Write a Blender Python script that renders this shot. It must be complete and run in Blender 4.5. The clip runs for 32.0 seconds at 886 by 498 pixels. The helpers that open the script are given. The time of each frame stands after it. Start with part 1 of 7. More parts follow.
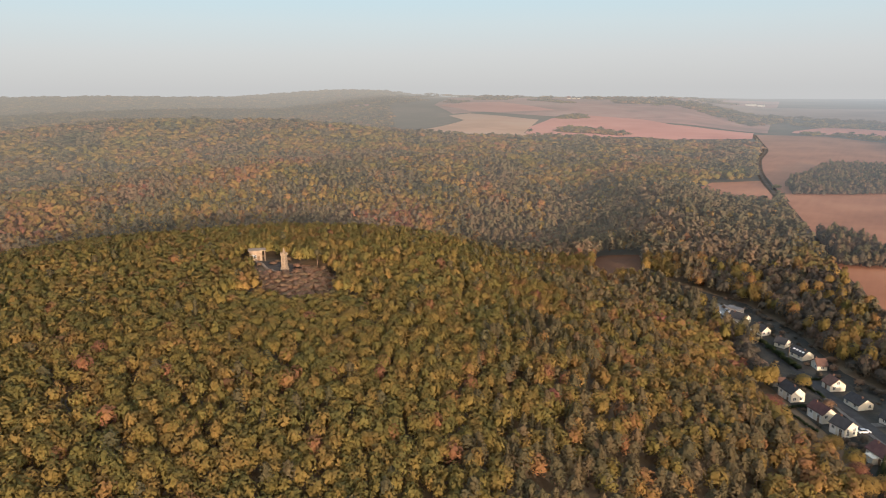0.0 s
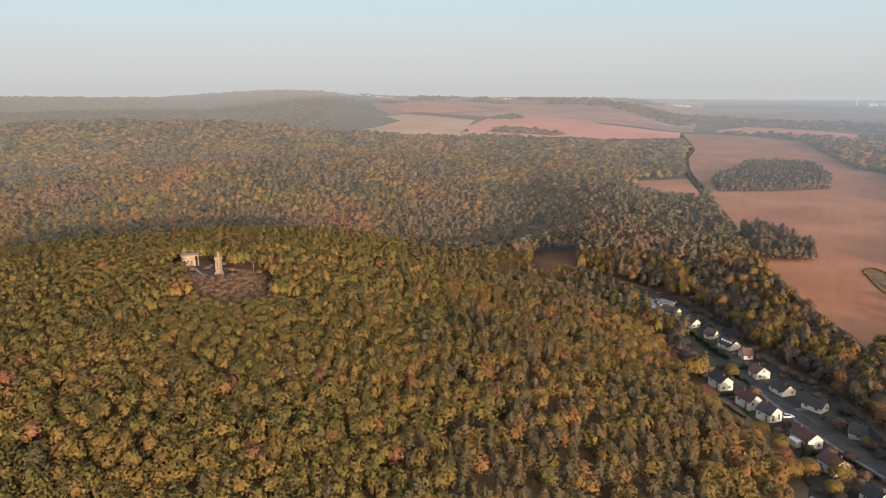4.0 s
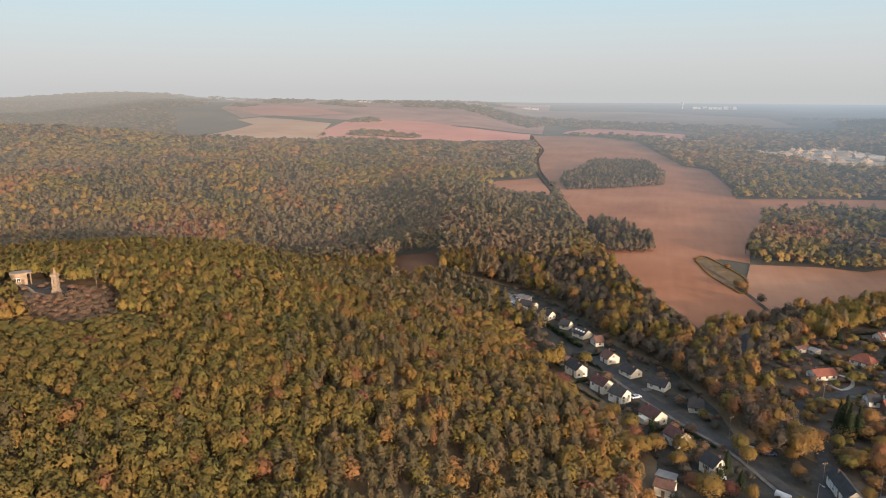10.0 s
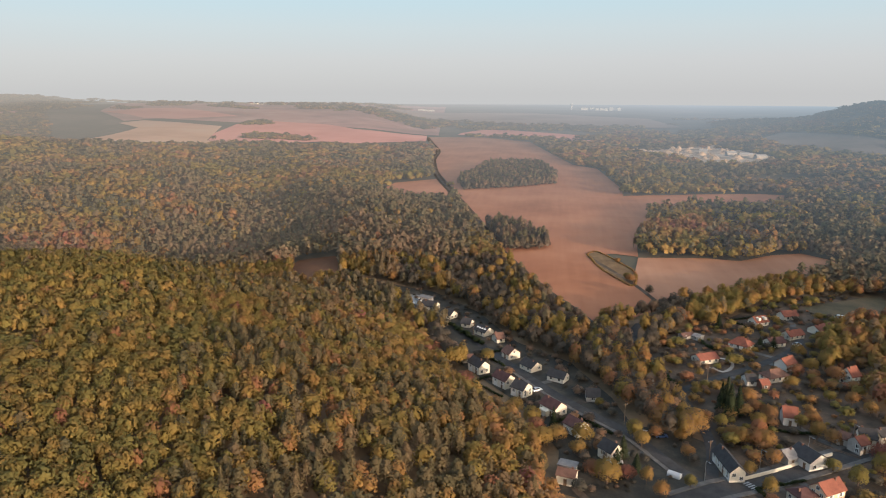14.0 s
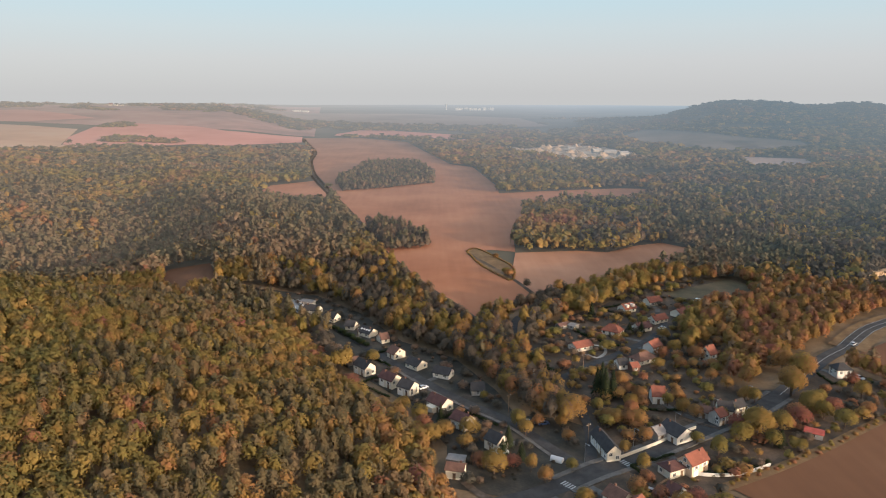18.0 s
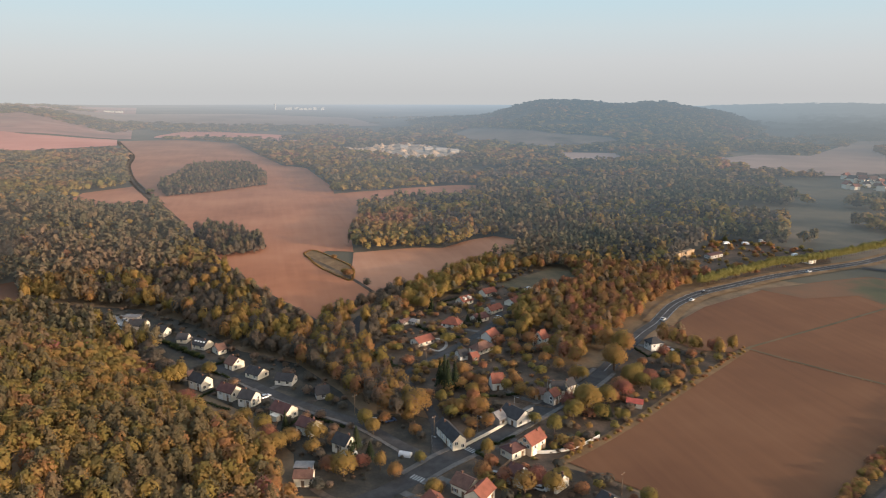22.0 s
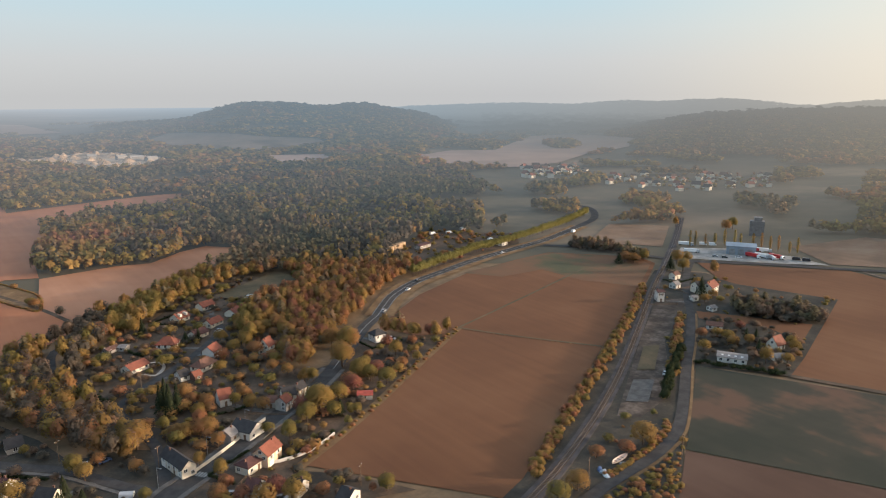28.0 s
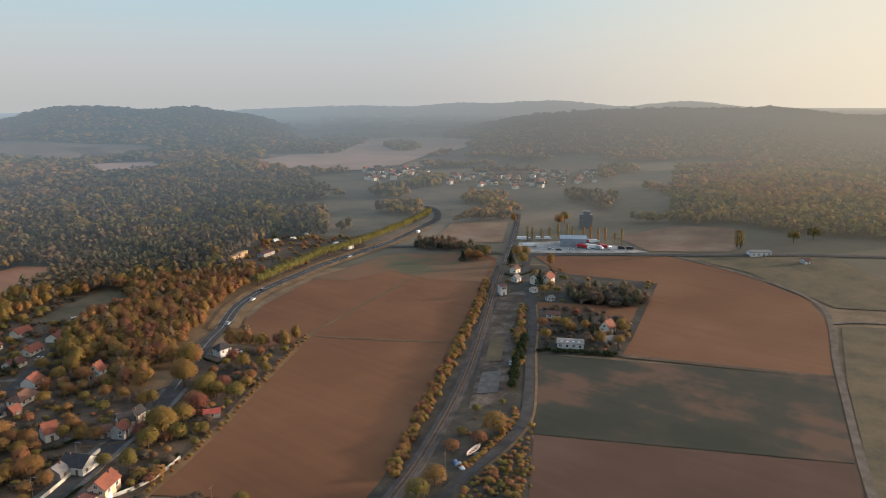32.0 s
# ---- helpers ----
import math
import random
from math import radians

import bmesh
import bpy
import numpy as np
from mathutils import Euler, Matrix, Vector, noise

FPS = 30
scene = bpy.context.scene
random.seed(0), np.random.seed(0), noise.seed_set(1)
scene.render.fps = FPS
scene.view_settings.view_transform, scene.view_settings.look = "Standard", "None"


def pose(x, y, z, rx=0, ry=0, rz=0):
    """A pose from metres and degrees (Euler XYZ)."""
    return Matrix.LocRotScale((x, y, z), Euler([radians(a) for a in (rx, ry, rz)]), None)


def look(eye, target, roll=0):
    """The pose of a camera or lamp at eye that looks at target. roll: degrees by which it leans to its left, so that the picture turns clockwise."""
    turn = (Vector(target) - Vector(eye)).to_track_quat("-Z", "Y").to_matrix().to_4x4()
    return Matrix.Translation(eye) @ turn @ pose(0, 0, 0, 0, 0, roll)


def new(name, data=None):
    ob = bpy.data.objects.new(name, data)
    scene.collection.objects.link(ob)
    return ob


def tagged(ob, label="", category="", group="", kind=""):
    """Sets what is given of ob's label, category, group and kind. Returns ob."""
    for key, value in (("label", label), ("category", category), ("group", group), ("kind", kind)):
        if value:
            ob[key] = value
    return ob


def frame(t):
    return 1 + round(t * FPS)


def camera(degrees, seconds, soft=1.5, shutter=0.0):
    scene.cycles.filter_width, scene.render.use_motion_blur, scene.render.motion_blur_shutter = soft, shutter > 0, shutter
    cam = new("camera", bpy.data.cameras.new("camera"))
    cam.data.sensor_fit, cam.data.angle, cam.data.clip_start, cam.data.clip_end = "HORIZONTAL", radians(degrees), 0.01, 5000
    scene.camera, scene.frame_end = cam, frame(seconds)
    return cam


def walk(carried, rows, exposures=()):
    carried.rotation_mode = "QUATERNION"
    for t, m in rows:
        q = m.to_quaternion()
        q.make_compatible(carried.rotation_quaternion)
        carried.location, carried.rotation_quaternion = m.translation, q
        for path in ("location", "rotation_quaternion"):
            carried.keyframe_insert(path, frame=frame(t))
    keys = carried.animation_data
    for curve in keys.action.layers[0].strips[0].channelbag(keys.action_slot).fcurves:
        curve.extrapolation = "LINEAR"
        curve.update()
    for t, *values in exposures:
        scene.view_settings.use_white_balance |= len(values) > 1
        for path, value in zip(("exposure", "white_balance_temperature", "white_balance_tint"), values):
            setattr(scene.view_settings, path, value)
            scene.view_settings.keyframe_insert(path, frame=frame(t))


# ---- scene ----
# The camera hovers at one point 120 m above the valley floor and turns from left to right.
EYE = 120.0
cam = camera(64.90, 32.0, soft=1.1)
# seconds, tilt from straight down, lean, heading (degrees, anticlockwise from +Y)
PATH = [
    (0, 76.98, 0.27, 34.36),
    (1, 76.99, 0.26, 33.13),
    (2, 76.97, 0.26, 31.86),
    (3, 76.97, 0.23, 30.56),
    (3.5, 76.99, 0.21, 29.89),
    (5.5, 76.97, 0.14, 26.91),
    (6, 76.95, 0.07, 26.05),
    (7, 77.01, 0.02, 23.95),
    (8, 77.08, -0.07, 21.82),
    (9, 77.14, -0.07, 19.71),
    (10, 77.23, -0.07, 17.60),
    (11, 77.32, -0.11, 15.47),
    (12, 77.35, -0.12, 13.40),
    (13, 77.35, -0.12, 11.29),
    (14, 77.38, -0.09, 9.22),
    (14.5, 77.38, -0.09, 8.09),
    (16.5, 77.36, -0.08, 3.36),
    (17, 77.40, -0.06, 2.05),
    (18, 77.42, -0.06, -0.76),
    (19, 77.41, -0.05, -3.62),
    (20, 77.42, -0.13, -6.61),
    (20.5, 77.42, -0.15, -8.45),
    (21, 77.44, -0.16, -10.38),
    (22, 77.40, -0.12, -14.33),
    (23, 77.38, -0.12, -18.33),
    (24, 77.39, -0.04, -23.02),
    (25, 77.43, -0.02, -27.53),
    (26, 77.46, -0.04, -32.03),
    (26.5, 77.50, 0.08, -33.73),
    (28.5, 77.57, 0.18, -39.18),
    (29, 77.61, 0.24, -40.77),
    (30, 77.66, 0.22, -44.05),
    (31, 77.70, 0.25, -47.39),
    (32, 77.72, 0.33, -50.63),
]
walk(cam, [(t, pose(0, 0, EYE, rx, 0, rz) @ pose(0, 0, 0, 0, 0, -lean)) for t, rx, lean, rz in PATH],
     exposures=[(0.0, 1.29), (28.5, 1.26), (31.0, 1.13), (32.0, 1.1)])

# ---- light: a low evening sun in a clear, slightly milky sky ----
SUN_AZ, SUN_EL = 128.0, 8.5
world = bpy.data.worlds.new("evening_sky")
scene.world = world
world.use_nodes = True
wt = world.node_tree
sky = wt.nodes.new("ShaderNodeTexSky")
sky.sky_type, sky.sun_disc = "NISHITA", False
sky.sun_elevation, sky.sun_rotation = radians(SUN_EL), radians(SUN_AZ)
sky.altitude, sky.air_density, sky.dust_density, sky.ozone_density = 200, 1.0, 0.6, 1.6
# the milky veil towards the horizon, thickest low down
wco = wt.nodes.new("ShaderNodeTexCoord")
wsep = wt.nodes.new("ShaderNodeSeparateXYZ")
wt.links.new(wco.outputs["Generated"], wsep.inputs[0])
wramp = wt.nodes.new("ShaderNodeValToRGB")
for e, (p, c) in zip((wramp.color_ramp.elements[0], wramp.color_ramp.elements[1], wramp.color_ramp.elements.new(0.12)), ((0.0, 0.97), (1.0, 0.9), (0.16, 0.95))):
    e.position, e.color = p, (c, c, c, 1)
wt.links.new(wsep.outputs["Z"], wramp.inputs["Fac"])
wmix = wt.nodes.new("ShaderNodeMix")
wmix.data_type = "RGBA"
veil = wt.nodes.new("ShaderNodeValToRGB")
while len(veil.color_ramp.elements) < 6:
    veil.color_ramp.elements.new(0.5)
for e, (p, c) in zip(veil.color_ramp.elements, ((0.0, (0.62, 0.63, 0.645)), (0.045, (0.68, 0.695, 0.72)), (0.085, (0.67, 0.755, 0.8)), (0.14, (0.585, 0.8, 0.9)), (0.34, (0.6, 0.83, 1.08)), (1.0, (0.58, 0.84, 1.2)))):
    e.position, e.color = p, (*c, 1)
wt.links.new(wsep.outputs["Z"], veil.inputs["Fac"])
lift = wt.nodes.new("ShaderNodeVectorMath")
lift.operation = "SCALE"
lift.inputs["Scale"].default_value = 3.1
# the veil turns warm and bright towards the sun
toward = wt.nodes.new("ShaderNodeVectorMath")
toward.operation = "DOT_PRODUCT"
toward.inputs[1].default_value = (math.sin(radians(SUN_AZ)), math.cos(radians(SUN_AZ)), 0.0)
wt.links.new(wco.outputs["Generated"], toward.inputs[0])
near_sun = wt.nodes.new("ShaderNodeMapRange")
near_sun.interpolation_type = "SMOOTHSTEP"
for key, value in (("From Min", 0.1), ("From Max", 1.0), ("To Min", 0.0), ("To Max", 1.0)):
    near_sun.inputs[key].default_value = value
wt.links.new(toward.outputs["Value"], near_sun.inputs["Value"])
warm = wt.nodes.new("ShaderNodeMix")
warm.data_type = "RGBA"
warm.inputs["B"].default_value = (1.24, 1.06, 0.8, 1)
wt.links.new(near_sun.outputs["Result"], warm.inputs["Factor"])
wt.links.new(veil.outputs["Color"], warm.inputs["A"])
# the hazy glow round the low sun
glow = wt.nodes.new("ShaderNodeMapRange")
glow.interpolation_type = "SMOOTHSTEP"
for key, value in (("From Min", 0.72), ("From Max", 1.0), ("To Min", 0.0), ("To Max", 1.0)):
    glow.inputs[key].default_value = value
wt.links.new(toward.outputs["Value"], glow.inputs["Value"])
aureole = wt.nodes.new("ShaderNodeMix")
aureole.data_type = "RGBA"
aureole.inputs["B"].default_value = (8.0, 6.3, 4.7, 1)
wt.links.new(glow.outputs["Result"], aureole.inputs["Factor"])
wt.links.new(warm.outputs["Result"], aureole.inputs["A"])
wt.links.new(aureole.outputs["Result"], lift.inputs[0])
wt.links.new(lift.outputs["Vector"], wmix.inputs["B"])
wt.links.new(wramp.outputs["Color"], wmix.inputs["Factor"])
wt.links.new(sky.outputs["Color"], wmix.inputs["A"])
wt.links.new(wmix.outputs["Result"], wt.nodes["Background"].inputs["Color"])
wt.nodes["Background"].inputs["Strength"].default_value = 0.12
sun_data = bpy.data.lights.new("sun", "SUN")
sun_data.energy, sun_data.angle, sun_data.color = 2.7, radians(1.5), (1.0, 0.78, 0.59)
sun = new("sun", sun_data)
sa, se = radians(SUN_AZ), radians(SUN_EL)
SUN_DIR = Vector((math.sin(sa) * math.cos(se), math.cos(sa) * math.cos(se), math.sin(se)))
sun.matrix_world = look(SUN_DIR * 300 + Vector((0, 0, 200)), (0, 0, 200))

# ---- materials ----
FAR = 480.0


def node(nt, kind, **inputs):
    n = nt.nodes.new(kind)
    for key, value in inputs.items():
        n.inputs[key.replace("_", " ")].default_value = value
    return n


def ramp(nt, stops):
    n = nt.nodes.new("ShaderNodeValToRGB")
    el = n.color_ramp.elements
    while len(el) < len(stops):
        el.new(0.5)
    for e, (p, c) in zip(el, stops):
        e.position, e.color = p, (*c, 1)
    return n


def plain(name, stops, scale, rough=0.9, bump=0.0, fine=None, detail=4.0, spec=0.2, metal=0.0, per_object=0.0, streak=None):
    """A surface whose colour wanders through the stops by noise of the given size (1/m), at two scales."""
    m = bpy.data.materials.new(name)
    m.use_nodes = True
    nt = m.node_tree
    b = nt.nodes["Principled BSDF"]
    co = nt.nodes.new("ShaderNodeTexCoord")
    n1 = node(nt, "ShaderNodeTexNoise", Scale=scale, Detail=detail, Roughness=0.6)
    n2 = node(nt, "ShaderNodeTexNoise", Scale=fine or scale * 9, Detail=3.0)
    nt.links.new(co.outputs["Object"], n1.inputs["Vector"])
    if streak is None:
        nt.links.new(co.outputs["Object"], n2.inputs["Vector"])
    else:
        furrow = nt.nodes.new("ShaderNodeMapping")
        furrow.inputs["Rotation"].default_value = (0, 0, radians(streak))
        furrow.inputs["Scale"].default_value = (1.0, 0.07, 1.0)
        nt.links.new(co.outputs["Object"], furrow.inputs["Vector"])
        nt.links.new(furrow.outputs["Vector"], n2.inputs["Vector"])
    mix = nt.nodes.new("ShaderNodeMath")
    mix.operation = "MULTIPLY_ADD"
    mix.inputs[1].default_value = 0.35
    nt.links.new(n2.outputs["Fac"], mix.inputs[0])
    sub = nt.nodes.new("ShaderNodeMath")
    sub.operation = "MULTIPLY_ADD"
    sub.inputs[1].default_value, sub.inputs[2].default_value = 1.4, -0.37
    nt.links.new(n1.outputs["Fac"], sub.inputs[0])
    nt.links.new(sub.outputs[0], mix.inputs[2])
    last = mix.outputs[0]
    if per_object:
        info = nt.nodes.new("ShaderNodeObjectInfo")
        add = nt.nodes.new("ShaderNodeMath")
        add.operation = "MULTIPLY_ADD"
        add.inputs[1].default_value = per_object
        nt.links.new(info.outputs["Random"], add.inputs[0])
        nt.links.new(last, add.inputs[2])
        last = add.outputs[0]
    r = ramp(nt, stops)
    nt.links.new(last, r.inputs["Fac"])
    nt.links.new(r.outputs["Color"], b.inputs["Base Color"])
    b.inputs["Roughness"].default_value = rough
    b.inputs["Specular IOR Level"].default_value = spec
    b.inputs["Metallic"].default_value = metal
    if bump:
        bn = node(nt, "ShaderNodeBump", Strength=1.0, Distance=bump)
        nt.links.new(n2.outputs["Fac"], bn.inputs["Height"])
        nt.links.new(bn.outputs["Normal"], b.inputs["Normal"])
    return m


def foliage(name, stops, single=0.0):
    """Leaves: the tone of each tree comes from its own 'tone' value, clumps differ a little, light shines through."""
    m = bpy.data.materials.new(name)
    m.use_nodes = True
    nt = m.node_tree
    b = nt.nodes["Principled BSDF"]
    at = nt.nodes.new("ShaderNodeAttribute")
    at.attribute_name = "tone"
    geo = nt.nodes.new("ShaderNodeNewGeometry")
    co = nt.nodes.new("ShaderNodeTexCoord")
    n1 = node(nt, "ShaderNodeTexNoise", Scale=1.6, Detail=3.0)
    nt.links.new(co.outputs["Object"], n1.inputs["Vector"])
    a1 = nt.nodes.new("ShaderNodeMath")
    a1.operation = "MULTIPLY_ADD"
    a1.inputs[1].default_value = 0.15
    nt.links.new(geo.outputs["Random Per Island"], a1.inputs[0])
    nt.links.new(at.outputs["Fac"], a1.inputs[2])
    a2 = nt.nodes.new("ShaderNodeMath")
    a2.operation = "MULTIPLY_ADD"
    a2.inputs[1].default_value = 0.2
    nt.links.new(n1.outputs["Fac"], a2.inputs[0])
    nt.links.new(a1.outputs[0], a2.inputs[2])
    a3 = nt.nodes.new("ShaderNodeMath")
    a3.operation = "SUBTRACT"
    a3.inputs[1].default_value = 0.15
    nt.links.new(a2.outputs[0], a3.inputs[0])
    if single:
        info = nt.nodes.new("ShaderNodeObjectInfo")
        a4 = nt.nodes.new("ShaderNodeMath")
        a4.operation = "MULTIPLY_ADD"
        a4.inputs[1].default_value = single
        nt.links.new(info.outputs["Random"], a4.inputs[0])
        nt.links.new(a3.outputs[0], a4.inputs[2])
        a3 = a4
    r = ramp(nt, stops)
    nt.links.new(a3.outputs[0], r.inputs["Fac"])
    nt.links.new(r.outputs["Color"], b.inputs["Base Color"])
    b.inputs["Roughness"].default_value = 0.85
    b.inputs["Specular IOR Level"].default_value = 0.1
    tr = nt.nodes.new("ShaderNodeBsdfTranslucent")
    nt.links.new(r.outputs["Color"], tr.inputs["Color"])
    mx = node(nt, "ShaderNodeMixShader", Fac=0.4)
    nt.links.new(b.outputs[0], mx.inputs[1])
    nt.links.new(tr.outputs[0], mx.inputs[2])
    nt.links.new(mx.outputs[0], nt.nodes["Material Output"].inputs["Surface"])
    # leaves catch the light as the crown's rounded outline does
    out = nt.nodes.new("ShaderNodeAttribute")
    out.attribute_name = "outward"
    world_out = nt.nodes.new("ShaderNodeVectorTransform")
    world_out.vector_type, world_out.convert_from, world_out.convert_to = "NORMAL", "OBJECT", "WORLD"
    nt.links.new(out.outputs["Vector"], world_out.inputs[0])
    unit = nt.nodes.new("ShaderNodeVectorMath")
    unit.operation = "NORMALIZE"
    nt.links.new(world_out.outputs[0], unit.inputs[0])
    nt.links.new(unit.outputs["Vector"], b.inputs["Normal"])
    nt.links.new(unit.outputs["Vector"], tr.inputs["Normal"])
    return m


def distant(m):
    """Paints evening haze into a material as emission, stronger with distance beyond 450 m."""
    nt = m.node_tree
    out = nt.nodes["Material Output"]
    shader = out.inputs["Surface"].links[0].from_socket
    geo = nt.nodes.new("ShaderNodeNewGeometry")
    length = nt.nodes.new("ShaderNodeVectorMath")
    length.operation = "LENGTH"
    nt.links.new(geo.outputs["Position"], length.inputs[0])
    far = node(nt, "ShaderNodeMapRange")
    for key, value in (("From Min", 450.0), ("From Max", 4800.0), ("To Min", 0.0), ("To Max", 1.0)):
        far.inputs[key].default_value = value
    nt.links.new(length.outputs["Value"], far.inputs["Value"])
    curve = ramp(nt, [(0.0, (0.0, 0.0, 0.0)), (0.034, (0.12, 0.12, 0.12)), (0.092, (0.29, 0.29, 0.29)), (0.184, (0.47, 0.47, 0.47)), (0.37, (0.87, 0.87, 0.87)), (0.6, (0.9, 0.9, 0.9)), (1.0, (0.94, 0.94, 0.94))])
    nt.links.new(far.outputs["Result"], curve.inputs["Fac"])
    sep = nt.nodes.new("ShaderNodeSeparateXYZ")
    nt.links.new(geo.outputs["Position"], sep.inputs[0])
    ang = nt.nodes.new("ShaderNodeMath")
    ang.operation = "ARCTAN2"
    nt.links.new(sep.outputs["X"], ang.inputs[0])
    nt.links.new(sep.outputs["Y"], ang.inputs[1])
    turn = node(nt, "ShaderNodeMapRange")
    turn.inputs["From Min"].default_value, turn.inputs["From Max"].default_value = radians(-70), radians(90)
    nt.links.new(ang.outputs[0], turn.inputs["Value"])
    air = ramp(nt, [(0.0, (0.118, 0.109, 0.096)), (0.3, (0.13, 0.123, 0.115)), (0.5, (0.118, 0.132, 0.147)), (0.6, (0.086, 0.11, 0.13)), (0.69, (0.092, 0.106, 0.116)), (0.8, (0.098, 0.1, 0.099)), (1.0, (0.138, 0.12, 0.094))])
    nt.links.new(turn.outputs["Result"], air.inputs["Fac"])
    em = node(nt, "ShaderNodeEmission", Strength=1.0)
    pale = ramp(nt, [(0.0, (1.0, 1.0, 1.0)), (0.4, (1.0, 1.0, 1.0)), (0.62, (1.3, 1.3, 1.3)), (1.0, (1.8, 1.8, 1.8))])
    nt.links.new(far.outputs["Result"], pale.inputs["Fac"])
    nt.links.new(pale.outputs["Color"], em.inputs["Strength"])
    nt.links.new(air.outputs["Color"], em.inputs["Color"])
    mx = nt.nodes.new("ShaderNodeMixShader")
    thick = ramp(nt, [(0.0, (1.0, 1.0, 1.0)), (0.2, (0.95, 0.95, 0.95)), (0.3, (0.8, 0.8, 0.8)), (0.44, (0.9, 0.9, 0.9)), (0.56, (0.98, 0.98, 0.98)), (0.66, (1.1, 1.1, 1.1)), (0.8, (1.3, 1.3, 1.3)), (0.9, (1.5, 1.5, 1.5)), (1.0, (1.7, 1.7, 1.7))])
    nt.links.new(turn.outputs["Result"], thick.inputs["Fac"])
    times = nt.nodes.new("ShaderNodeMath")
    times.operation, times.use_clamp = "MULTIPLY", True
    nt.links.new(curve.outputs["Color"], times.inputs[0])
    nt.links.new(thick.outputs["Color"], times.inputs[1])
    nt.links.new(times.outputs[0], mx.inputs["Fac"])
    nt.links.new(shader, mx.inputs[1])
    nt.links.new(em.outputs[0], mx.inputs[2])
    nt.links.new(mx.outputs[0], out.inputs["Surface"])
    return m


SOIL = [(0.2, (0.255, 0.119, 0.067)), (0.5, (0.326, 0.158, 0.091)), (0.8, (0.387, 0.198, 0.118))]
OAK = [(0.0, (0.184, 0.161, 0.054)), (0.25, (0.256, 0.187, 0.056)), (0.5, (0.328, 0.202, 0.065)), (0.75, (0.341, 0.163, 0.076)), (1.0, (0.302, 0.116, 0.082))]
PINE = [(0.0, (0.112, 0.112, 0.067)), (0.5, (0.207, 0.157, 0.089)), (1.0, (0.296, 0.180, 0.114))]
# bare-twig greys; their darkness also stands in for shade
TWIG = [(0.0, (0.085, 0.078, 0.060)), (0.4, (0.139, 0.110, 0.081)), (0.7, (0.208, 0.136, 0.092)), (1.0, (0.326, 0.177, 0.092))]
FLOOR = [(0.2, (0.088, 0.062, 0.038)), (0.5, (0.150, 0.100, 0.057)), (0.8, (0.213, 0.138, 0.081))]
M = {}
M["floor"] = plain("woodland_floor", FLOOR, 0.05, fine=0.6)
# materials passed through distant() have haze painted in as emission
M["floor_far"] = distant(plain("hazed_land", [(0.2, (0.06, 0.055, 0.035)), (0.5, (0.1, 0.08, 0.05)), (0.8, (0.2, 0.14, 0.09))], 0.004, fine=0.05))
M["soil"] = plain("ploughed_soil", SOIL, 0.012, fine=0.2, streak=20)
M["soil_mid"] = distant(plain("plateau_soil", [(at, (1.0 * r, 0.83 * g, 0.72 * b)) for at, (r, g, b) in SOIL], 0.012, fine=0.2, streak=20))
M["soil_red"] = plain("red_soil", [(0.2, (0.107, 0.046, 0.022)), (0.5, (0.144, 0.064, 0.030)), (0.8, (0.179, 0.086, 0.042))], 0.01, fine=0.25, streak=-52)
M["soil_green"] = plain("thinly_greening_soil", [(0.3, (0.155, 0.078, 0.042)), (0.52, (0.13, 0.075, 0.042)), (0.66, (0.082, 0.074, 0.04)), (0.85, (0.06, 0.066, 0.036))], 0.02, fine=0.06, streak=-60)
M["stubble"] = plain("stubble", [(0.2, (0.123, 0.085, 0.057)), (0.5, (0.190, 0.120, 0.078)), (0.8, (0.228, 0.160, 0.109))], 0.03, fine=0.3, streak=10)
# same soil painted darker, as it looks against the light
M["soil_backlit"] = plain("backlit_soil", [(0.2, (0.062, 0.033, 0.022)), (0.5, (0.083, 0.045, 0.030)), (0.8, (0.106, 0.061, 0.042))], 0.012, fine=0.25, streak=35)
M["soil_far"] = distant(plain("hazed_soil", [(0.2, (0.56, 0.2, 0.14)), (0.5, (0.68, 0.27, 0.19)), (0.8, (0.72, 0.34, 0.24))], 0.003, fine=0.02))
M["plain_far"] = distant(plain("hazed_plain", [(0.2, (0.24, 0.165, 0.13)), (0.5, (0.36, 0.24, 0.185)), (0.8, (0.42, 0.29, 0.23))], 0.003, fine=0.02))
M["meadow_far"] = distant(plain("hazed_meadow", [(0.2, (0.13, 0.095, 0.065)), (0.5, (0.19, 0.135, 0.095)), (0.8, (0.25, 0.175, 0.125))], 0.006, fine=0.04))
M["pink_plain"] = distant(plain("hazed_pink_plain", [(0.3, (0.3, 0.16, 0.125)), (0.5, (0.46, 0.22, 0.17)), (0.7, (0.52, 0.3, 0.23))], 0.004, fine=0.02))
M["straw_far"] = distant(plain("hazed_straw", [(0.3, (0.5, 0.27, 0.15)), (0.5, (0.6, 0.33, 0.19)), (0.7, (0.62, 0.38, 0.24))], 0.004, fine=0.02))
M["crop"] = plain("young_crop", [(0.33, (0.030, 0.032, 0.022)), (0.52, (0.043, 0.040, 0.028)), (0.66, (0.102, 0.058, 0.037))], 0.02, fine=0.12, streak=40)
M["grass"] = plain("dry_grass", [(0.2, (0.060, 0.052, 0.031)), (0.5, (0.102, 0.078, 0.044)), (0.8, (0.144, 0.098, 0.055))], 0.06, fine=0.9, bump=0.05)
M["lawn"] = plain("garden_grass", [(0.2, (0.040, 0.031, 0.023)), (0.5, (0.075, 0.053, 0.036)), (0.8, (0.138, 0.090, 0.060))], 0.09, fine=1.2, bump=0.05)
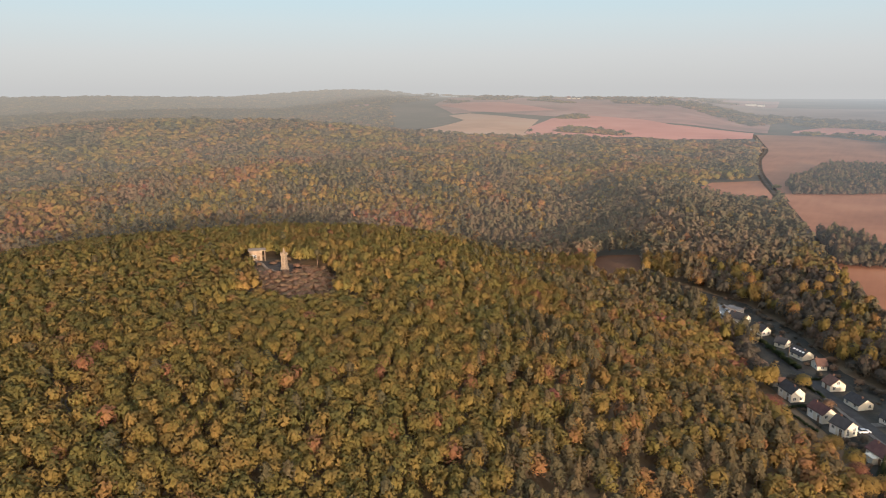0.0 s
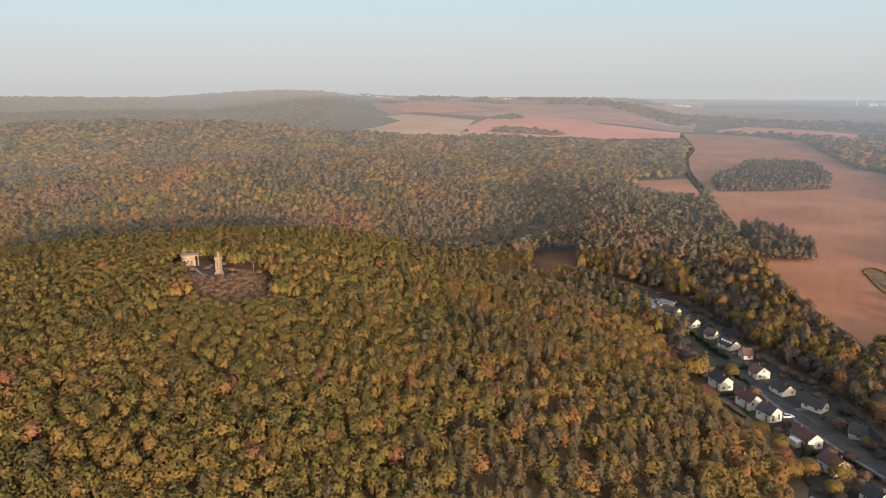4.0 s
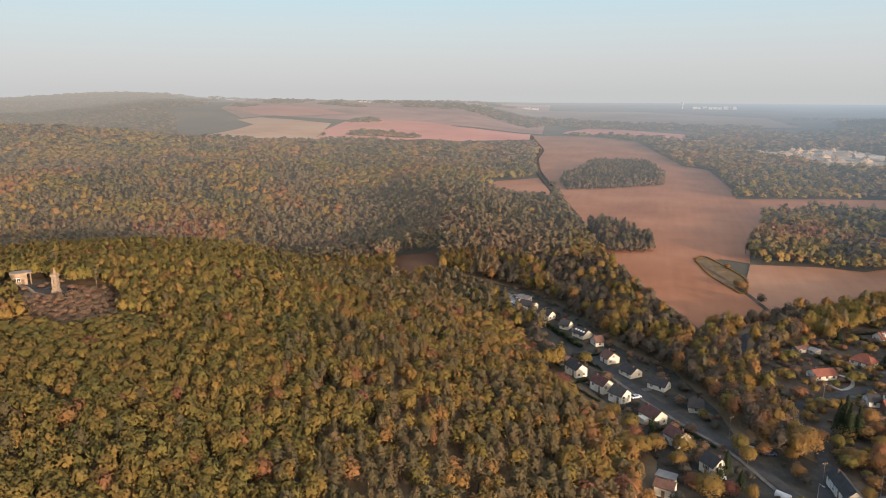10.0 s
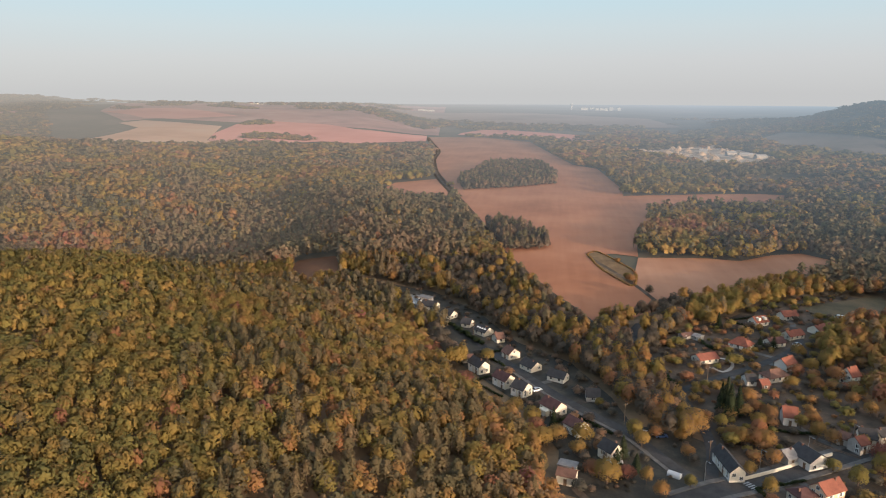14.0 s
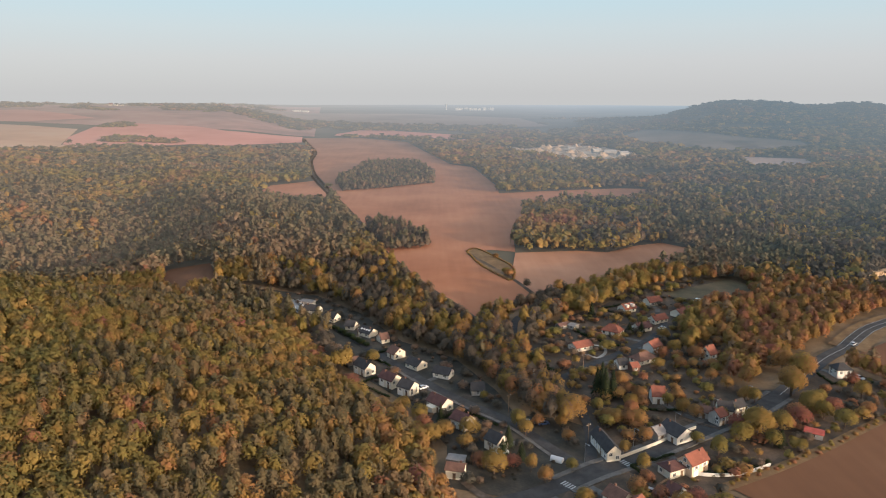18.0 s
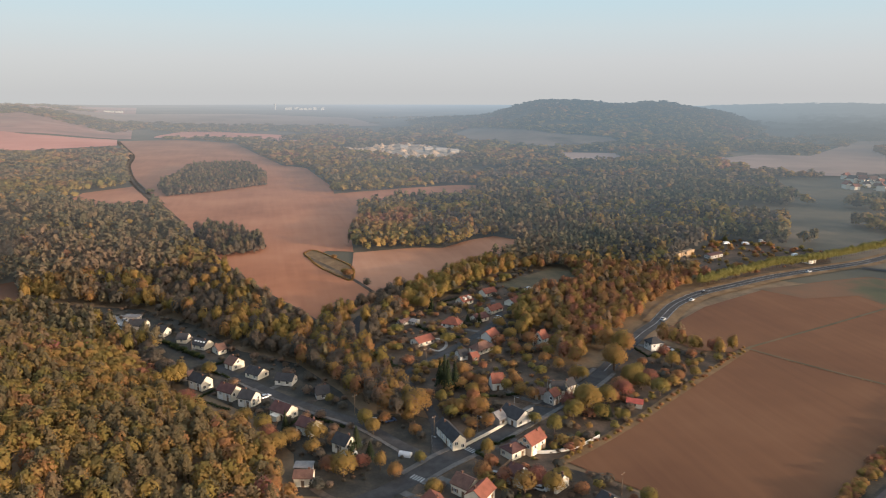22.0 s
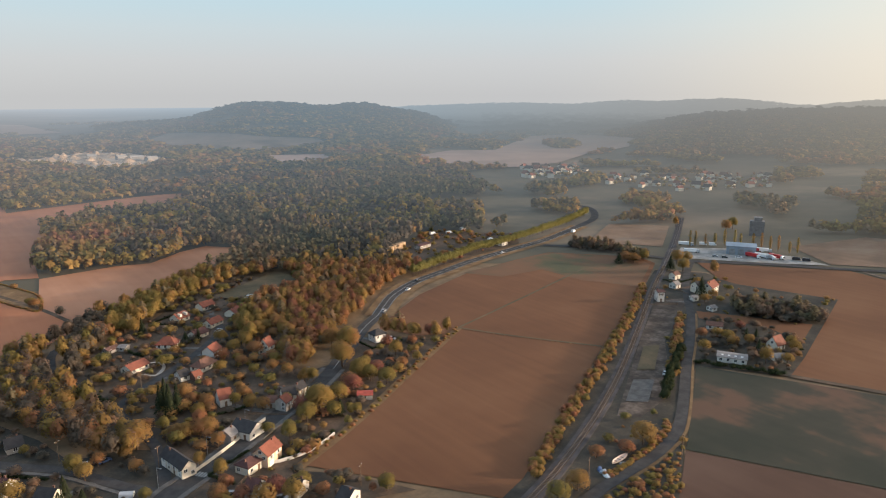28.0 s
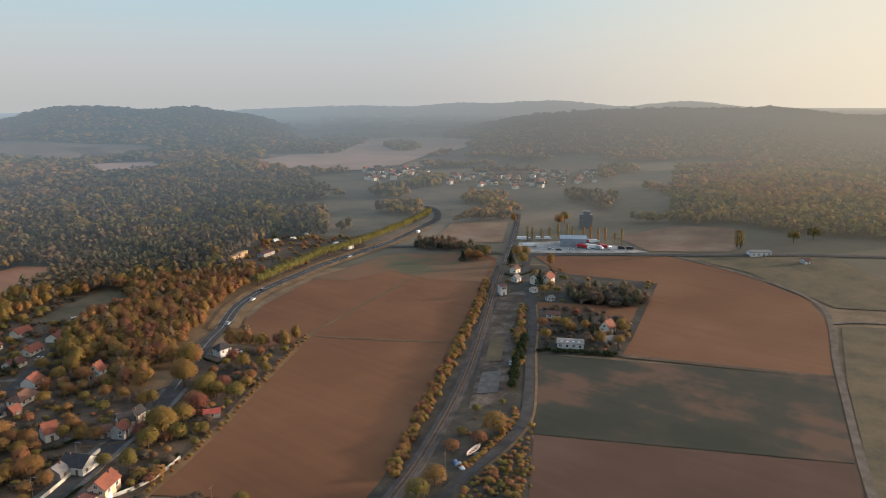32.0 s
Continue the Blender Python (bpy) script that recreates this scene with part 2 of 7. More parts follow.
# garden ground with the street's shade put into its colour
M["shade_lawn"] = plain("shaded_garden_ground", [(0.2, (0.029, 0.026, 0.021)), (0.5, (0.049, 0.042, 0.032)), (0.8, (0.088, 0.068, 0.049))], 0.09, fine=1.2, bump=0.05)
M["verge"] = plain("straw_verge", [(0.2, (0.11, 0.065, 0.032)), (0.6, (0.18, 0.108, 0.052)), (0.8, (0.24, 0.15, 0.075))], 0.15, fine=1.5)
M["asphalt"] = plain("asphalt", [(0.3, (0.039, 0.036, 0.034)), (0.7, (0.064, 0.058, 0.055))], 0.2, fine=3)
M["pavement"] = plain("pavement", [(0.3, (0.085, 0.076, 0.068)), (0.7, (0.136, 0.123, 0.111))], 0.4, fine=3)
M["gravel"] = plain("gravel", [(0.3, (0.042, 0.031, 0.023)), (0.52, (0.072, 0.054, 0.042)), (0.78, (0.15, 0.115, 0.09))], 0.12, fine=0.6)
M["pale_gravel"] = plain("pale_gravel", [(0.3, (0.2, 0.185, 0.165)), (0.7, (0.34, 0.315, 0.285))], 0.15, fine=1.2)
M["track"] = plain("earth_track", [(0.3, (0.085, 0.066, 0.05)), (0.7, (0.14, 0.108, 0.084))], 0.2, fine=2)
M["ballast"] = plain("ballast", [(0.3, (0.052, 0.043, 0.040)), (0.7, (0.090, 0.075, 0.070))], 0.15, fine=4, bump=0.08)
M["rail"] = plain("rail_steel", [(0.3, (0.16, 0.12, 0.1)), (0.7, (0.25, 0.2, 0.17))], 0.5, rough=0.45, metal=0.7)
M["sand"] = distant(plain("hazed_quarry_sand", [(0.3, (0.2, 0.14, 0.09)), (0.5, (0.42, 0.3, 0.2)), (0.78, (0.62, 0.47, 0.34))], 0.03, fine=0.1))
M["rock"] = plain("cut_rock", [(0.3, (0.24, 0.16, 0.095)), (0.7, (0.38, 0.27, 0.17))], 0.3, fine=1.5, bump=0.3)
M["oak"] = foliage("oak_leaves", OAK)
M["pine_hill"] = foliage("browning_needles", [(0.0, (0.123, 0.108, 0.055)), (0.5, (0.174, 0.128, 0.067)), (1.0, (0.224, 0.137, 0.078))])
M["twig"] = foliage("shaded_bare_twigs", TWIG)
M["pine"] = foliage("pine_needles", PINE)
M["gold"] = foliage("golden_leaves", [(0.0, (0.187, 0.185, 0.061)), (0.5, (0.281, 0.238, 0.077)), (1.0, (0.323, 0.238, 0.088))])
M["oak_single"] = foliage("garden_leaves", OAK, single=0.55)
M["pine_single"] = foliage("spruce_needles", [(0.0, (0.022, 0.035, 0.019)), (0.5, (0.045, 0.054, 0.026)), (1.0, (0.081, 0.072, 0.032))], single=0.3)
# far foliage versions, with painted haze glowing over the leaf colours
M["twig_far"] = distant(foliage("hazed_twigs", TWIG))
M["oak_far"] = distant(foliage("hazed_leaves", OAK))
M["pine_far"] = distant(foliage("hazed_needles", PINE))
M["bark"] = plain("bark", [(0.3, (0.09, 0.06, 0.045)), (0.7, (0.2, 0.13, 0.09))], 1.0)
M["heath"] = foliage("heath_twigs", [(0.0, (0.22, 0.16, 0.095)), (0.5, (0.31, 0.19, 0.118)), (1.0, (0.34, 0.19, 0.125))])
M["hedge"] = foliage("hedge_leaves", [(0.0, (0.028, 0.042, 0.018)), (0.5, (0.049, 0.056, 0.024)), (1.0, (0.098, 0.077, 0.030))])
M["line"] = plain("road_paint", [(0.3, (0.300, 0.300, 0.288)), (0.7, (0.420, 0.420, 0.402))], 0.8, fine=4)
for key, c in (("white", (0.58, 0.545, 0.49)), ("cream", (0.6, 0.54, 0.44)), ("grey", (0.34, 0.31, 0.28)), ("pink", (0.6, 0.46, 0.38)), ("brick", (0.16, 0.085, 0.062)), ("brick_cream", (0.62, 0.44, 0.3))):
    dark = tuple(0.72 * v for v in c)
    M[key] = plain(key + "_wall", [(0.15, dark), (0.5, c), (0.85, tuple(min(0.85, 1.08 * v) for v in c))], 0.35, fine=3.5, bump=0.01, per_object=0.15)
for key, c in (("tile", (0.16, 0.056, 0.036)), ("brown_tile", (0.11, 0.058, 0.042)), ("red_brown", (0.078, 0.037, 0.032)), ("slate", (0.036, 0.033, 0.033)), ("grey_roof", (0.17, 0.155, 0.145)), ("red_sheet", (0.32, 0.07, 0.05))):
    M[key] = plain(key + "_roof", [(0.15, tuple(0.6 * v for v in c)), (0.5, c), (0.85, tuple(1.35 * v for v in c))], 0.5, fine=4.0, bump=0.05, per_object=0.2, rough=0.75)
M["frame"] = plain("window_frame_paint", [(0.3, (0.6, 0.58, 0.54)), (0.7, (0.74, 0.72, 0.68))], 2.0, rough=0.5)
M["glass"] = plain("dark_glass", [(0.3, (0.02, 0.022, 0.025)), (0.7, (0.04, 0.043, 0.047))], 0.6, rough=0.08, spec=0.6)
M["wood"] = plain("old_wood", [(0.3, (0.13, 0.08, 0.05)), (0.7, (0.22, 0.15, 0.1))], 0.8)
M["stone"] = plain("pale_stone", [(0.2, (0.18, 0.125, 0.085)), (0.5, (0.27, 0.195, 0.135)), (0.85, (0.36, 0.27, 0.19))], 0.5, fine=2.5, bump=0.06)
M["metal"] = plain("grey_metal", [(0.3, (0.2, 0.21, 0.22)), (0.7, (0.3, 0.31, 0.32))], 0.4, rough=0.45, metal=0.4)
M["blue_sheet"] = plain("blue_grey_sheet", [(0.3, (0.2, 0.24, 0.28)), (0.7, (0.27, 0.32, 0.37))], 0.1, rough=0.5)
M["rubber"] = plain("tyre_rubber", [(0.3, (0.015, 0.015, 0.015)), (0.7, (0.03, 0.03, 0.03))], 3.0)
for key, c in (("paint_white", (0.75, 0.75, 0.74)), ("paint_red", (0.45, 0.03, 0.03)), ("paint_dark", (0.03, 0.03, 0.035)), ("paint_silver", (0.4, 0.41, 0.42)), ("paint_blue", (0.05, 0.09, 0.2))):
    M[key] = plain(key, [(0.3, tuple(0.93 * v for v in c)), (0.7, c)], 0.8, rough=0.28, spec=0.5)

# ---- the lie of the land ----
FOOT = [(2, 60), (2, 150), (3, 180), (3, 205), (-12, 238), (-38, 268), (-60, 318), (-100, 358), (-165, 385), (-250, 390),
        (-330, 330), (-420, 250), (-480, 120), (-520, -100), (-300, -300), (-100, -250), (-20, -60)]


def inside(poly, x, y):
    """Which of the points lie in the polygon."""
    hit = np.zeros(np.shape(x), bool)
    for (x0, y0), (x1, y1) in zip(poly, poly[1:] + poly[:1]):
        if y0 == y1:
            continue
        c = (y0 > y) != (y1 > y)
        hit ^= c & (x < (x1 - x0) * (y - y0) / (y1 - y0) + x0)
    return hit


def away(line, x, y):
    """Distance of the points from a polyline."""
    best = np.full(np.shape(x), 1e9)
    for (x0, y0), (x1, y1) in zip(line, line[1:]):
        dx, dy = x1 - x0, y1 - y0
        u = np.clip(((x - x0) * dx + (y - y0) * dy) / (dx * dx + dy * dy), 0, 1)
        best = np.minimum(best, np.hypot(x - x0 - u * dx, y - y0 - u * dy))
    return best


# azimuth (degrees, clockwise from +Y), distance, height, half width across and along the line of sight
HILLS = [
    (18.5, 2100, 16.5, 62, 260), (21, 2100, 43.0, 62, 260), (23.5, 2100, 44.6, 62, 260), (26, 2100, 45.0, 62, 260),
    (28.5, 2100, 32.3, 62, 260), (31, 2100, 49.2, 62, 260), (33.5, 2100, 30.3, 62, 260), (36, 2100, 30.9, 62, 260),
    (53, 1850, 4.5, 103, 290), (57, 1850, 28.4, 103, 290), (61, 1850, 27.7, 103, 290), (65, 1850, 31.2, 103, 290),
    (69, 1850, 35.8, 103, 290), (73, 1850, 26.2, 103, 290), (77, 1850, 45.8, 103, 290), (81, 1850, 5.8, 103, 290),
    (85, 1850, 47.2, 103, 290), (36, 3900, 16.2, 136, 220), (40, 3900, 23.4, 136, 220), (44, 3900, 28.4, 136, 220),
    (48, 3900, 18.5, 136, 220), (52, 3900, 40.1, 136, 220), (56, 3900, 28.2, 136, 220), (59, 3900, 37.5, 136, 220),
    (62, 3900, 28.0, 136, 220), (65, 3900, 3.1, 136, 220), (68, 3900, 31.1, 136, 220), (71, 3900, 32.3, 136, 220),
    (74, 3900, 5.4, 136, 220), (80, 800, 16, 160, 180), (-44, 3900, 50, 420, 300), (-62, 3300, 54, 700, 300), (-54, 2300, 26, 420, 260),
    (-66, 1900, 22, 420, 220), (-52, 1250, 14, 380, 160), (-33, 2900, 12, 500, 300), (-28, 620, -14, 90, 60), (-20, 760, -12, 60, 160),
    (-60, 720, 14, 150, 60), (-48, 610, 3, 190, 45), (-32, 900, 10, 200, 80), (-42, 1050, 12, 220, 70), (-60, 980, -8, 200, 60),
    (15.5, 2150, 14, 90, 260), (13, 2200, 6, 90, 260),
    # the back of the hill, the combe behind it and the spur beside the combe
    (-39, 352, 4.5, 60, 32), (-51, 362, 5.5, 60, 30), (-18.5, 740, 17, 40, 130), (-14.5, 640, 9, 36, 80), (-24.5, 740, -9, 34, 150), (-27, 700, 10, 45, 60), (-36, 560, -6, 120, 40),
    # wooded ridges one behind the other
    (-46, 760, 12, 90, 45), (-52, 860, 18, 110, 60), (-38, 850, 8, 80, 60), (-47, 1250, 26, 140, 90), (-58, 1400, 34, 200, 110), (-36, 1250, 8, 120, 90),
]


def land(x, y):
    x, y = np.asarray(x, float), np.asarray(y, float)
    r = np.hypot(x, y)
    z = 43 * np.clip((r - 350) / 4550, 0, 1) ** 0.9
    for az, dist, h, sw, sl in HILLS:
        a = radians(az)
        u, v = x * math.cos(a) - y * math.sin(a), x * math.sin(a) + y * math.cos(a) - dist
        z = z + h * np.exp(-(u / sw) ** 2 / 2 - (v / sl) ** 2 / 2)
    # the plateau climbs towards the ploughed fields on the skyline
    az = np.degrees(np.arctan2(x, y))
    west = np.clip((-9.5 - az) / 7, 0, 1) * np.clip((49 + az) / 11, 0, 1)
    climb = np.clip((r - 1350) / 1050, 0, 1)
    z = z + 42 * west * west * (3 - 2 * west) * climb * climb * (3 - 2 * climb) * np.clip((5400 - r) / 2600, 0, 1)
    d = np.where(inside(FOOT, x, y), away(FOOT + FOOT[:1], x, y), 0)
    z = z + 50 * (1 - (1 - np.clip(d / 190, 0, 1)) ** 1.6)
    return z


def mesh_object(name, verts, faces, mat, parent=None, smooth=False):
    me = bpy.data.meshes.new(name)
    me.from_pydata([tuple(v) for v in verts], [], [tuple(f) for f in faces])
    me.materials.append(mat)
    if smooth:
        me.shade_smooth()
    ob = new(name, me)
    ob.parent = parent
    return ob


def ground_sheet():
    rings = [0.0, 15, 30, 45, 60]
    while rings[-1] < 4950:
        rings.append(rings[-1] + max(6, rings[-1] * 0.016))
    rings[-1] = 4950
    n = 420
    ang = np.linspace(0, 2 * np.pi, n, endpoint=False)
    rr, aa = np.meshgrid(rings, ang, indexing="ij")
    x, y = rr * np.sin(aa), rr * np.cos(aa)
    z = land(x, y)
    co = np.stack([x, y, z], -1).reshape(-1, 3)
    i, j = np.meshgrid(np.arange(len(rings) - 1), np.arange(n), indexing="ij")
    k = (j + 1) % n
    quads = np.stack([i * n + j, i * n + k, (i + 1) * n + k, (i + 1) * n + j], -1).reshape(-1, 4)[:, ::-1]
    me = bpy.data.meshes.new("ground")
    me.vertices.add(len(co))
    me.vertices.foreach_set("co", co.ravel())
    me.loops.add(quads.size)
    me.loops.foreach_set("vertex_index", quads.ravel().astype(np.int32))
    me.polygons.add(len(quads))
    me.polygons.foreach_set("loop_start", np.arange(0, quads.size, 4, dtype=np.int32))
    me.update(calc_edges=True)
    me.materials.append(M["floor"])
    me.materials.append(M["floor_far"])
    me.polygons.foreach_set("material_index", (rr[:-1].ravel() > FAR).astype(np.int32))
    me.shade_smooth()
    return tagged(new("ground", me), "brown autumn ground under woods and gardens", "ground", kind="structure")


ground = ground_sheet()


def patch(name, outline, mat, lift=0.12, step=14.0):
    """A piece of ground laid over the land: an outline filled with a fine grid."""
    bm = bmesh.new()
    vs = [bm.verts.new((x, y, 0)) for x, y in outline]
    bm.faces.new(vs)
    for axis in (0, 1):
        lo, hi = min(p[axis] for p in outline), max(p[axis] for p in outline)
        st = max(step, (hi - lo) / 60)
        c = math.floor(lo / st) * st + st
        while c < hi:
            co, no = [0, 0, 0], [0, 0, 0]
            co[axis], no[axis] = c, 1
            bmesh.ops.bisect_plane(bm, geom=bm.verts[:] + bm.edges[:] + bm.faces[:], plane_co=co, plane_no=no)
            c += st
    bmesh.ops.triangulate(bm, faces=bm.faces[:])
    xs = np.array([v.co[:] for v in bm.verts])
    z = land(xs[:, 0], xs[:, 1]) + lift + np.hypot(xs[:, 0], xs[:, 1]) * 0.0006
    for v, h in zip(bm.verts, z):
        v.co.z = h
    if sum(f.normal.z for f in bm.faces) < 0:
        bmesh.ops.reverse_faces(bm, faces=bm.faces[:])
    me = bpy.data.meshes.new(name)
    bm.to_mesh(me)
    bm.free()
    me.materials.append(mat)
    return new(name, me)


def smooth_line(pts, step=6.0):
    """A curve through the points, at even steps."""
    p = [Vector((*a, 0)) for a in pts]
    p = [p[0] * 2 - p[1]] + p + [p[-1] * 2 - p[-2]]
    out = []
    for a, b, c, d in zip(p, p[1:], p[2:], p[3:]):
        n = max(1, int((c - b).length / step))
        for i in range(n):
            t = i / n
            out.append(0.5 * ((2 * b) + (c - a) * t + (2 * a - 5 * b + 4 * c - d) * t * t + (3 * b - a - 3 * c + d) * t ** 3))
    out.append(p[-2])
    return np.array([(v.x, v.y) for v in out])


def ribbon(name, pts, width, mat, lift=0.2, offset=0.0, parent=None, step=6.0, thick=0.0):
    """A strip along a curve over the land; offset moves it to the side."""
    c = smooth_line(pts, step)
    d = np.gradient(c, axis=0)
    nrm = np.stack([d[:, 1], -d[:, 0]], 1) / np.maximum(np.hypot(d[:, 0], d[:, 1]), 1e-6)[:, None]
    rows = []
    for o in (offset - width / 2, offset + width / 2):
        q = c + nrm * o
        z = np.maximum(land(q[:, 0], q[:, 1]), land(c[:, 0], c[:, 1])) + lift + np.hypot(q[:, 0], q[:, 1]) * 0.0006
        rows.append(np.column_stack([q, z]))
    n = len(c)
    verts = np.concatenate(rows)
    faces = [(i, n + i, n + i + 1, i + 1) for i in range(n - 1)]
    if thick:
        low = verts - np.array([0, 0, thick])
        verts = np.concatenate([verts, low])
        faces += [(2 * n + i, i, i + 1, 2 * n + i + 1) for i in range(n - 1)] + [(n + i, 3 * n + i, 3 * n + i + 1, n + i + 1) for i in range(n - 1)]
        faces += [(0, 2 * n, 3 * n, n), (n - 1, 2 * n - 1, 4 * n - 1, 3 * n - 1)]
    ob = mesh_object(name, verts, faces, mat, parent)
    return ob


# ---- plan of fields, roads and gardens, in metres ----
UPPER = [(-307.9, 1676), (-242.7, 1385), (-197.3, 1143), (-166.1, 981.4), (-119.5, 820.5), (-82.5, 686), (-59.4, 600), (-41.1, 529.6),
    (-32.5, 506.8), (-7.9, 429.7), (12.2, 381.5), (21.2, 360.6), (38.5, 368.4), (63.4, 393.3), (50.7, 442.3), (25.5, 510.5), (43.1, 522.7),
    (61.7, 515.8), (66, 565.5), (88.7, 657.3), (91.6, 740.5), (76.2, 809.3), (78.8, 872), (60.3, 1075), (25.7, 1122), (-11.7, 1314), (-60.4, 1572),
    (-172.3, 1688)]
TIP = [(63.5, 394.4), (50.9, 443.6), (61.4, 512.3), (109.5, 518.1), (131.7, 512.4), (159, 534.2), (182.7, 543.7), (199.4, 521.7), (192.4, 490.5),
    (127.7, 443.2)]
STRIP = [(76.2, 809.3), (169.9, 835.3), (232.4, 846.7), (259.8, 839.2), (237.3, 766), (198.9, 741.1), (139, 733.6), (89.3, 697)]
PADDOCK = [(-204.2, 803.4), (-201.7, 860.7), (-155.1, 907.9), (-120.3, 803.3), (-111.6, 733.1), (-148.8, 727.9), (-190.9, 750.8)]
CLEARING = [(-186.4, 462.3), (-188.6, 485.1), (-159.4, 484.7), (-149.5, 460.4), (-136.2, 419.4), (-145.5, 396.9), (-156.6, 401.8)]
LAWN = [(139.8, 406.1), (162.5, 419.5), (189.2, 435), (198.2, 420.8), (190.8, 396.3), (162.1, 381.5), (147.6, 388.1)]
VALLEY = [(91.5, 195.5), (112.5, 206.6), (138.1, 221.5), (164.5, 238.2), (219.6, 270.8), (208.5, 268.4), (196.1, 274.8), (188.6, 293.3),
    (199.9, 307), (238.9, 332.1), (295.9, 353.2), (342.9, 358.3), (379.9, 359.3), (418.3, 306.9), (412.7, 287.3), (351.7, 252.5), (257.9, 206.3),
    (202, 175), (161.9, 153.6), (143.7, 144), (130.8, 139.8)]
GREENING = [(291.7, 354), (341.7, 357.1), (378.5, 358.1), (416.8, 305.9), (405.3, 286.1), (355.5, 258.4), (339.5, 290.7), (339.3, 326.6),
    (305.2, 330.2)]
CROP = [(271, 163.5), (324.6, 48.2), (249.5, 28), (200.8, 122.6)]
BROWN = [(200, 122.1), (248.7, 27.8), (226.1, 21.9), (162.5, 100.6)]
EASTFIELD = [(434.5, 267.8), (484.1, 187.5), (470.6, 135.6), (435.4, 83.2), (398.2, 65.3), (326.7, 49.5), (291.7, 131.4), (318.1, 137.8),
    (418.6, 166.5), (405.6, 222.1), (407.6, 234.2)]
STRIPFIELD = [(340.5, 208.3), (362.3, 164.9), (366.1, 156.3), (336.8, 147.9), (345.4, 172.3), (330.6, 200.2)]
MEADOW = [(486.9, 174), (541.4, 92.3), (499.5, 53.2), (453.5, 12.4), (428.4, 67.3), (438.1, 79.4), (474.6, 129.6)]
FARFARM = [(397.7, 58.9), (423.4, 10.5), (261.5, -26.6), (228.4, 19), (321.9, 43)]
NORTHMEADOW = [(445.1, 371.3), (501.3, 400.8), (531.5, 357.8), (458.3, 313.7), (448.8, 335.2), (429, 349)]
PALEFIELD = [(522.9, 246.1), (584.5, 218.3), (593.8, 174.1), (533.9, 151.3), (518.8, 154.7), (491.6, 203.6)]
PINK_NEAR = [(-962, 1303), (-967, 1411), (-977, 1488), (-990, 1548), (-1079, 1608), (-1060, 1688), (-959, 1686), (-828, 1654), (-771, 1493), (-727, 1380), (-624, 1320), (-676, 1267), (-775, 1231)]
QUARRY = [(114.1, 1409), (143.3, 1440), (172.5, 1373), (231.8, 1431), (300.9, 1468), (337.1, 1401), (367.7, 1299), (365.7, 1200), (309.6, 1144),
    (264.2, 1121), (225.8, 1129), (215, 1236), (154.7, 1303)]
STREET = [(-133.9, 430.4), (-112.4, 409), (-86.2, 384), (-70.7, 367.7), (-50.3, 345.3), (-25.9, 309), (-13.9, 291.7), (-0.8, 272.9), (7.4, 262.6),
    (19, 249.6), (30.1, 237.8), (42.4, 216.3), (51.5, 205)]
MAIN = [(19.2, 186.2), (30, 190.4), (40, 196.4), (53.5, 205.4), (67.8, 212.9), (87.5, 225.5), (106.7, 237.9), (124.6, 249), (140.7, 262),
    (163.2, 284.8), (191.8, 310.8), (204.6, 324.4)]
HIGHWAY = [(145.1, 284.3), (168.2, 294.8), (185, 304), (198, 314.6), (206.3, 323), (222.9, 338.6), (237.5, 348.2), (254.3, 356.9), (283.7, 366), (321.9, 376.9), (379.2, 386.5), (415.2, 393), (474.3, 412.2), (515.4, 429.8), (553.4, 468), (558, 509.4)]
LANE = [(51.5, 207.3), (56.3, 230.1), (56.7, 246.3), (53.7, 269.9), (48.7, 295.9), (43.9, 314.6), (40.5, 332), (41.6, 346.7), (45.9, 362.9),
    (59, 371.6)]
CROSSLANE = [(53.1, 278.9), (69.3, 294.1), (91.5, 312.6), (111.6, 333.1), (121.3, 349.3), (124.8, 369.6)]
TRACK = [(42.9, 333.2), (32.3, 343.1), (22, 353.7), (9.1, 386), (-7.7, 423.4), (-32.9, 494.5), (-43.3, 529.3), (-62.1, 602.2), (-85.3, 685.8),
    (-120.9, 807.4), (-161.9, 947.8), (-201.8, 1141), (-222.7, 1314), (-263, 1479), (-307.1, 1657)]
SIDELANE = [(41.6, 346.7), (28.7, 346.4), (21, 356)]
EAST = [(122, 123), (144.2, 123.2), (151, 123.4), (160, 124.6), (172, 125.5), (185, 126.3), (198, 128.5), (212, 133.1), (236, 146.8), (271, 168.6),
    (302.3, 187), (334.7, 208), (356.9, 224.7), (395.6, 251.2), (435.1, 273.1)]
CROSS = [(394.3, 379), (406.5, 362.6), (422.2, 337.6), (427.1, 297.4), (435.1, 273.1), (462.2, 234.9), (489.2, 185.3), (517.7, 138.5), (545, 89.5),
    (565.4, 51.5)]
FARM = [(224.8, 18.8), (259.9, 28.8), (308.5, 41.7), (347, 51.9), (394.6, 63), (426, 73.9), (449, 95.6), (470.6, 135.6), (486.8, 180.2)]
FARMSPUR = [(399.3, 63.9), (405.9, 57.7), (415.6, 41.7), (423.4, 10.5)]
RAIL = [(108.5, 125.4), (137.3, 134.1), (161.9, 143.1), (201, 160.8), (238.6, 180.3), (285.6, 207.3), (361, 251.1), (409.4, 277.5), (471.5, 312.6),
    (526.5, 345.1), (570.4, 372.1)]
DITCH = [(220.1, 271.5), (233.2, 245.4), (257.3, 205.8)]
DITCHTWO = [(221.2, 271.4), (259.4, 281.5), (297.7, 291.9), (361.9, 309.8)]
FIELDEDGE = [(87.6, 193.1), (111.7, 205.2), (137, 219.8), (163, 236.2), (221.2, 271.4)]
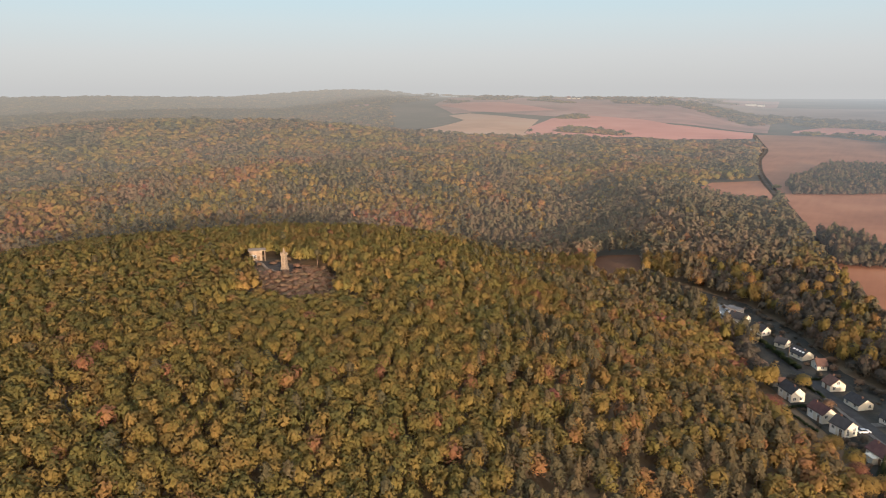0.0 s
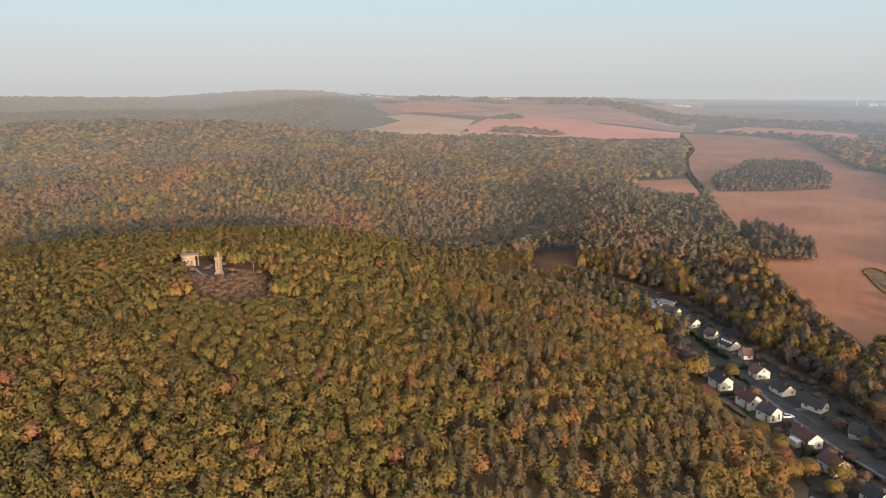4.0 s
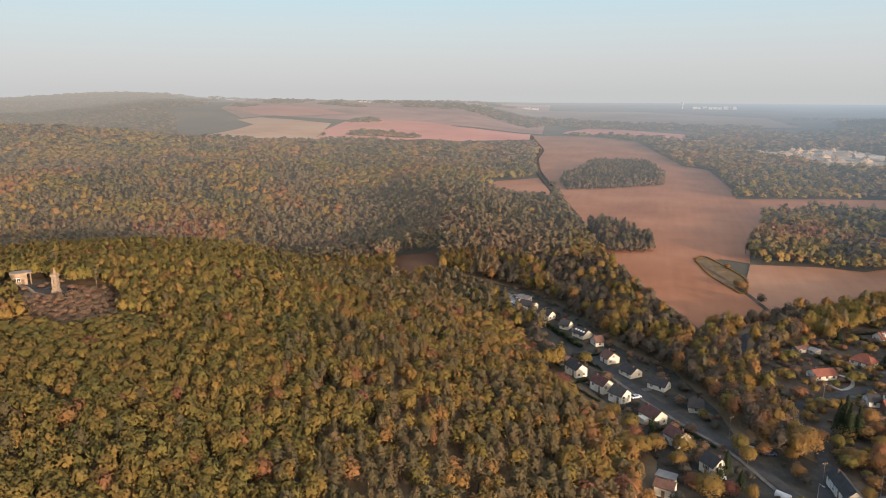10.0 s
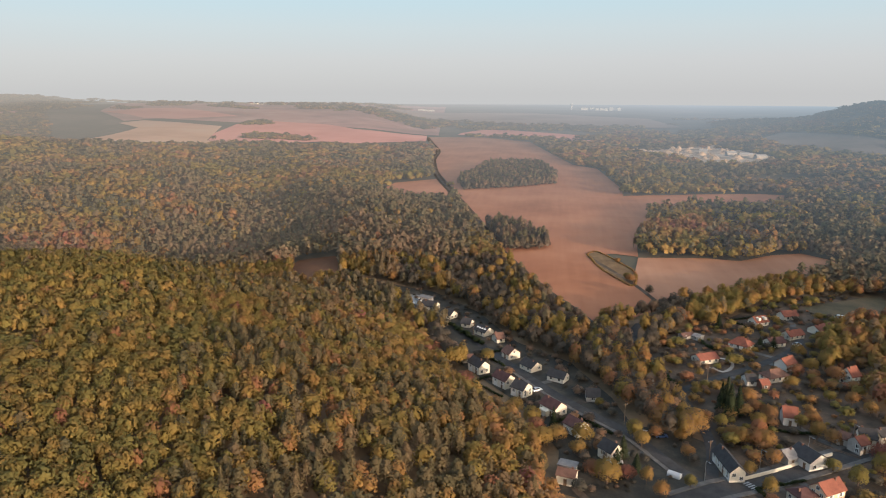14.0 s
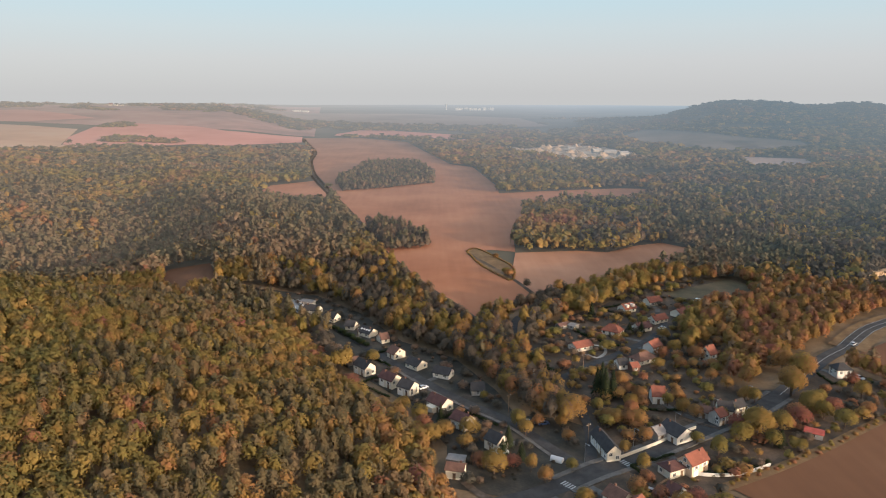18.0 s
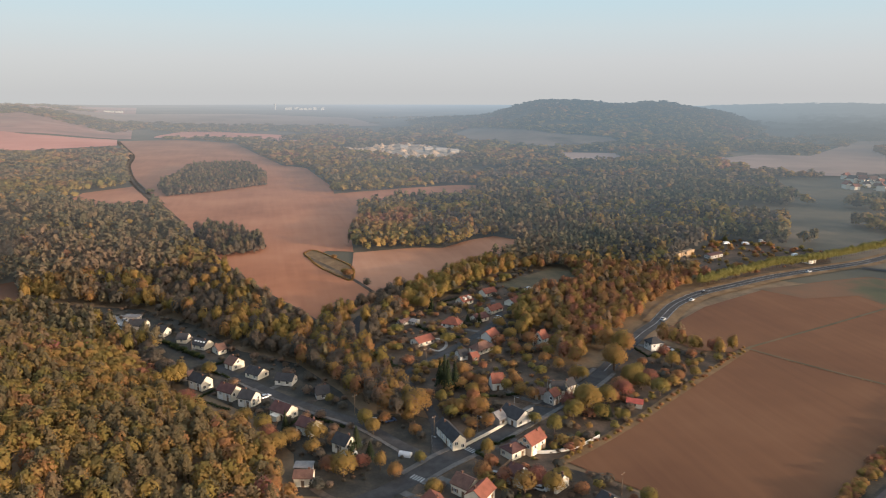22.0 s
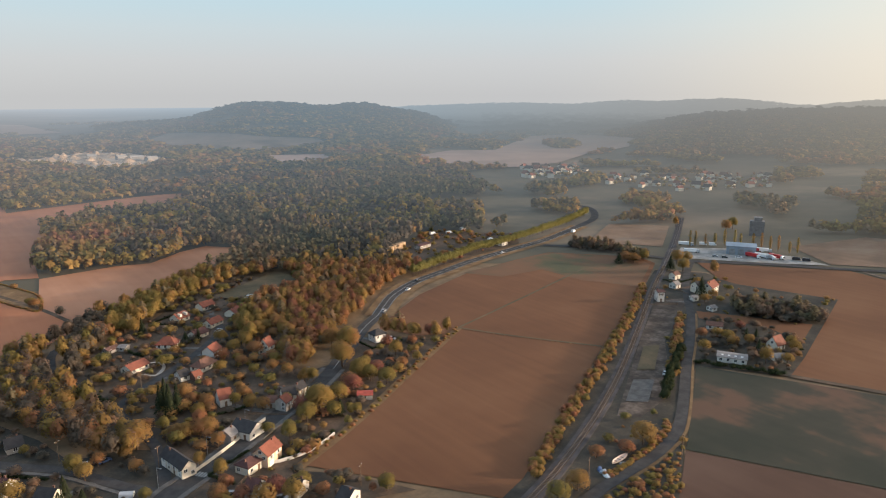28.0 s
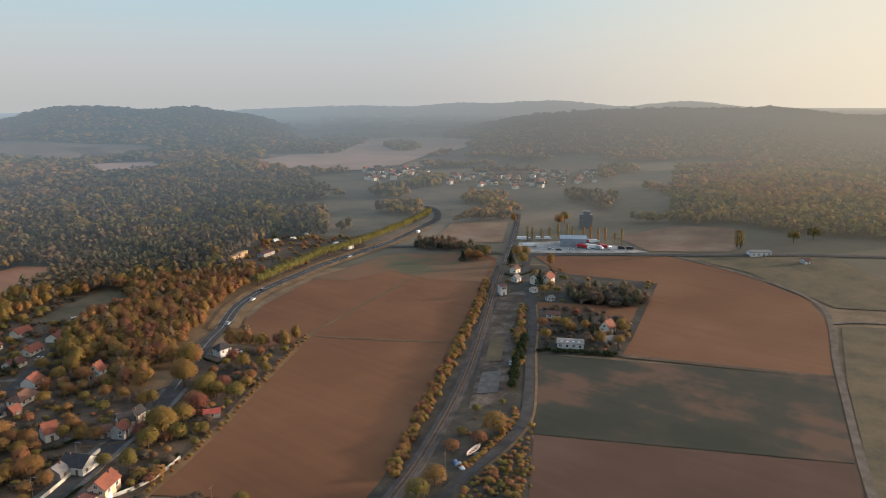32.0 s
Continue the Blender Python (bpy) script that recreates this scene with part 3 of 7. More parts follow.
YARD = [(341.5, 235.3), (356.9, 224.7), (326.5, 209.1), (286.9, 191.3), (256, 167.3), (228.5, 151), (209.2, 147.4), (202.8, 153.7), (234.3, 173),
    (279.7, 200.5)]
SLAB = [(215.7, 159.7), (235.7, 171.2), (242.8, 165.5), (222, 153.6)]
PLATFORM = [(245.7, 176.9), (272.5, 193.2), (279.8, 189.3), (252.1, 172.2)]
TRUCKYARD = [(448, 293.2), (465.7, 302.2), (488.4, 273.7), (494.9, 232.5), (488.5, 202.2), (474.1, 222.5), (441.6, 276.2)]
CARPARK = [(-93.7, 395.6), (-80.8, 397.7), (-63, 376.1), (-68.4, 369.4), (-79.8, 376.6)]
POPLARS = [(260.5, 369), (295, 380.8), (336.1, 393.9), (374.7, 400), (421.2, 411.1), (477.3, 427.3), (522.3, 445.3)]
FARFIELD = [(735.5, 1027), (847.3, 1071), (928, 1029), (1257, 1266), (1392, 1233), (1229, 918.1), (1117, 854.5), (991.3, 849.4), (842.7, 782.6),
    (753.5, 783.7), (694.4, 822.7), (707.5, 924.8)]
FARVILLAGE = [(751.2, 775), (844.4, 729), (762.4, 647.3), (677, 692.8)]
FARVILLAGETWO = [(785.8, 640.5), (944, 474.3), (803.9, 406.3), (724, 475), (718.9, 585.7)]
FARCOPSE = [(1109, 1073), (1184, 1100), (1164, 1011), (1058, 936.7), (1018, 960.7)]
EASTSCRUB = [(206.1, 126.6), (164.1, 101), (147, 122.1), (163.3, 121.9), (180.4, 122.6), (196.3, 124.7)]
YARDSCRUB = [(326.7, 208.8), (301.6, 193.9), (276.2, 178), (250.9, 162.7)]
LANESIDE = [(213.7, 139.2), (201.9, 133.2), (188.6, 130.2), (175.8, 128.3), (166.3, 128.3)]
GARDENPLOT = [(331.3, 201), (339.1, 190.7), (347.3, 152.1), (299, 134), (276.2, 167.9)]
LANEGROVE = [(28.4, 356), (36.7, 331.6), (35.4, 308.6), (45, 279.8), (57.2, 257.2), (54, 234.8), (44.2, 234.1), (36.3, 248.2), (26.4, 265.6),
    (22.2, 284.4), (9.9, 301.1), (6.3, 322.3)]
BOAT = [(172.6, 131.6), (181.4, 132.4)]
TARPS = [(167, 130.8), (167.2, 132.4), (165.7, 128.4), (176.2, 129.6)]
HILLFOOT = [(436.7, 1642), (512.5, 1745), (627.8, 1491), (732.7, 1391), (710.8, 1304), (552.4, 1268), (484.9, 1333), (435, 1524)]
FARSTRIP = [(521.8, 1199), (619.8, 1160), (588.7, 1064), (535.6, 1023), (483.3, 1051)]
RAILHEDGE = [(146.6, 143.1), (172.8, 156.7), (203.4, 173.2), (231.6, 186.9), (265.3, 204.9), (310.6, 229.7), (357, 256.3)]
LANEHEDGE = [(228.6, 150.8), (250.7, 162.9), (284.8, 180.3)]
BLOCK = [(-124.6, 890.3), (-107.6, 823), (-57.7, 848.3), (-0.6, 895.7), (-1.3, 993.2), (-28.2, 1111), (-102.7, 1103)]
GROVE = [(-59.9, 609.9), (-35.8, 517.1), (-2.4, 532.5), (-9.7, 565.7), (-32.4, 601), (-48.6, 618.9)]
HEDGELOOP = [(25, 518.2), (32.4, 527.5), (46.4, 496.5), (54.9, 468.7), (50.7, 437.3), (45.5, 444.2), (32.7, 477)]
HILLFIELD = [(497.6, 1440), (580.1, 1449), (656.3, 1435), (622.5, 1279), (554.1, 1265), (484.1, 1299)]
ZONE_STREET = [(-115.8, 423.4), (-71, 405), (-39.9, 370.2), (-15.8, 326.7), (9.6, 303.9), (25.4, 268.7), (31.2, 245.5), (47.9, 242.5), (57, 234.6),
    (53.2, 211.5), (35.9, 185.3), (3.7, 195.9), (4.4, 221.7), (-11.3, 257.2), (-41.6, 296.8), (-53.7, 333.7), (-61.2, 362.9), (-108.2, 391.6)]
ZONE_EAST = [(53.2, 211.5), (57, 234.6), (53.9, 271.1), (42.7, 315), (47.9, 331.3), (58.4, 350.3), (73.6, 364.8), (98, 384.1), (119, 408.4),
    (148.2, 427.1), (171.5, 434.9), (198, 418.2), (189.7, 391.8), (153, 378), (125.6, 342.8), (118.9, 307.9), (139.7, 328.4), (139.7, 309.8),
    (126.1, 289), (127.4, 266.4), (143.8, 268.1), (175.2, 289.3), (180.6, 287.5), (200.4, 264.4), (219.5, 270.3), (161.5, 229.5), (133.8, 214.1),
    (112.1, 207), (87.6, 194.2), (101.4, 180.3), (113.1, 159.7), (35.9, 185.3)]
ZONE_STATION = [(396.6, 276), (415, 249.9), (405.6, 222.1), (418.6, 166.5), (318.1, 137.8), (291.7, 131.4), (271, 163.5), (227.4, 143.3),
    (187.7, 124.8), (144.8, 122.5), (130.8, 139.8), (202, 175), (313.9, 234.1)]
ZONE_YARD = [(276, 431.5), (314.4, 455), (358.6, 484.9), (382.7, 454.5), (409.7, 427.2), (379, 389.1), (323.6, 385.6), (271.9, 376.4),
    (275.5, 406.9)]
ZONE_FLOOR = [(417.7, 364.6), (493.8, 411.8), (540.8, 364.1), (603.7, 177.2), (572.7, 117.7), (552.7, 91), (565.4, 51.5), (532.8, 47.6),
    (466.7, 172.3), (401.2, 269.5)]
COPSE = [(349.5, 192.6), (372.9, 203), (377.4, 186.9), (385.9, 161.6), (369.3, 151.9), (358.5, 166.6)]
SPINNEY = [(400.5, 357.3), (419.3, 369.7), (431.7, 345.2), (421.2, 299.6), (400, 293.5), (415.4, 323.8)]
POPLARROW = [(472.1, 299.9), (499.1, 279.8), (502, 250.6), (503, 226)]
GARDENWALL = [(80, 204.2), (86.5, 201.3), (94.9, 201), (102.4, 203.1), (110.6, 207.1)]
STREETWALL = [(59.5, 210.6), (74.2, 219.5), (85.9, 227.5), (95.7, 233.4)]
KERBSIDE = [(59.6, 209.4), (76.5, 219.7), (90.8, 228.3), (109.3, 241), (119.9, 247.5)]
LOTWALL = [(-111.6, 405.8), (-92.1, 387.8), (-73.5, 369.5)]
HEDGEROW = [(-52.9, 347), (-41.7, 332.5), (-31.6, 319.1)]
HEDGEROWTWO = [(73.1, 341), (80.1, 326.8), (89.4, 317.6)]
HEDGEROWTHREE = [(44.5, 309.7), (48.7, 295.9), (52.6, 283)]
HEDGEROWFOUR = [(274.2, 165.4), (280.5, 155.1), (290.9, 132.5)]
HEDGEROWFIVE = [(87.9, 202), (95.5, 202.4), (103.1, 204.6), (110.8, 208.8)]
BANK = [(292.4, 131.7), (310.2, 85.7), (325.3, 48.3)]
CLIFF = [(276.3, 431.2), (292.5, 438.2), (305.3, 445.1)]
PONDPATH = [(209.7, 331.6), (221.7, 341.1), (239.3, 349.5)]
SCRUB = [(240.2, 926.7), (297.3, 990.5), (316.5, 870.2), (298, 771.5), (251.2, 756.5), (239, 827.3)]

# ---- fields ----
FIELDS = [
    (UPPER, "soil_mid", "bare reddish ploughed field on the plateau", 0.12), (TIP, "soil", "bare reddish field between woods and village", 0.2), (STRIP, "soil_mid", "narrow strip of bare pink soil", 0.12),
    (PADDOCK, "soil_mid", "small bare field among woods", 0.12), (CLEARING, "soil_red", "bare brown clearing in the wood", 0.12), (LAWN, "grass", "dull green meadow behind the houses", 0.12),
    (VALLEY, "soil_red", "broad bare brown field on the valley floor", 0.12), (GREENING, "soil_green", "thin green growth on the bare field", 0.22), (CROP, "crop", "field of young green crop with bare patches", 0.12),
    (BROWN, "soil_backlit", "bare brown field beside the lane", 0.16), (EASTFIELD, "soil_red", "large bare brown field", 0.12), (STRIPFIELD, "soil_red", "strip of bare soil behind gardens", 0.12),
    (MEADOW, "grass", "grey-green meadow", 0.12), (FARFARM, "grass", "stubble field beside a farm track", 0.12), (NORTHMEADOW, "stubble", "stubble field near the highway", 0.12),
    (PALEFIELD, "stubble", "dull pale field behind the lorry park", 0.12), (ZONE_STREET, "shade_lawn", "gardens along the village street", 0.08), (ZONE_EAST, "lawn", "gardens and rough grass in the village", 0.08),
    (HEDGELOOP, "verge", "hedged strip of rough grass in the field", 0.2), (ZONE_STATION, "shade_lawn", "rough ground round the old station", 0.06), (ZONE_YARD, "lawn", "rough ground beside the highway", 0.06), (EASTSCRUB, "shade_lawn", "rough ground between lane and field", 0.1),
]
for outline, mat, label, lift in FIELDS:
    tagged(patch("field", outline, M[mat], lift), label, "field", kind="structure")
PINK_A = [(-725, 1381), (-780, 1516), (-814, 1704), (-766, 1802), (-592, 1771), (-493, 1691), (-406, 1680), (-313, 1684), (-285, 1524), (-410, 1411), (-491, 1433), (-593, 1338), (-650, 1348)]
PINK_B = [(-1275, 1835), (-1265, 1914), (-1293, 2025), (-1230, 2144), (-1017, 1986), (-896, 1895), (-968, 1818), (-1009, 1758), (-1091, 1737), (-1160, 1785)]
PINK_C = [(-1431, 1593), (-1510, 1687), (-1441, 1731), (-1397, 1682), (-1424, 1619)]
WEST_PLAIN = [(r * math.sin(radians(a)), r * math.cos(radians(a))) for a, r in ((-33.5, 1990), (-35, 2250), (-34, 2700), (-32, 4200), (-22, 4300), (-9, 4200), (-9.6, 1750), (-18, 1820), (-25, 1930), (-31, 2050))]
PINK_D = [(-248, 1807), (-206, 1960), (-122, 1946), (8, 1830), (96, 1737), (29, 1616), (-104, 1674), (-246, 1744)]
PINK_E = [(-29, 1560), (32, 1618), (81, 1623), (71, 1517), (-5, 1519)]
PLAIN = [(-812, 2510), (-649, 3173), (-90, 3181), (331, 2704), (353, 2121), (-60, 2193), (-463, 2465)]
SLOPE_A = [(700, 950), (747, 1066), (820, 955), (752, 862)]
SLOPE_B = [(730, 836), (910, 1015), (1015, 1014), (1053, 944), (996, 868), (846, 830)]
# far fields, all in materials with the haze painted in
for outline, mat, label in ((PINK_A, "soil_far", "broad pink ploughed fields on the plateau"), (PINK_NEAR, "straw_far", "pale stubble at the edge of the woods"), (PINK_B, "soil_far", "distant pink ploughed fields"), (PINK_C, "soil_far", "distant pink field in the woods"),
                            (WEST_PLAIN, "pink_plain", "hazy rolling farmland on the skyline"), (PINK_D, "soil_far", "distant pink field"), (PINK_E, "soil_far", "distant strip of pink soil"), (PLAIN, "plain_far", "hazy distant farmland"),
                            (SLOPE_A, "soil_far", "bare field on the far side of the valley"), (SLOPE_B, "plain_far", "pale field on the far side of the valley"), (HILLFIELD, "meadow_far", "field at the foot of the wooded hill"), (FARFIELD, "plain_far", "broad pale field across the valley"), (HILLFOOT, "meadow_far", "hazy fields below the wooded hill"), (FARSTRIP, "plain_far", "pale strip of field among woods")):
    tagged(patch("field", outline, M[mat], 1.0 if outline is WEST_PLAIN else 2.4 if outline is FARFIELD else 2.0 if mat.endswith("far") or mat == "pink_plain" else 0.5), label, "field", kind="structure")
# a curved pale drive before the bungalow
tagged(ribbon("drive", [(71.9, 307.7), (75.5, 303.5), (80.9, 309.8), (81.6, 317.9), (76.9, 320.7)], 1.6, M["pale_gravel"], 0.25, step=2.0), "pale curved drive beside a bungalow", "drive", kind="structure")
tagged(patch("quarry", QUARRY, M["sand"], 1.5), "pale sand quarry among woods", "quarry", kind="structure")
for name, outline, mat, label, lift in (("yard", YARD, "gravel", "pale gravel station yard", 0.16), ("yard", TRUCKYARD, "pale_gravel", "pale gravel lorry park", 0.25), ("yard", CARPARK, "pale_gravel", "pale gravel car park", 0.2),
                                        ("platform", PLATFORM, "grass", "overgrown loading platform", 0.5)):
    tagged(patch(name, outline, M[mat], lift), label, "ground", kind="structure")

# ---- roads and railway ----
ROUTE = MAIN[:-3] + [(178, 299)] + HIGHWAY[3:]
for pts, w, mat, label in ((STREET, 4.2, "asphalt", "narrow grey village street"), (ROUTE, 7.2, "asphalt", "grey asphalt main road curving through the valley"), (LANE, 4, "asphalt", "narrow grey lane climbing to the field"),
                           (CROSSLANE, 4, "asphalt", "narrow lane between bungalows"), (TRACK, 3.4, "track", "earth farm track beside the field"), (SIDELANE, 3, "track", "short earth track"),
                           (EAST, 4.4, "asphalt", "grey lane beside the railway"), (CROSS, 6, "asphalt", "grey road across the valley"), (FARM, 3.0, "track", "pale farm track"), (FARMSPUR, 3, "track", "pale track between fields")):
    tagged(ribbon("road", pts, w, M[mat], 0.24), label, "road", kind="structure")
for pts, w, off, label in ((HIGHWAY[3:13], 5, 6.3, "strip of straw-coloured grass beside the road"), (HIGHWAY[3:13], 4, -5.8, "strip of straw-coloured grass beside the road"), (EAST[4:12], 1.1, 2.9, "straw-coloured verge beside the lane"),
                           (FIELDEDGE, 4, 0, "grassy edge of the field"), (BANK, 3.5, 0, "rough grassy bank between fields"), (TRACK[2:], 3, -3.2, "dark grassy verge beside the track"), (TRACK[2:], 3, 3.2, "dark grassy verge beside the track"), ([(25.5, 510.5), (50.7, 442.3), (63.4, 393.3)], 3, 0, "dark grassy balk between two fields")):
    tagged(ribbon("verge", pts, w, M["verge" if w != 3 and w != 3.5 else "lawn"], 0.2, off), label, "verge", kind="structure")
for pts, label in ((DITCH, "overgrown ditch across the field"), (DITCHTWO, "grassy furrow across the field")):
    tagged(ribbon("ditch", pts, 1.6, M["grass"], 0.26), label, "ditch", kind="structure")
for off in (-4.6, 4.6):
    tagged(ribbon("pavement", MAIN[2:9], 1.9, M["pavement"], 0.38, off, thick=0.3), "pale pavement with a kerb beside the main road", "pavement", kind="structure")
tagged(ribbon("pavement", STREET[5:12], 1.5, M["pavement"], 0.36, 3.4, thick=0.3), "pale pavement beside the village street", "pavement", kind="structure")
tagged(ribbon("road_marking", ROUTE[8:-4], 0.22, M["line"], 0.28), "worn white centre line", "road marking", kind="structure")
for off in (-3.3, 3.3):
    tagged(ribbon("road_marking", HIGHWAY[3:13], 0.2, M["line"], 0.28, off), "worn white edge line", "road marking", kind="structure")
ballast = tagged(ribbon("railway", RAIL, 5.6, M["ballast"], 0.3, thick=0.5), "rusty single railway track on grey ballast", "railway", kind="structure")
for off in (-0.75, 0.75):
    ribbon("rail", RAIL, 0.14, M["rail"], 0.55, off, ballast, thick=0.16)


def strip_pieces(name, pts, step, half, thick, lift, mat, parent):
    """Cross-pieces at even steps along a line, joined."""
    c = smooth_line(pts, 2.0)
    s = np.concatenate([[0], np.cumsum(np.hypot(*np.diff(c, axis=0).T))])
    vs, fs = [], []
    for k, q in enumerate(np.arange(0, s[-1], step)):
        x, y = np.interp(q, s, c[:, 0]), np.interp(q, s, c[:, 1])
        x2, y2 = np.interp(q + 1, s, c[:, 0]), np.interp(q + 1, s, c[:, 1])
        t = np.array([x2 - x, y2 - y]) / max(1e-6, math.hypot(x2 - x, y2 - y))
        n = np.array([t[1], -t[0]])
        z = float(land(x, y)) + lift + math.hypot(x, y) * 0.0006
        for dz in (0, 0.12):
            for a, b in ((-1, -1), (1, -1), (1, 1), (-1, 1)):
                p = np.array([x, y]) + n * a * half + t * b * thick
                vs.append((p[0], p[1], z + dz))
        o = 8 * k
        fs += [(o + 4, o + 5, o + 6, o + 7), (o, o + 1, o + 5, o + 4), (o + 1, o + 2, o + 6, o + 5), (o + 2, o + 3, o + 7, o + 6), (o + 3, o, o + 4, o + 7)]
    return tagged(mesh_object(name, vs, fs, mat, parent), kind="stuff")


strip_pieces("sleepers", RAIL[:8], 0.9, 1.3, 0.14, 0.36, M["wood"], ballast)
# zebra crossings at the crossroads
for cx, cy, turn in ((42.2, 195.8, 40), (64, 208.5, 35)):
    crossing = tagged(new("zebra_crossing"), "faded white zebra crossing on the road", "road marking", kind="structure")
    crossing.matrix_world = pose(cx, cy, float(land(cx, cy)) + 0.45, 0, 0, turn)
    me = bpy.data.meshes.new("stripe")
    me.from_pydata([(-1.3, -0.25, 0), (1.3, -0.25, 0), (1.3, 0.25, 0), (-1.3, 0.25, 0)], [], [(0, 1, 2, 3)])
    me.materials.append(M["line"])
    for k in range(6):
        stripe = new("stripe", me)
        stripe.parent = crossing
        stripe.location = (0, -2.5 + k, 0)

# ---- woods ----
rng = np.random.default_rng(3)
OCT = np.array([(1, 0, 0), (-1, 0, 0), (0, 1, 0), (0, -1, 0), (0, 0, 1), (0, 0, -1)], float)
OCT_F = np.array([(0, 2, 4), (2, 1, 4), (1, 3, 4), (3, 0, 4), (2, 0, 5), (1, 2, 5), (3, 1, 5), (0, 3, 5)])


def crown_shape(leaves, size, form, seed):
    """Vertices and triangles of a crown of unit height and about unit width: sprays of leaves round uneven boughs, over a dim core."""
    g = np.random.default_rng(seed)
    squash = {"round": (0.4, 0.4, 0.32, 0.58), "poplar": (0.13, 0.13, 0.4, 0.55), "pine": (0.2, 0.2, 0.2, 0.74), "cone": (0.2, 0.2, 0.36, 0.46)}[form]
    core = 0.8 if leaves > 180 else 1.0
    vs, fs, ns = [OCT * core * squash[:3] * g.uniform(0.85, 1.1, (6, 1)) + [0, 0, squash[3]]], [OCT_F], [OCT]
    boughs = g.normal(0, 1, (9, 3))
    boughs /= np.linalg.norm(boughs, axis=1)[:, None]
    for i in range(leaves):
        u = (i + 0.5) / leaves
        a = i * 2.39996 + g.normal(0, 0.3)
        if form == "round":
            h = 1 - 1.6 * u
            rad = math.sqrt(max(0, 1 - h * h))
            d = np.array([rad * math.cos(a), rad * math.sin(a), h])
            swell = 0.76 + 0.28 * np.max(boughs @ d) ** 3 + g.normal(0, 0.1)
            c = d * [0.46, 0.46, 0.38] * swell + [0, 0, 0.58]
        elif form == "poplar":
            rad = 0.34 * math.sin(math.pi * min(0.95, 0.12 + 0.83 * u)) * g.uniform(0.55, 1.1)
            d = np.array([math.cos(a), math.sin(a), 0.3])
            c = np.array([rad * math.cos(a), rad * math.sin(a), 0.98 - 0.86 * u])
        elif form == "pine":
            tier = (u * 5) % 1
            rad = 0.44 * (0.1 + 0.9 * math.sin(math.pi * min(1, 0.06 + 0.66 * u))) * (0.5 + 0.5 * tier) * g.uniform(0.7, 1.15)
            d = np.array([math.cos(a), math.sin(a), 0.7])
            c = np.array([rad * math.cos(a), rad * math.sin(a), 0.99 - 0.56 * u + g.normal(0, 0.02)])
        else:
            tier = (u * 8) % 1
            rad = 0.44 * (0.04 + u ** 0.85) * (0.62 + 0.42 * tier) * g.uniform(0.8, 1.06)
            d = np.array([math.cos(a), math.sin(a), 0.5])
            c = np.array([rad * math.cos(a), rad * math.sin(a), 0.99 - 0.86 * u + g.normal(0, 0.012)])
        n = d / np.linalg.norm(d) + g.normal(0, 0.42, 3)
        n /= np.linalg.norm(n)
        t = np.cross(n, g.normal(0, 1, 3))
        t /= np.linalg.norm(t)
        w = np.cross(n, t)
        flat = np.array([1, 1, {"round": 0.6, "poplar": 0.35, "pine": 0.4, "cone": 0.5}[form]])
        s = 1.2 * size * g.uniform(0.7, 1.35) * (0.55 + 0.6 * u if form == "cone" else 1.0)
        soft = d / np.linalg.norm(d) * 0.6 + n * 0.2 + [0, 0, 0.62]
        ns.append(np.tile(soft / np.linalg.norm(soft), (3, 1)))
        vs.append(np.array([c + s * flat * (math.cos(k) * t + math.sin(k) * w) * g.uniform(0.7, 1.2) for k in (0.2, 2.2, 4.3)]))
        fs.append(np.array([(6 + 3 * i, 7 + 3 * i, 8 + 3 * i)]))
    return np.concatenate(vs), np.concatenate(fs), np.concatenate(ns)


def trunk_shape(height, width, sides=5, limbs=0, seed=0):
    a = np.arange(sides) * 2 * np.pi / sides
    ring = np.column_stack([np.cos(a), np.sin(a), 0 * a])
    k = np.arange(sides)
    k2 = (k + 1) % sides
    f0 = np.concatenate([np.column_stack([k, k2, k2 + sides]), np.column_stack([k, k2 + sides, k + sides])])
    vs, fs = [np.concatenate([ring * [width, width, 0], ring * [width * 0.45, width * 0.45, 0] + [0, 0, height]])], [f0]
    g = np.random.default_rng(seed)
    for i in range(limbs):
        z = height * g.uniform(0.45, 0.8)
        d = np.array([math.cos(i * 2.3), math.sin(i * 2.3), 0.9]) * 0.24
        vs.append(np.concatenate([ring * [width * 0.4, width * 0.4, 0] + [0, 0, z], ring * [width * 0.15, width * 0.15, 0] + [0, 0, z] + d]))
        fs.append(f0 + 2 * sides * (i + 1))
    return np.concatenate(vs), np.concatenate(fs), np.tile(ring, (2 * (limbs + 1), 1))


def fill_mesh(name, vs, fs, mat, tone=None, outward=None):
    me = bpy.data.meshes.new(name)
    me.vertices.add(len(vs))
    me.vertices.foreach_set("co", np.asarray(vs, np.float32).ravel())
    me.loops.add(fs.size)
    me.loops.foreach_set("vertex_index", fs.ravel().astype(np.int32))
    me.polygons.add(len(fs))
    me.polygons.foreach_set("loop_start", np.arange(0, fs.size, 3, dtype=np.int32))
    me.update(calc_edges=True)
    if tone is not None:
        me.attributes.new("tone", "FLOAT", "POINT").data.foreach_set("value", np.broadcast_to(tone, len(vs)).astype(np.float32).copy())
    if outward is not None:
        me.attributes.new("outward", "FLOAT_VECTOR", "POINT").data.foreach_set("vector", np.asarray(outward, np.float32).ravel())
    me.materials.append(mat)
    return me


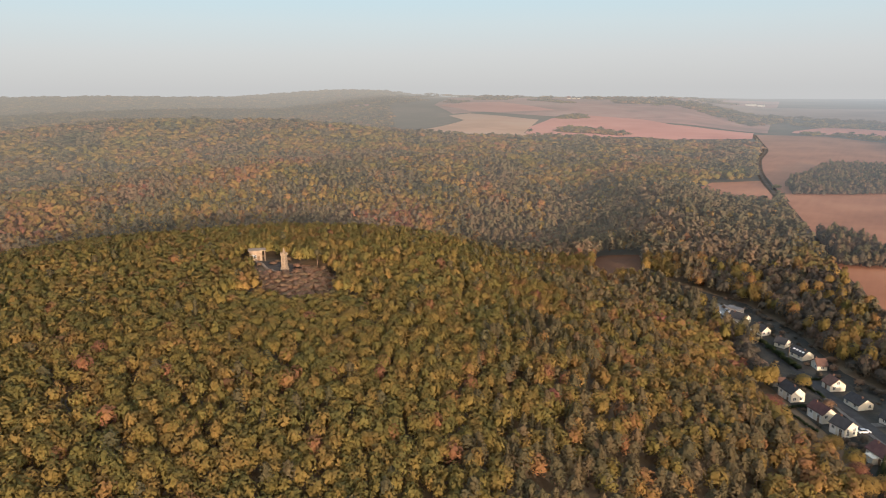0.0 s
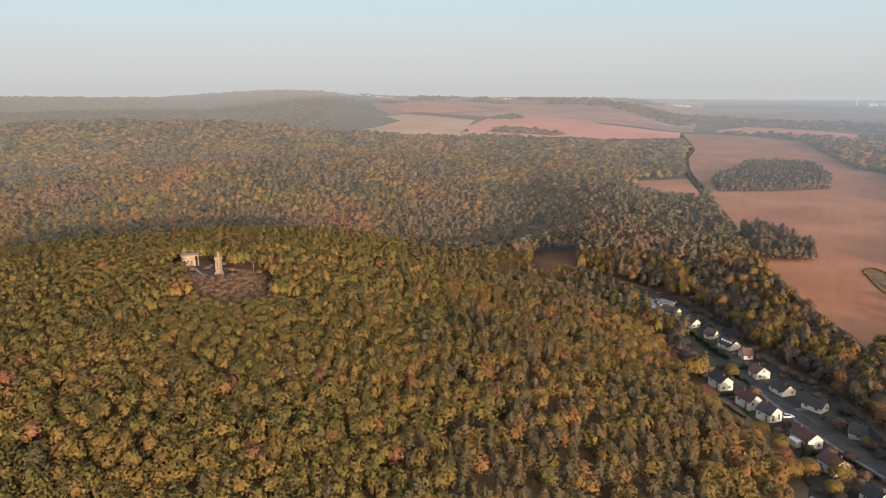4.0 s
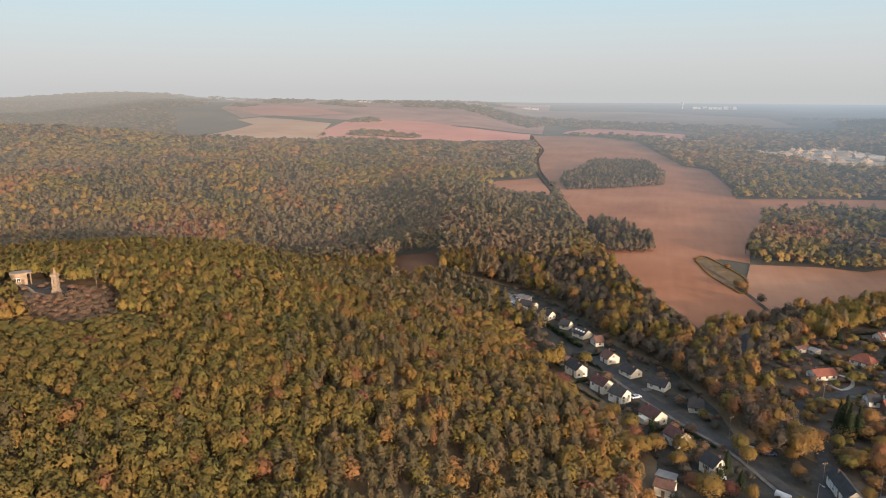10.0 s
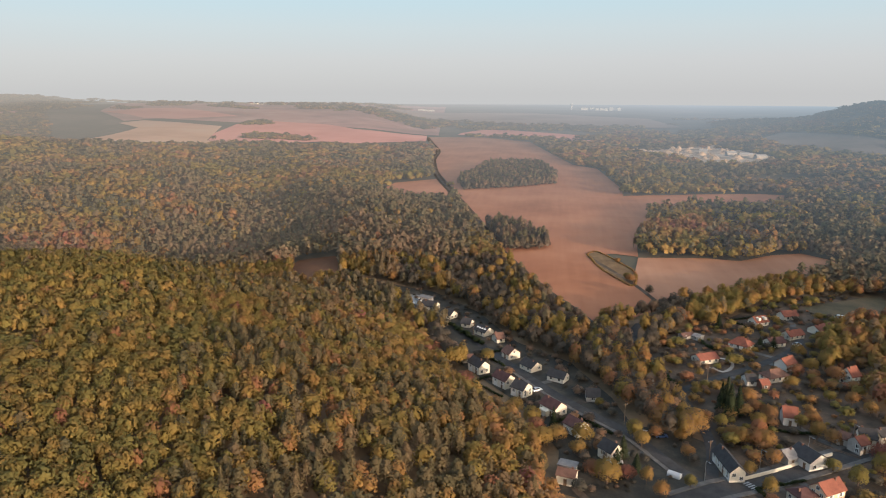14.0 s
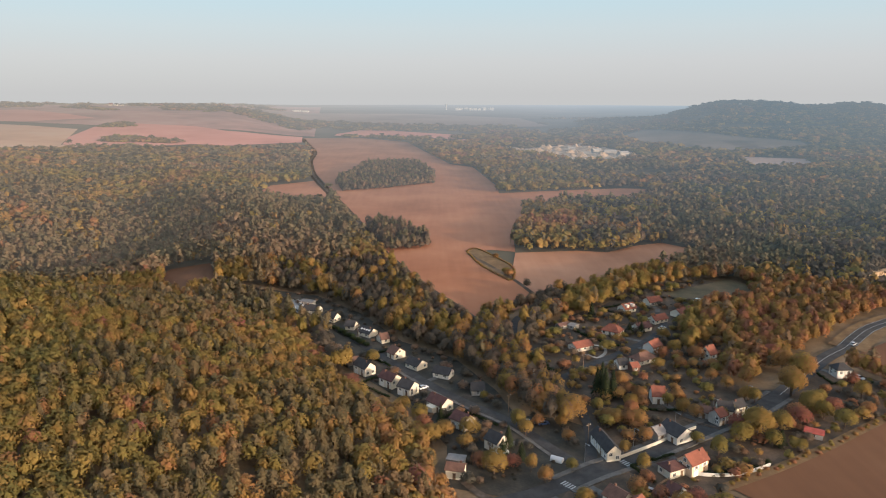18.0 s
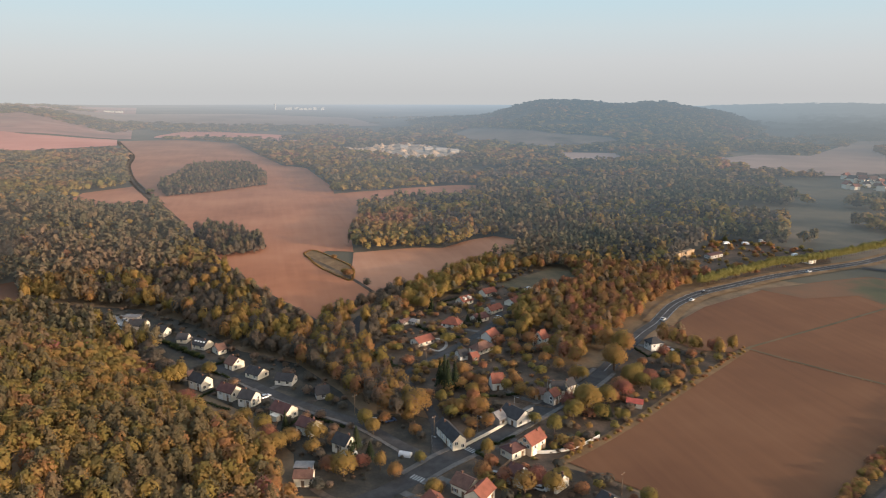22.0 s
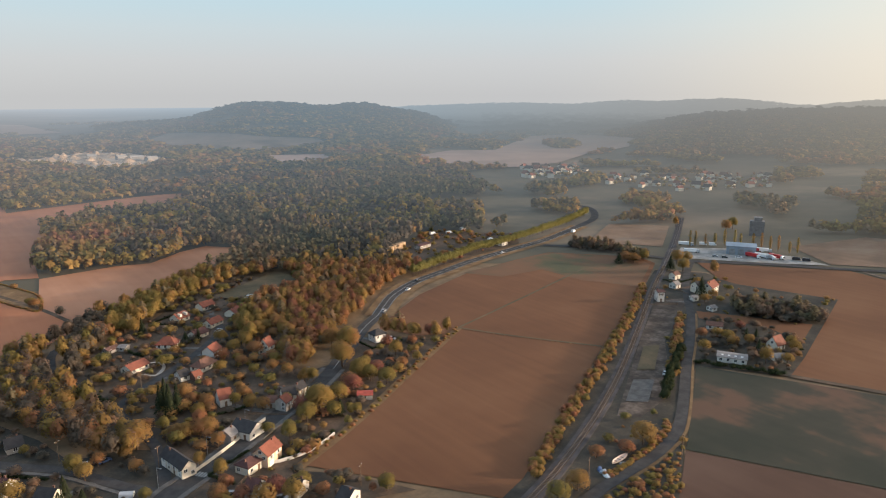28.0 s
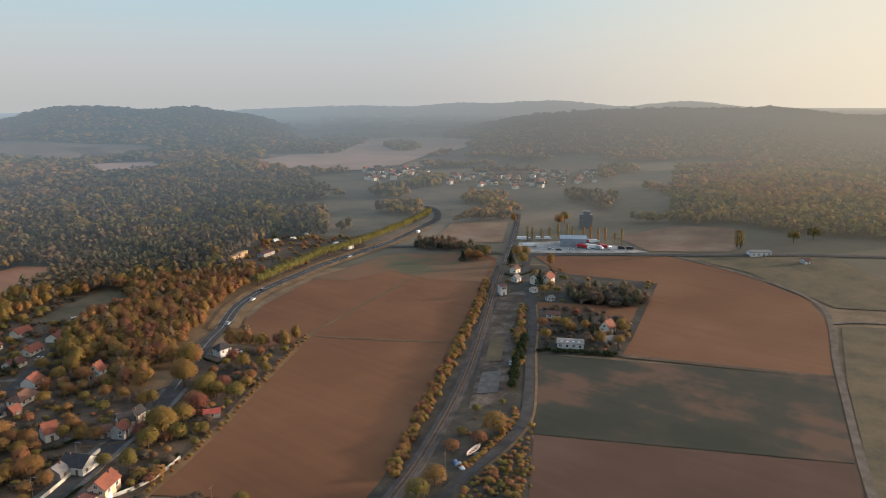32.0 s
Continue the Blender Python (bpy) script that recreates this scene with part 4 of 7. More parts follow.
def woods(name, shapes, x, y, height, width, tone, mat, label, category="trees"):
    """Many trees as one mesh: each a turned and scaled copy of one of the shapes."""
    z = land(x, y)
    pick = rng.integers(0, len(shapes), len(x))
    ang = rng.uniform(0, 6.28, len(x))
    cos, sin = np.cos(ang), np.sin(ang)
    nv = 0
    vs, fs, ts, ns = [], [], [], []
    for k, (sv, sf, sn) in enumerate(shapes):
        w = np.where(pick == k)[0]
        if not len(w):
            continue
        px = (sv[None, :, 0] * cos[w, None] - sv[None, :, 1] * sin[w, None]) * width[w, None] + x[w, None]
        py = (sv[None, :, 0] * sin[w, None] + sv[None, :, 1] * cos[w, None]) * width[w, None] + y[w, None]
        pz = sv[None, :, 2] * height[w, None] + z[w, None]
        vs.append(np.stack([px, py, pz], -1).reshape(-1, 3))
        fs.append((sf[None] + (np.arange(len(w)) * len(sv))[:, None, None] + nv).reshape(-1, 3))
        ts.append(np.repeat(tone[w], len(sv)))
        nx = sn[None, :, 0] * cos[w, None] - sn[None, :, 1] * sin[w, None]
        ny = sn[None, :, 0] * sin[w, None] + sn[None, :, 1] * cos[w, None]
        ns.append(np.stack([nx, ny, np.broadcast_to(sn[None, :, 2], nx.shape)], -1).reshape(-1, 3))
        nv += len(sv) * len(w)
    me = fill_mesh(name, np.concatenate(vs), np.concatenate(fs), mat, np.concatenate(ts), np.concatenate(ns))
    return tagged(new(name, me), label, category, kind="stuff")


def scatter(az0, az1, r0, r1, spacing):
    """Points spread over a sector, their spacing growing with distance as spacing(r)."""
    out = []
    r = r0
    while r < r1:
        s = spacing(r)
        a = np.arange(radians(az0), radians(az1), s / r)
        a = a + rng.uniform(-0.5, 0.5, len(a)) * s / r
        q = r + rng.uniform(-0.5, 0.5, len(a)) * s
        out.append(np.column_stack([q * np.sin(a), q * np.cos(a)]))
        r += s
    return np.concatenate(out)


def scatter_in(outline, spacing):
    """Points spread over an outline."""
    xs, ys = [p[0] for p in outline], [p[1] for p in outline]
    gx, gy = np.meshgrid(np.arange(min(xs), max(xs), spacing), np.arange(min(ys), max(ys), spacing))
    gx = gx.ravel() + rng.uniform(-0.45, 0.45, gx.size) * spacing
    gy = gy.ravel() + rng.uniform(-0.45, 0.45, gy.size) * spacing
    ok = inside(outline, gx, gy)
    return np.column_stack([gx[ok], gy[ok]])


def along(line, spacing, spread=0.0):
    c = smooth_line(line, 3.0)
    s = np.concatenate([[0], np.cumsum(np.hypot(*np.diff(c, axis=0).T))])
    q = np.arange(0, s[-1], spacing)
    p = np.column_stack([np.interp(q, s, c[:, 0]), np.interp(q, s, c[:, 1])])
    return p + rng.uniform(-spread, spread, p.shape)


def patches(p, size, seed):
    """Smooth values about 0.5 over the land: which kind of wood grows where."""
    return np.array([0.5 + 0.62 * noise.noise(Vector((a / size, b / size, seed))) for a, b in p])


def azimuth(p):
    return np.degrees(np.arctan2(p[:, 0], p[:, 1]))


ROUND_NEAR = [crown_shape(190, 0.074, "round", s) for s in range(9)]
ROUND_BACK = [crown_shape(84, 0.11, "round", s) for s in range(8)]
ROUND_MID = [crown_shape(140, 0.09, "round", s) for s in range(7)]
ROUND_LOW = [crown_shape(22, 0.225, "round", s) for s in range(7)]
PINE_LOW = [crown_shape(24, 0.2, "pine", s) for s in range(6)]
ROUND_FAR = [crown_shape(13, 0.28, "round", s) for s in range(6)]
PINE_NEAR = [crown_shape(170, 0.074, "pine" if s < 6 else "cone", s) for s in range(8)]
PINE_BACK = [crown_shape(76, 0.11, "pine", s) for s in range(7)]
PINE_MID = [crown_shape(110, 0.095, "pine", s) for s in range(6)]
PINE_FAR = [crown_shape(12, 0.27, "pine", s) for s in range(6)]
STEM = [trunk_shape(0.85, 0.026)]

HEDGESTRIP = [(14, 520), (30, 470), (52, 436), (67, 388), (69, 520), (40, 530)]
GROUND_OPEN = [o for o, m, l, f in FIELDS] + [YARD, TRUCKYARD, ZONE_FLOOR, HEDGESTRIP, HIGHWAY[3:12] + [(x + 13, y - 20) for x, y in HIGHWAY[11:2:-1]]]
FAR_OPEN = [PINK_A, PINK_NEAR, PINK_B, PINK_C, PINK_D, PINK_E, PLAIN, QUARRY, SLOPE_A, SLOPE_B, HILLFIELD, FARFIELD, HILLFOOT, FARSTRIP, FARVILLAGE, FARVILLAGETWO]
LINES = [(STREET, 6), (ROUTE, 11), (LANE, 4), (TRACK, 4.5), (EAST, 5), (CROSS, 7), (FARM, 5), (RAIL, 7), (CROSSLANE, 4), (HIGHWAY[5:12], 12)]


def free(p):
    ok = np.ones(len(p), bool)
    for poly in GROUND_OPEN + FAR_OPEN:
        ok &= ~inside(poly, p[:, 0], p[:, 1])
    for line, m in LINES:
        ok &= away(line, p[:, 0], p[:, 1]) > m
    return p[ok]


def plant(name, p, pine, tone, height, width, shapes, mats, label):
    """One wood of two kinds of tree, mixed by the share of pines at each place."""
    w = rng.uniform(0, 1, len(p)) < pine
    for pick, shape, mat, grow, text in ((~w, shapes[0], mats[0], 1.0, "broad-leaved"), (w, shapes[1], mats[1], 1.1, "pine")):
        if pick.any():
            woods(name, shape, *p[pick].T, height[pick] * grow, width[pick] * 1.05 if grow > 1 else width[pick], tone[pick], mat, label % text)
    return w


# the hill: golden oaks on top, pines and browner trees down the side to the valley
MONUMENT = (-202.1, 184.7)
p = scatter(-72, 20, 96, 400, lambda r: 3.35)
p = p[inside(FOOT, p[:, 0], p[:, 1])]
gap = patches(p, 14, 7.0)
out_x, out_y = p[:, 0] * -0.738 + p[:, 1] * 0.675, p[:, 0] * 0.675 + p[:, 1] * 0.738
glade = (((out_x - 257) / 25) ** 2 + ((out_y - 4) / 16) ** 2 < 1) & (out_x < 279)
glade |= (np.hypot(p[:, 0] + 214, p[:, 1] - 184) < 12) | (np.hypot(p[:, 0] + 224, p[:, 1] - 190) < 7)
brush = scatter(-62, -30, 205, 290, lambda r: 2.7)
bx, by = brush[:, 0] * -0.738 + brush[:, 1] * 0.675, brush[:, 0] * 0.675 + brush[:, 1] * 0.738
brush = brush[(((bx - 255) / 23) ** 2 + ((by - 4) / 15) ** 2 < 1) & (np.hypot(brush[:, 0] - MONUMENT[0], brush[:, 1] - MONUMENT[1]) > 5) & (np.hypot(brush[:, 0] + 216, brush[:, 1] - 186) > 7)]
scrub = p[glade & (np.hypot(p[:, 0] - MONUMENT[0], p[:, 1] - MONUMENT[1]) > 9) & (np.hypot(p[:, 0] + 222, p[:, 1] - 188) > 8)]
scrub = np.concatenate([scrub, brush])
woods("scrub", ROUND_MID, *scrub.T, rng.uniform(1.1, 2.4, len(scrub)), rng.uniform(2.2, 3.8, len(scrub)), rng.uniform(0.1, 0.9, len(scrub)), M["heath"], "low russet scrub below the monument", "scrub")
low = np.clip(1 - away(FOOT + FOOT[:1], *p.T) / 130, 0, 1) * np.clip((azimuth(p) + 34) / 14, 0, 1)
p = p[~glade & (gap > 0.13) & (rng.uniform(0, 1, len(p)) > 0.42 * low)]
az, mix = azimuth(p), patches(p, 45, 1.0)
down = np.clip(away(FOOT + FOOT[:1], *p.T) / 120, 0, 1)
side = np.clip((az + 34) / 14, 0, 1)
pine = np.clip(side * (0.62 + (mix - 0.5) * 1.5) * (0.25 + 0.75 * np.clip(down * 2.4, 0, 1)), 0.025, 0.9)
tone = -0.04 + 0.36 * rng.uniform(0, 1, len(p)) ** 1.3 + 0.3 * patches(p, 18, 3.0) + 0.3 * (1 - down) * side * 0.6
tone = np.where(rng.uniform(0, 1, len(p)) < 0.05, tone + 0.32, tone)
tone = np.where((side > 0.4) & (rng.uniform(0, 1, len(p)) < 0.16), tone + 0.18, tone)
h, wd = rng.uniform(6.2, 8.6, len(p)), rng.uniform(3.6, 5.6, len(p))
low = (1 - down) * side
h, wd = h * (1 + 0.12 * low), wd * (1 + 0.34 * low)
# trees shortened on the slope, so sun and camera see into the glade
ax, ay = p[:, 0] * -0.738 + p[:, 1] * 0.675, p[:, 0] * 0.675 + p[:, 1] * 0.738
young = (np.abs(ay - 4) < 24) & (ax > 165) & (ax < 240)
h = np.where(young, np.minimum(h, 3.4 + 0.07 * (240 - ax)), h)
# trees that hide the street from the camera are lowered
tip = 120 / (120 - land(*p.T) - h)
over = ((away(STREET[:9], p[:, 0] * tip, p[:, 1] * tip) < 7) | inside(CARPARK, p[:, 0] * tip, p[:, 1] * tip)) & (p[:, 1] > 215)
h = np.where(over, h * 0.6, h)
w = np.zeros(len(p), bool)
front = np.hypot(*p.T) < np.where(side > 0.3, 300, 225)
for some, shapes, text in ((front, (ROUND_NEAR, PINE_NEAR), "dense golden autumn %s trees on the hill"), (~front, (ROUND_BACK, PINE_BACK), "golden autumn %s trees on the far side of the hill")):
    w[some] = plant("hill_wood", p[some], pine[some], tone[some], h[some], wd[some], shapes, (M["oak"], M["pine_hill"]), text)
woods("trunks", STEM, *p[w].T, h[w] * 1.1, h[w] * 0.9, tone[w], M["bark"], "slender reddish pine trunks on the hill", "trunks")
# bank laid in lighter soil, its colour standing for sunlit ground
ring = [(257 + 24.5 * math.cos(k * math.pi / 9), 4 + 16 * math.sin(k * math.pi / 9)) for k in range(18)]
tagged(patch("bank", [(-0.738 * u + 0.675 * v, 0.675 * u + 0.738 * v) for u, v in ring], M["soil"], 0.1, 6), "bare bank below the monument, coloured as if sunlit", "bank", kind="structure")
# woods on the plateau and across the valley
p = scatter(-72, 86, 290, FAR, lambda r: max(4.5, r / 125))
p = free(p[~inside(FOOT, p[:, 0], p[:, 1])])
az, r = azimuth(p), np.hypot(*p.T)
open_floor = (az > 41) & (az < 73) & (r > 470) & (patches(p, 60, 9.0) < 0.5) | (az > 62) & (r < 560) | (az > 70) & (az < 75) | (az > 45) & (r < 440) | (az > 70) & (r < 430)
p = p[~open_floor]
az, r = azimuth(p), np.hypot(*p.T)
mix = patches(p, 110, 2.0)
belt = ((az > -13) & (az < 9) & (r < 520)) | ((az > 9) & (az < 42) & (r < 560))
pine = np.where(belt, 0.12, np.clip((mix - 0.25) * 1.8, 0.05, 0.92))
pine = np.where((az > -26) & (az < -7) & (r > 520) & (r < 830), 0.85, pine)
pine = np.where(az > 66, 0.1, pine)
tone = np.where(belt, 0.15 + 0.5 * rng.uniform(0, 1, len(p)), 0.05 + 0.35 * rng.uniform(0, 1, len(p)) + 0.4 * patches(p, 60, 4.0)) + np.where(az > 22, 0.22, 0.0)
h = np.where(belt, rng.uniform(6, 11, len(p)), rng.uniform(8, 13, len(p)))
wd = np.maximum(4.5, r / 125) * rng.uniform(1.1, 1.6, len(p))
# grey trees stand for shaded bodies, taller golden ones for lit tops
bare = belt & (az < 11) & (patches(p, 25, 6.0) + rng.uniform(-0.25, 0.25, len(p)) < 0.62)
h = np.where(belt & (az < 11) & ~bare, h * 1.25, h)
for pick, mat, text in ((bare, "twig", "half-bare grey %s trees between street and field"), (~bare, "oak", "mixed autumn %s wood on the plateau")):
    plant("plateau_wood", p[pick], pine[pick], tone[pick], h[pick], wd[pick], (ROUND_MID, PINE_MID), (M[mat], M["pine"]), text)
# blocks of wood standing in the fields
for outline, text, hh in ((BLOCK, "block of dark %s trees in the ploughed field", 11), (GROVE, "grove of tall %s trees beside the track", 12.5), (COPSE, "rectangle of dark %s trees behind the gardens", 8.5), (SPINNEY, "row of dark %s trees near the road", 8)):
    p = scatter_in(outline, 4.4)
    n = len(p)
    plant("copse", p, np.full(n, 0.55), rng.uniform(0.1, 0.8, n), rng.uniform(0.6, 1.08, n) * hh, rng.uniform(5, 7.5, n), (ROUND_LOW, PINE_LOW) if outline is BLOCK else (ROUND_MID, PINE_MID), (M["twig_far"], M["pine_far"]) if outline in (BLOCK, GROVE) else (M["twig"], M["pine"]), text)
    q = scatter_in(outline, 3.6)
    n = len(q)
    woods("undergrowth", ROUND_LOW, *q.T, rng.uniform(0.4, 0.62, n) * hh, rng.uniform(4, 6, n), rng.uniform(0, 0.7, n), M["twig_far" if outline in (BLOCK, GROVE) else "twig"], "dense undergrowth below the trees", "undergrowth")
# woods far off, on the hills and along the plain
p = scatter(-72, 88, FAR, 4100, lambda r: max(5.2, r / 112))
WOODSPOTS = [[(-807, 1707), (-797, 1758), (-755, 1777), (-730, 1758), (-756, 1704)], [(-689, 1456), (-677, 1525), (-603, 1520), (-517, 1472), (-516, 1433), (-600, 1446), (-656, 1432)]]
WOODSPOTS.append(FARCOPSE)
spots = np.concatenate([scatter_in(o, 12) for o in WOODSPOTS])
p = np.concatenate([free(p), spots])
for outline in (BLOCK, GROVE):
    p = p[~inside(outline, p[:, 0], p[:, 1])]
az, r = azimuth(p), np.hypot(*p.T)
z = land(p[:, 0], p[:, 1])
rise = z - 43 * np.clip((r - 350) / 4550, 0, 1) ** 0.9
WOODSTRIP = [(-789, 2437), (-583, 2142), (-359, 1909), (-289, 2212), (-57, 2075), (249, 1701), (286, 1876), (-69, 2474), (-370, 2667), (-702, 2756)]
keep = inside(WOODSPOTS[0], *p.T) | (r < 620) & (az < 41) | inside(FARCOPSE, *p.T) | inside(WOODSPOTS[1], *p.T) | inside(WOODSTRIP, *p.T) & (patches(p * [0.4, 1.6], 90, 8.0) > 0.42) | ((az < -8) & (r < 900)) | (az < -37) | (rise > 9) | ((az > 75) & (r > 640)) | ((az > 41) & (az < 75) & (patches(p, 70, 9.0) > 0.55)) | ((az < -10) & (r < 1420)) | ((az > -2) & (az < 41) & (r < 1750)) | (patches(p * [0.5, 1], 130, 5.0) > 0.62) & (r < 2700)
fields_west = (az > -38.5) & (az < -8) & (r > 1560) & ~(inside(WOODSPOTS[0], *p.T) | inside(WOODSPOTS[1], *p.T) | inside(WOODSTRIP, *p.T)) & ((r < 2300) | (patches(p, 160, 12.0) < 0.62))
keep &= ~fields_west
valley_floor = (az > 41) & (az < 69) & (r < 1250) & (patches(p, 70, 9.0) < 0.66)
glades = (az > 6) & (az < 42) & (r > 620) & (patches(p * [0.5, 1.3], 95, 21.0) > 0.74)
keep &= ~(valley_floor | glades)
p, r = p[keep], r[keep]
near = r < 1100
for pick, shapes, text in ((near, (ROUND_LOW, PINE_LOW), "autumn %s woods on the plateau"), (~near, (ROUND_FAR, PINE_FAR), "hazy distant %s woods")):
    q, rq = p[pick], r[pick]
    n = len(q)
    aq = azimuth(q)
    pine = np.clip((patches(q, 90, 2.0) - 0.3) * 2.0, 0.05, 0.92)
    pine = np.where((aq > -26) & (aq < -7) & (rq < 830), 0.85, np.where(aq > 66, 0.1, pine))
    tone = -0.1 + 0.4 * rng.uniform(0, 1, n) + 0.6 * patches(q, 70, 4.0) + 0.5 * (patches(q, 240, 15.0) - 0.4)
    pine = np.clip(pine + 1.1 * (patches(q, 190, 17.0) - 0.5), 0.03, 0.95)
    east = (aq > 12) & (aq < 46) & (rq < 1100)
    pine, tone = np.where(east, pine + 0.1, pine), np.where(east, tone - 0.08, tone)
    # part of the eastern wood takes a grey tone in place of shade
    grey = east & (patches(q, 40, 11.0) + rng.uniform(-0.3, 0.3, n) < 0.55)
    tall, wide = rng.uniform(6.5, 12.5, n) * (0.8 + 0.45 * patches(q, 60, 19.0)), np.maximum(5.2, rq / 112) * rng.uniform(1.05, 1.55, n)
    for some, mat in ((grey, "twig_far"), (~grey, "oak_far")):
        if some.any():
            plant("distant_wood", q[some], pine[some], tone[some], tall[some], wide[some], shapes, (M[mat], M["pine_far"]), text)
# hedges and scrub
for line, spread, hh, label, gapw in ((RAILHEDGE, 2.2, 3.4, "orange and green scrub beside the railway", 0.75), (YARDSCRUB, 1.8, 2.6, "rusty scrub between yard and lane", 0.8), (LANESIDE, 1.0, 1.4, "bright green low scrub beside the lane", 0.7), (LANEHEDGE, 1.4, 5.0, "dark conifer hedge beside the lane", 1.1), (HEDGEROW, 1.0, 3.0, "clipped dark hedge", 1.1), (HEDGEROWTWO, 0.7, 2.0, "garden hedge", 1.2),
                                      (HEDGEROWTHREE, 0.9, 2.2, "dark hedge beside the lane", 1.1), (HEDGEROWFOUR, 1.2, 2.6, "dark hedge at the edge of the crop", 1.1), (HEDGEROWFIVE, 0.8, 1.6, "clipped green hedge behind the wall", 0.9),
                                      (HEDGELOOP + HEDGELOOP[:1], 0.4, 1.2, "low overgrown scrub hedge in the field", 1.0), (FIELDEDGE, 1.2, 1.6, "low scrub at the edge of the field", 3.0), (DITCH, 0.6, 0.4, "thin straw scrub along the ditch", 3.0)):
    q = along(line, gapw, spread)
    n = len(q)
    scrubby = "orange" in label or "scrub" in label
    woods("hedge", ROUND_MID, *q.T, rng.uniform(0.6, 1.1, n) * hh, rng.uniform(0.8, 1.3, n) * (2.8 if hh > 2 else 2.0), rng.uniform(0.25, 0.85, n) if scrubby else rng.uniform(0, 0.5, n), M["oak" if scrubby else "hedge"], label, "hedge")

# ---- single trees ----
def part(name, mesh, parent, label="", at=(0, 0, 0)):
    """One mesh object under a thing or under a part."""
    ob = new(name, mesh)
    ob.parent = parent
    ob.location = at
    if label:
        ob["label"] = label
    return ob


def build(name, bm, mat):
    me = bpy.data.meshes.new(name)
    bmesh.ops.recalc_face_normals(bm, faces=bm.faces[:])
    bm.to_mesh(me)
    bm.free()
    me.materials.append(mat)
    return me


TREE_KINDS = {
    "round": ("round", 1300, 0.034, "oak_single", 0.12, "yellow-green autumn garden tree with a rounded crown"),
    "red": ("round", 1000, 0.036, "oak_single", 0.5, "russet autumn tree with a loose crown"),
    "cone": ("cone", 800, 0.046, "pine_single", 0.2, "dark green spruce with a pointed crown"),
    "poplar": ("poplar", 240, 0.07, "oak_single", 0.1, "tall narrow yellow-green poplar"),
    "gold": ("round", 700, 0.046, "gold", 0.3, "golden roadside tree in a row"),
}
TREE_MESHES = {}
for kind, (form, clumps, size, mat, tone, label) in TREE_KINDS.items():
    TREE_MESHES[kind] = []
    for k in range(4):
        v, f, out = crown_shape(clumps, size, form, 40 + k)
        tv, tf, tn = trunk_shape(0.75 if form != "cone" else 0.9, 0.03, 6, 4 if form == "round" else 0, k)
        TREE_MESHES[kind].append((fill_mesh("trunk", tv, tf, M["bark"]), fill_mesh("crown", v, f, M[mat], tone, out)))


def tree(x, y, height, width, kind, group, index, label=""):
    trunk, crown = TREE_MESHES[kind][index % 4]
    ob = tagged(new("tree"), label or TREE_KINDS[kind][5], "tree", group)
    part("trunk", trunk, ob)
    part("crown", crown, ob)
    ob.matrix_world = pose(x, y, float(land(x, y)), 0, 0, (index * 77) % 360) @ Matrix.Diagonal((width, width, height, 1))
    return ob


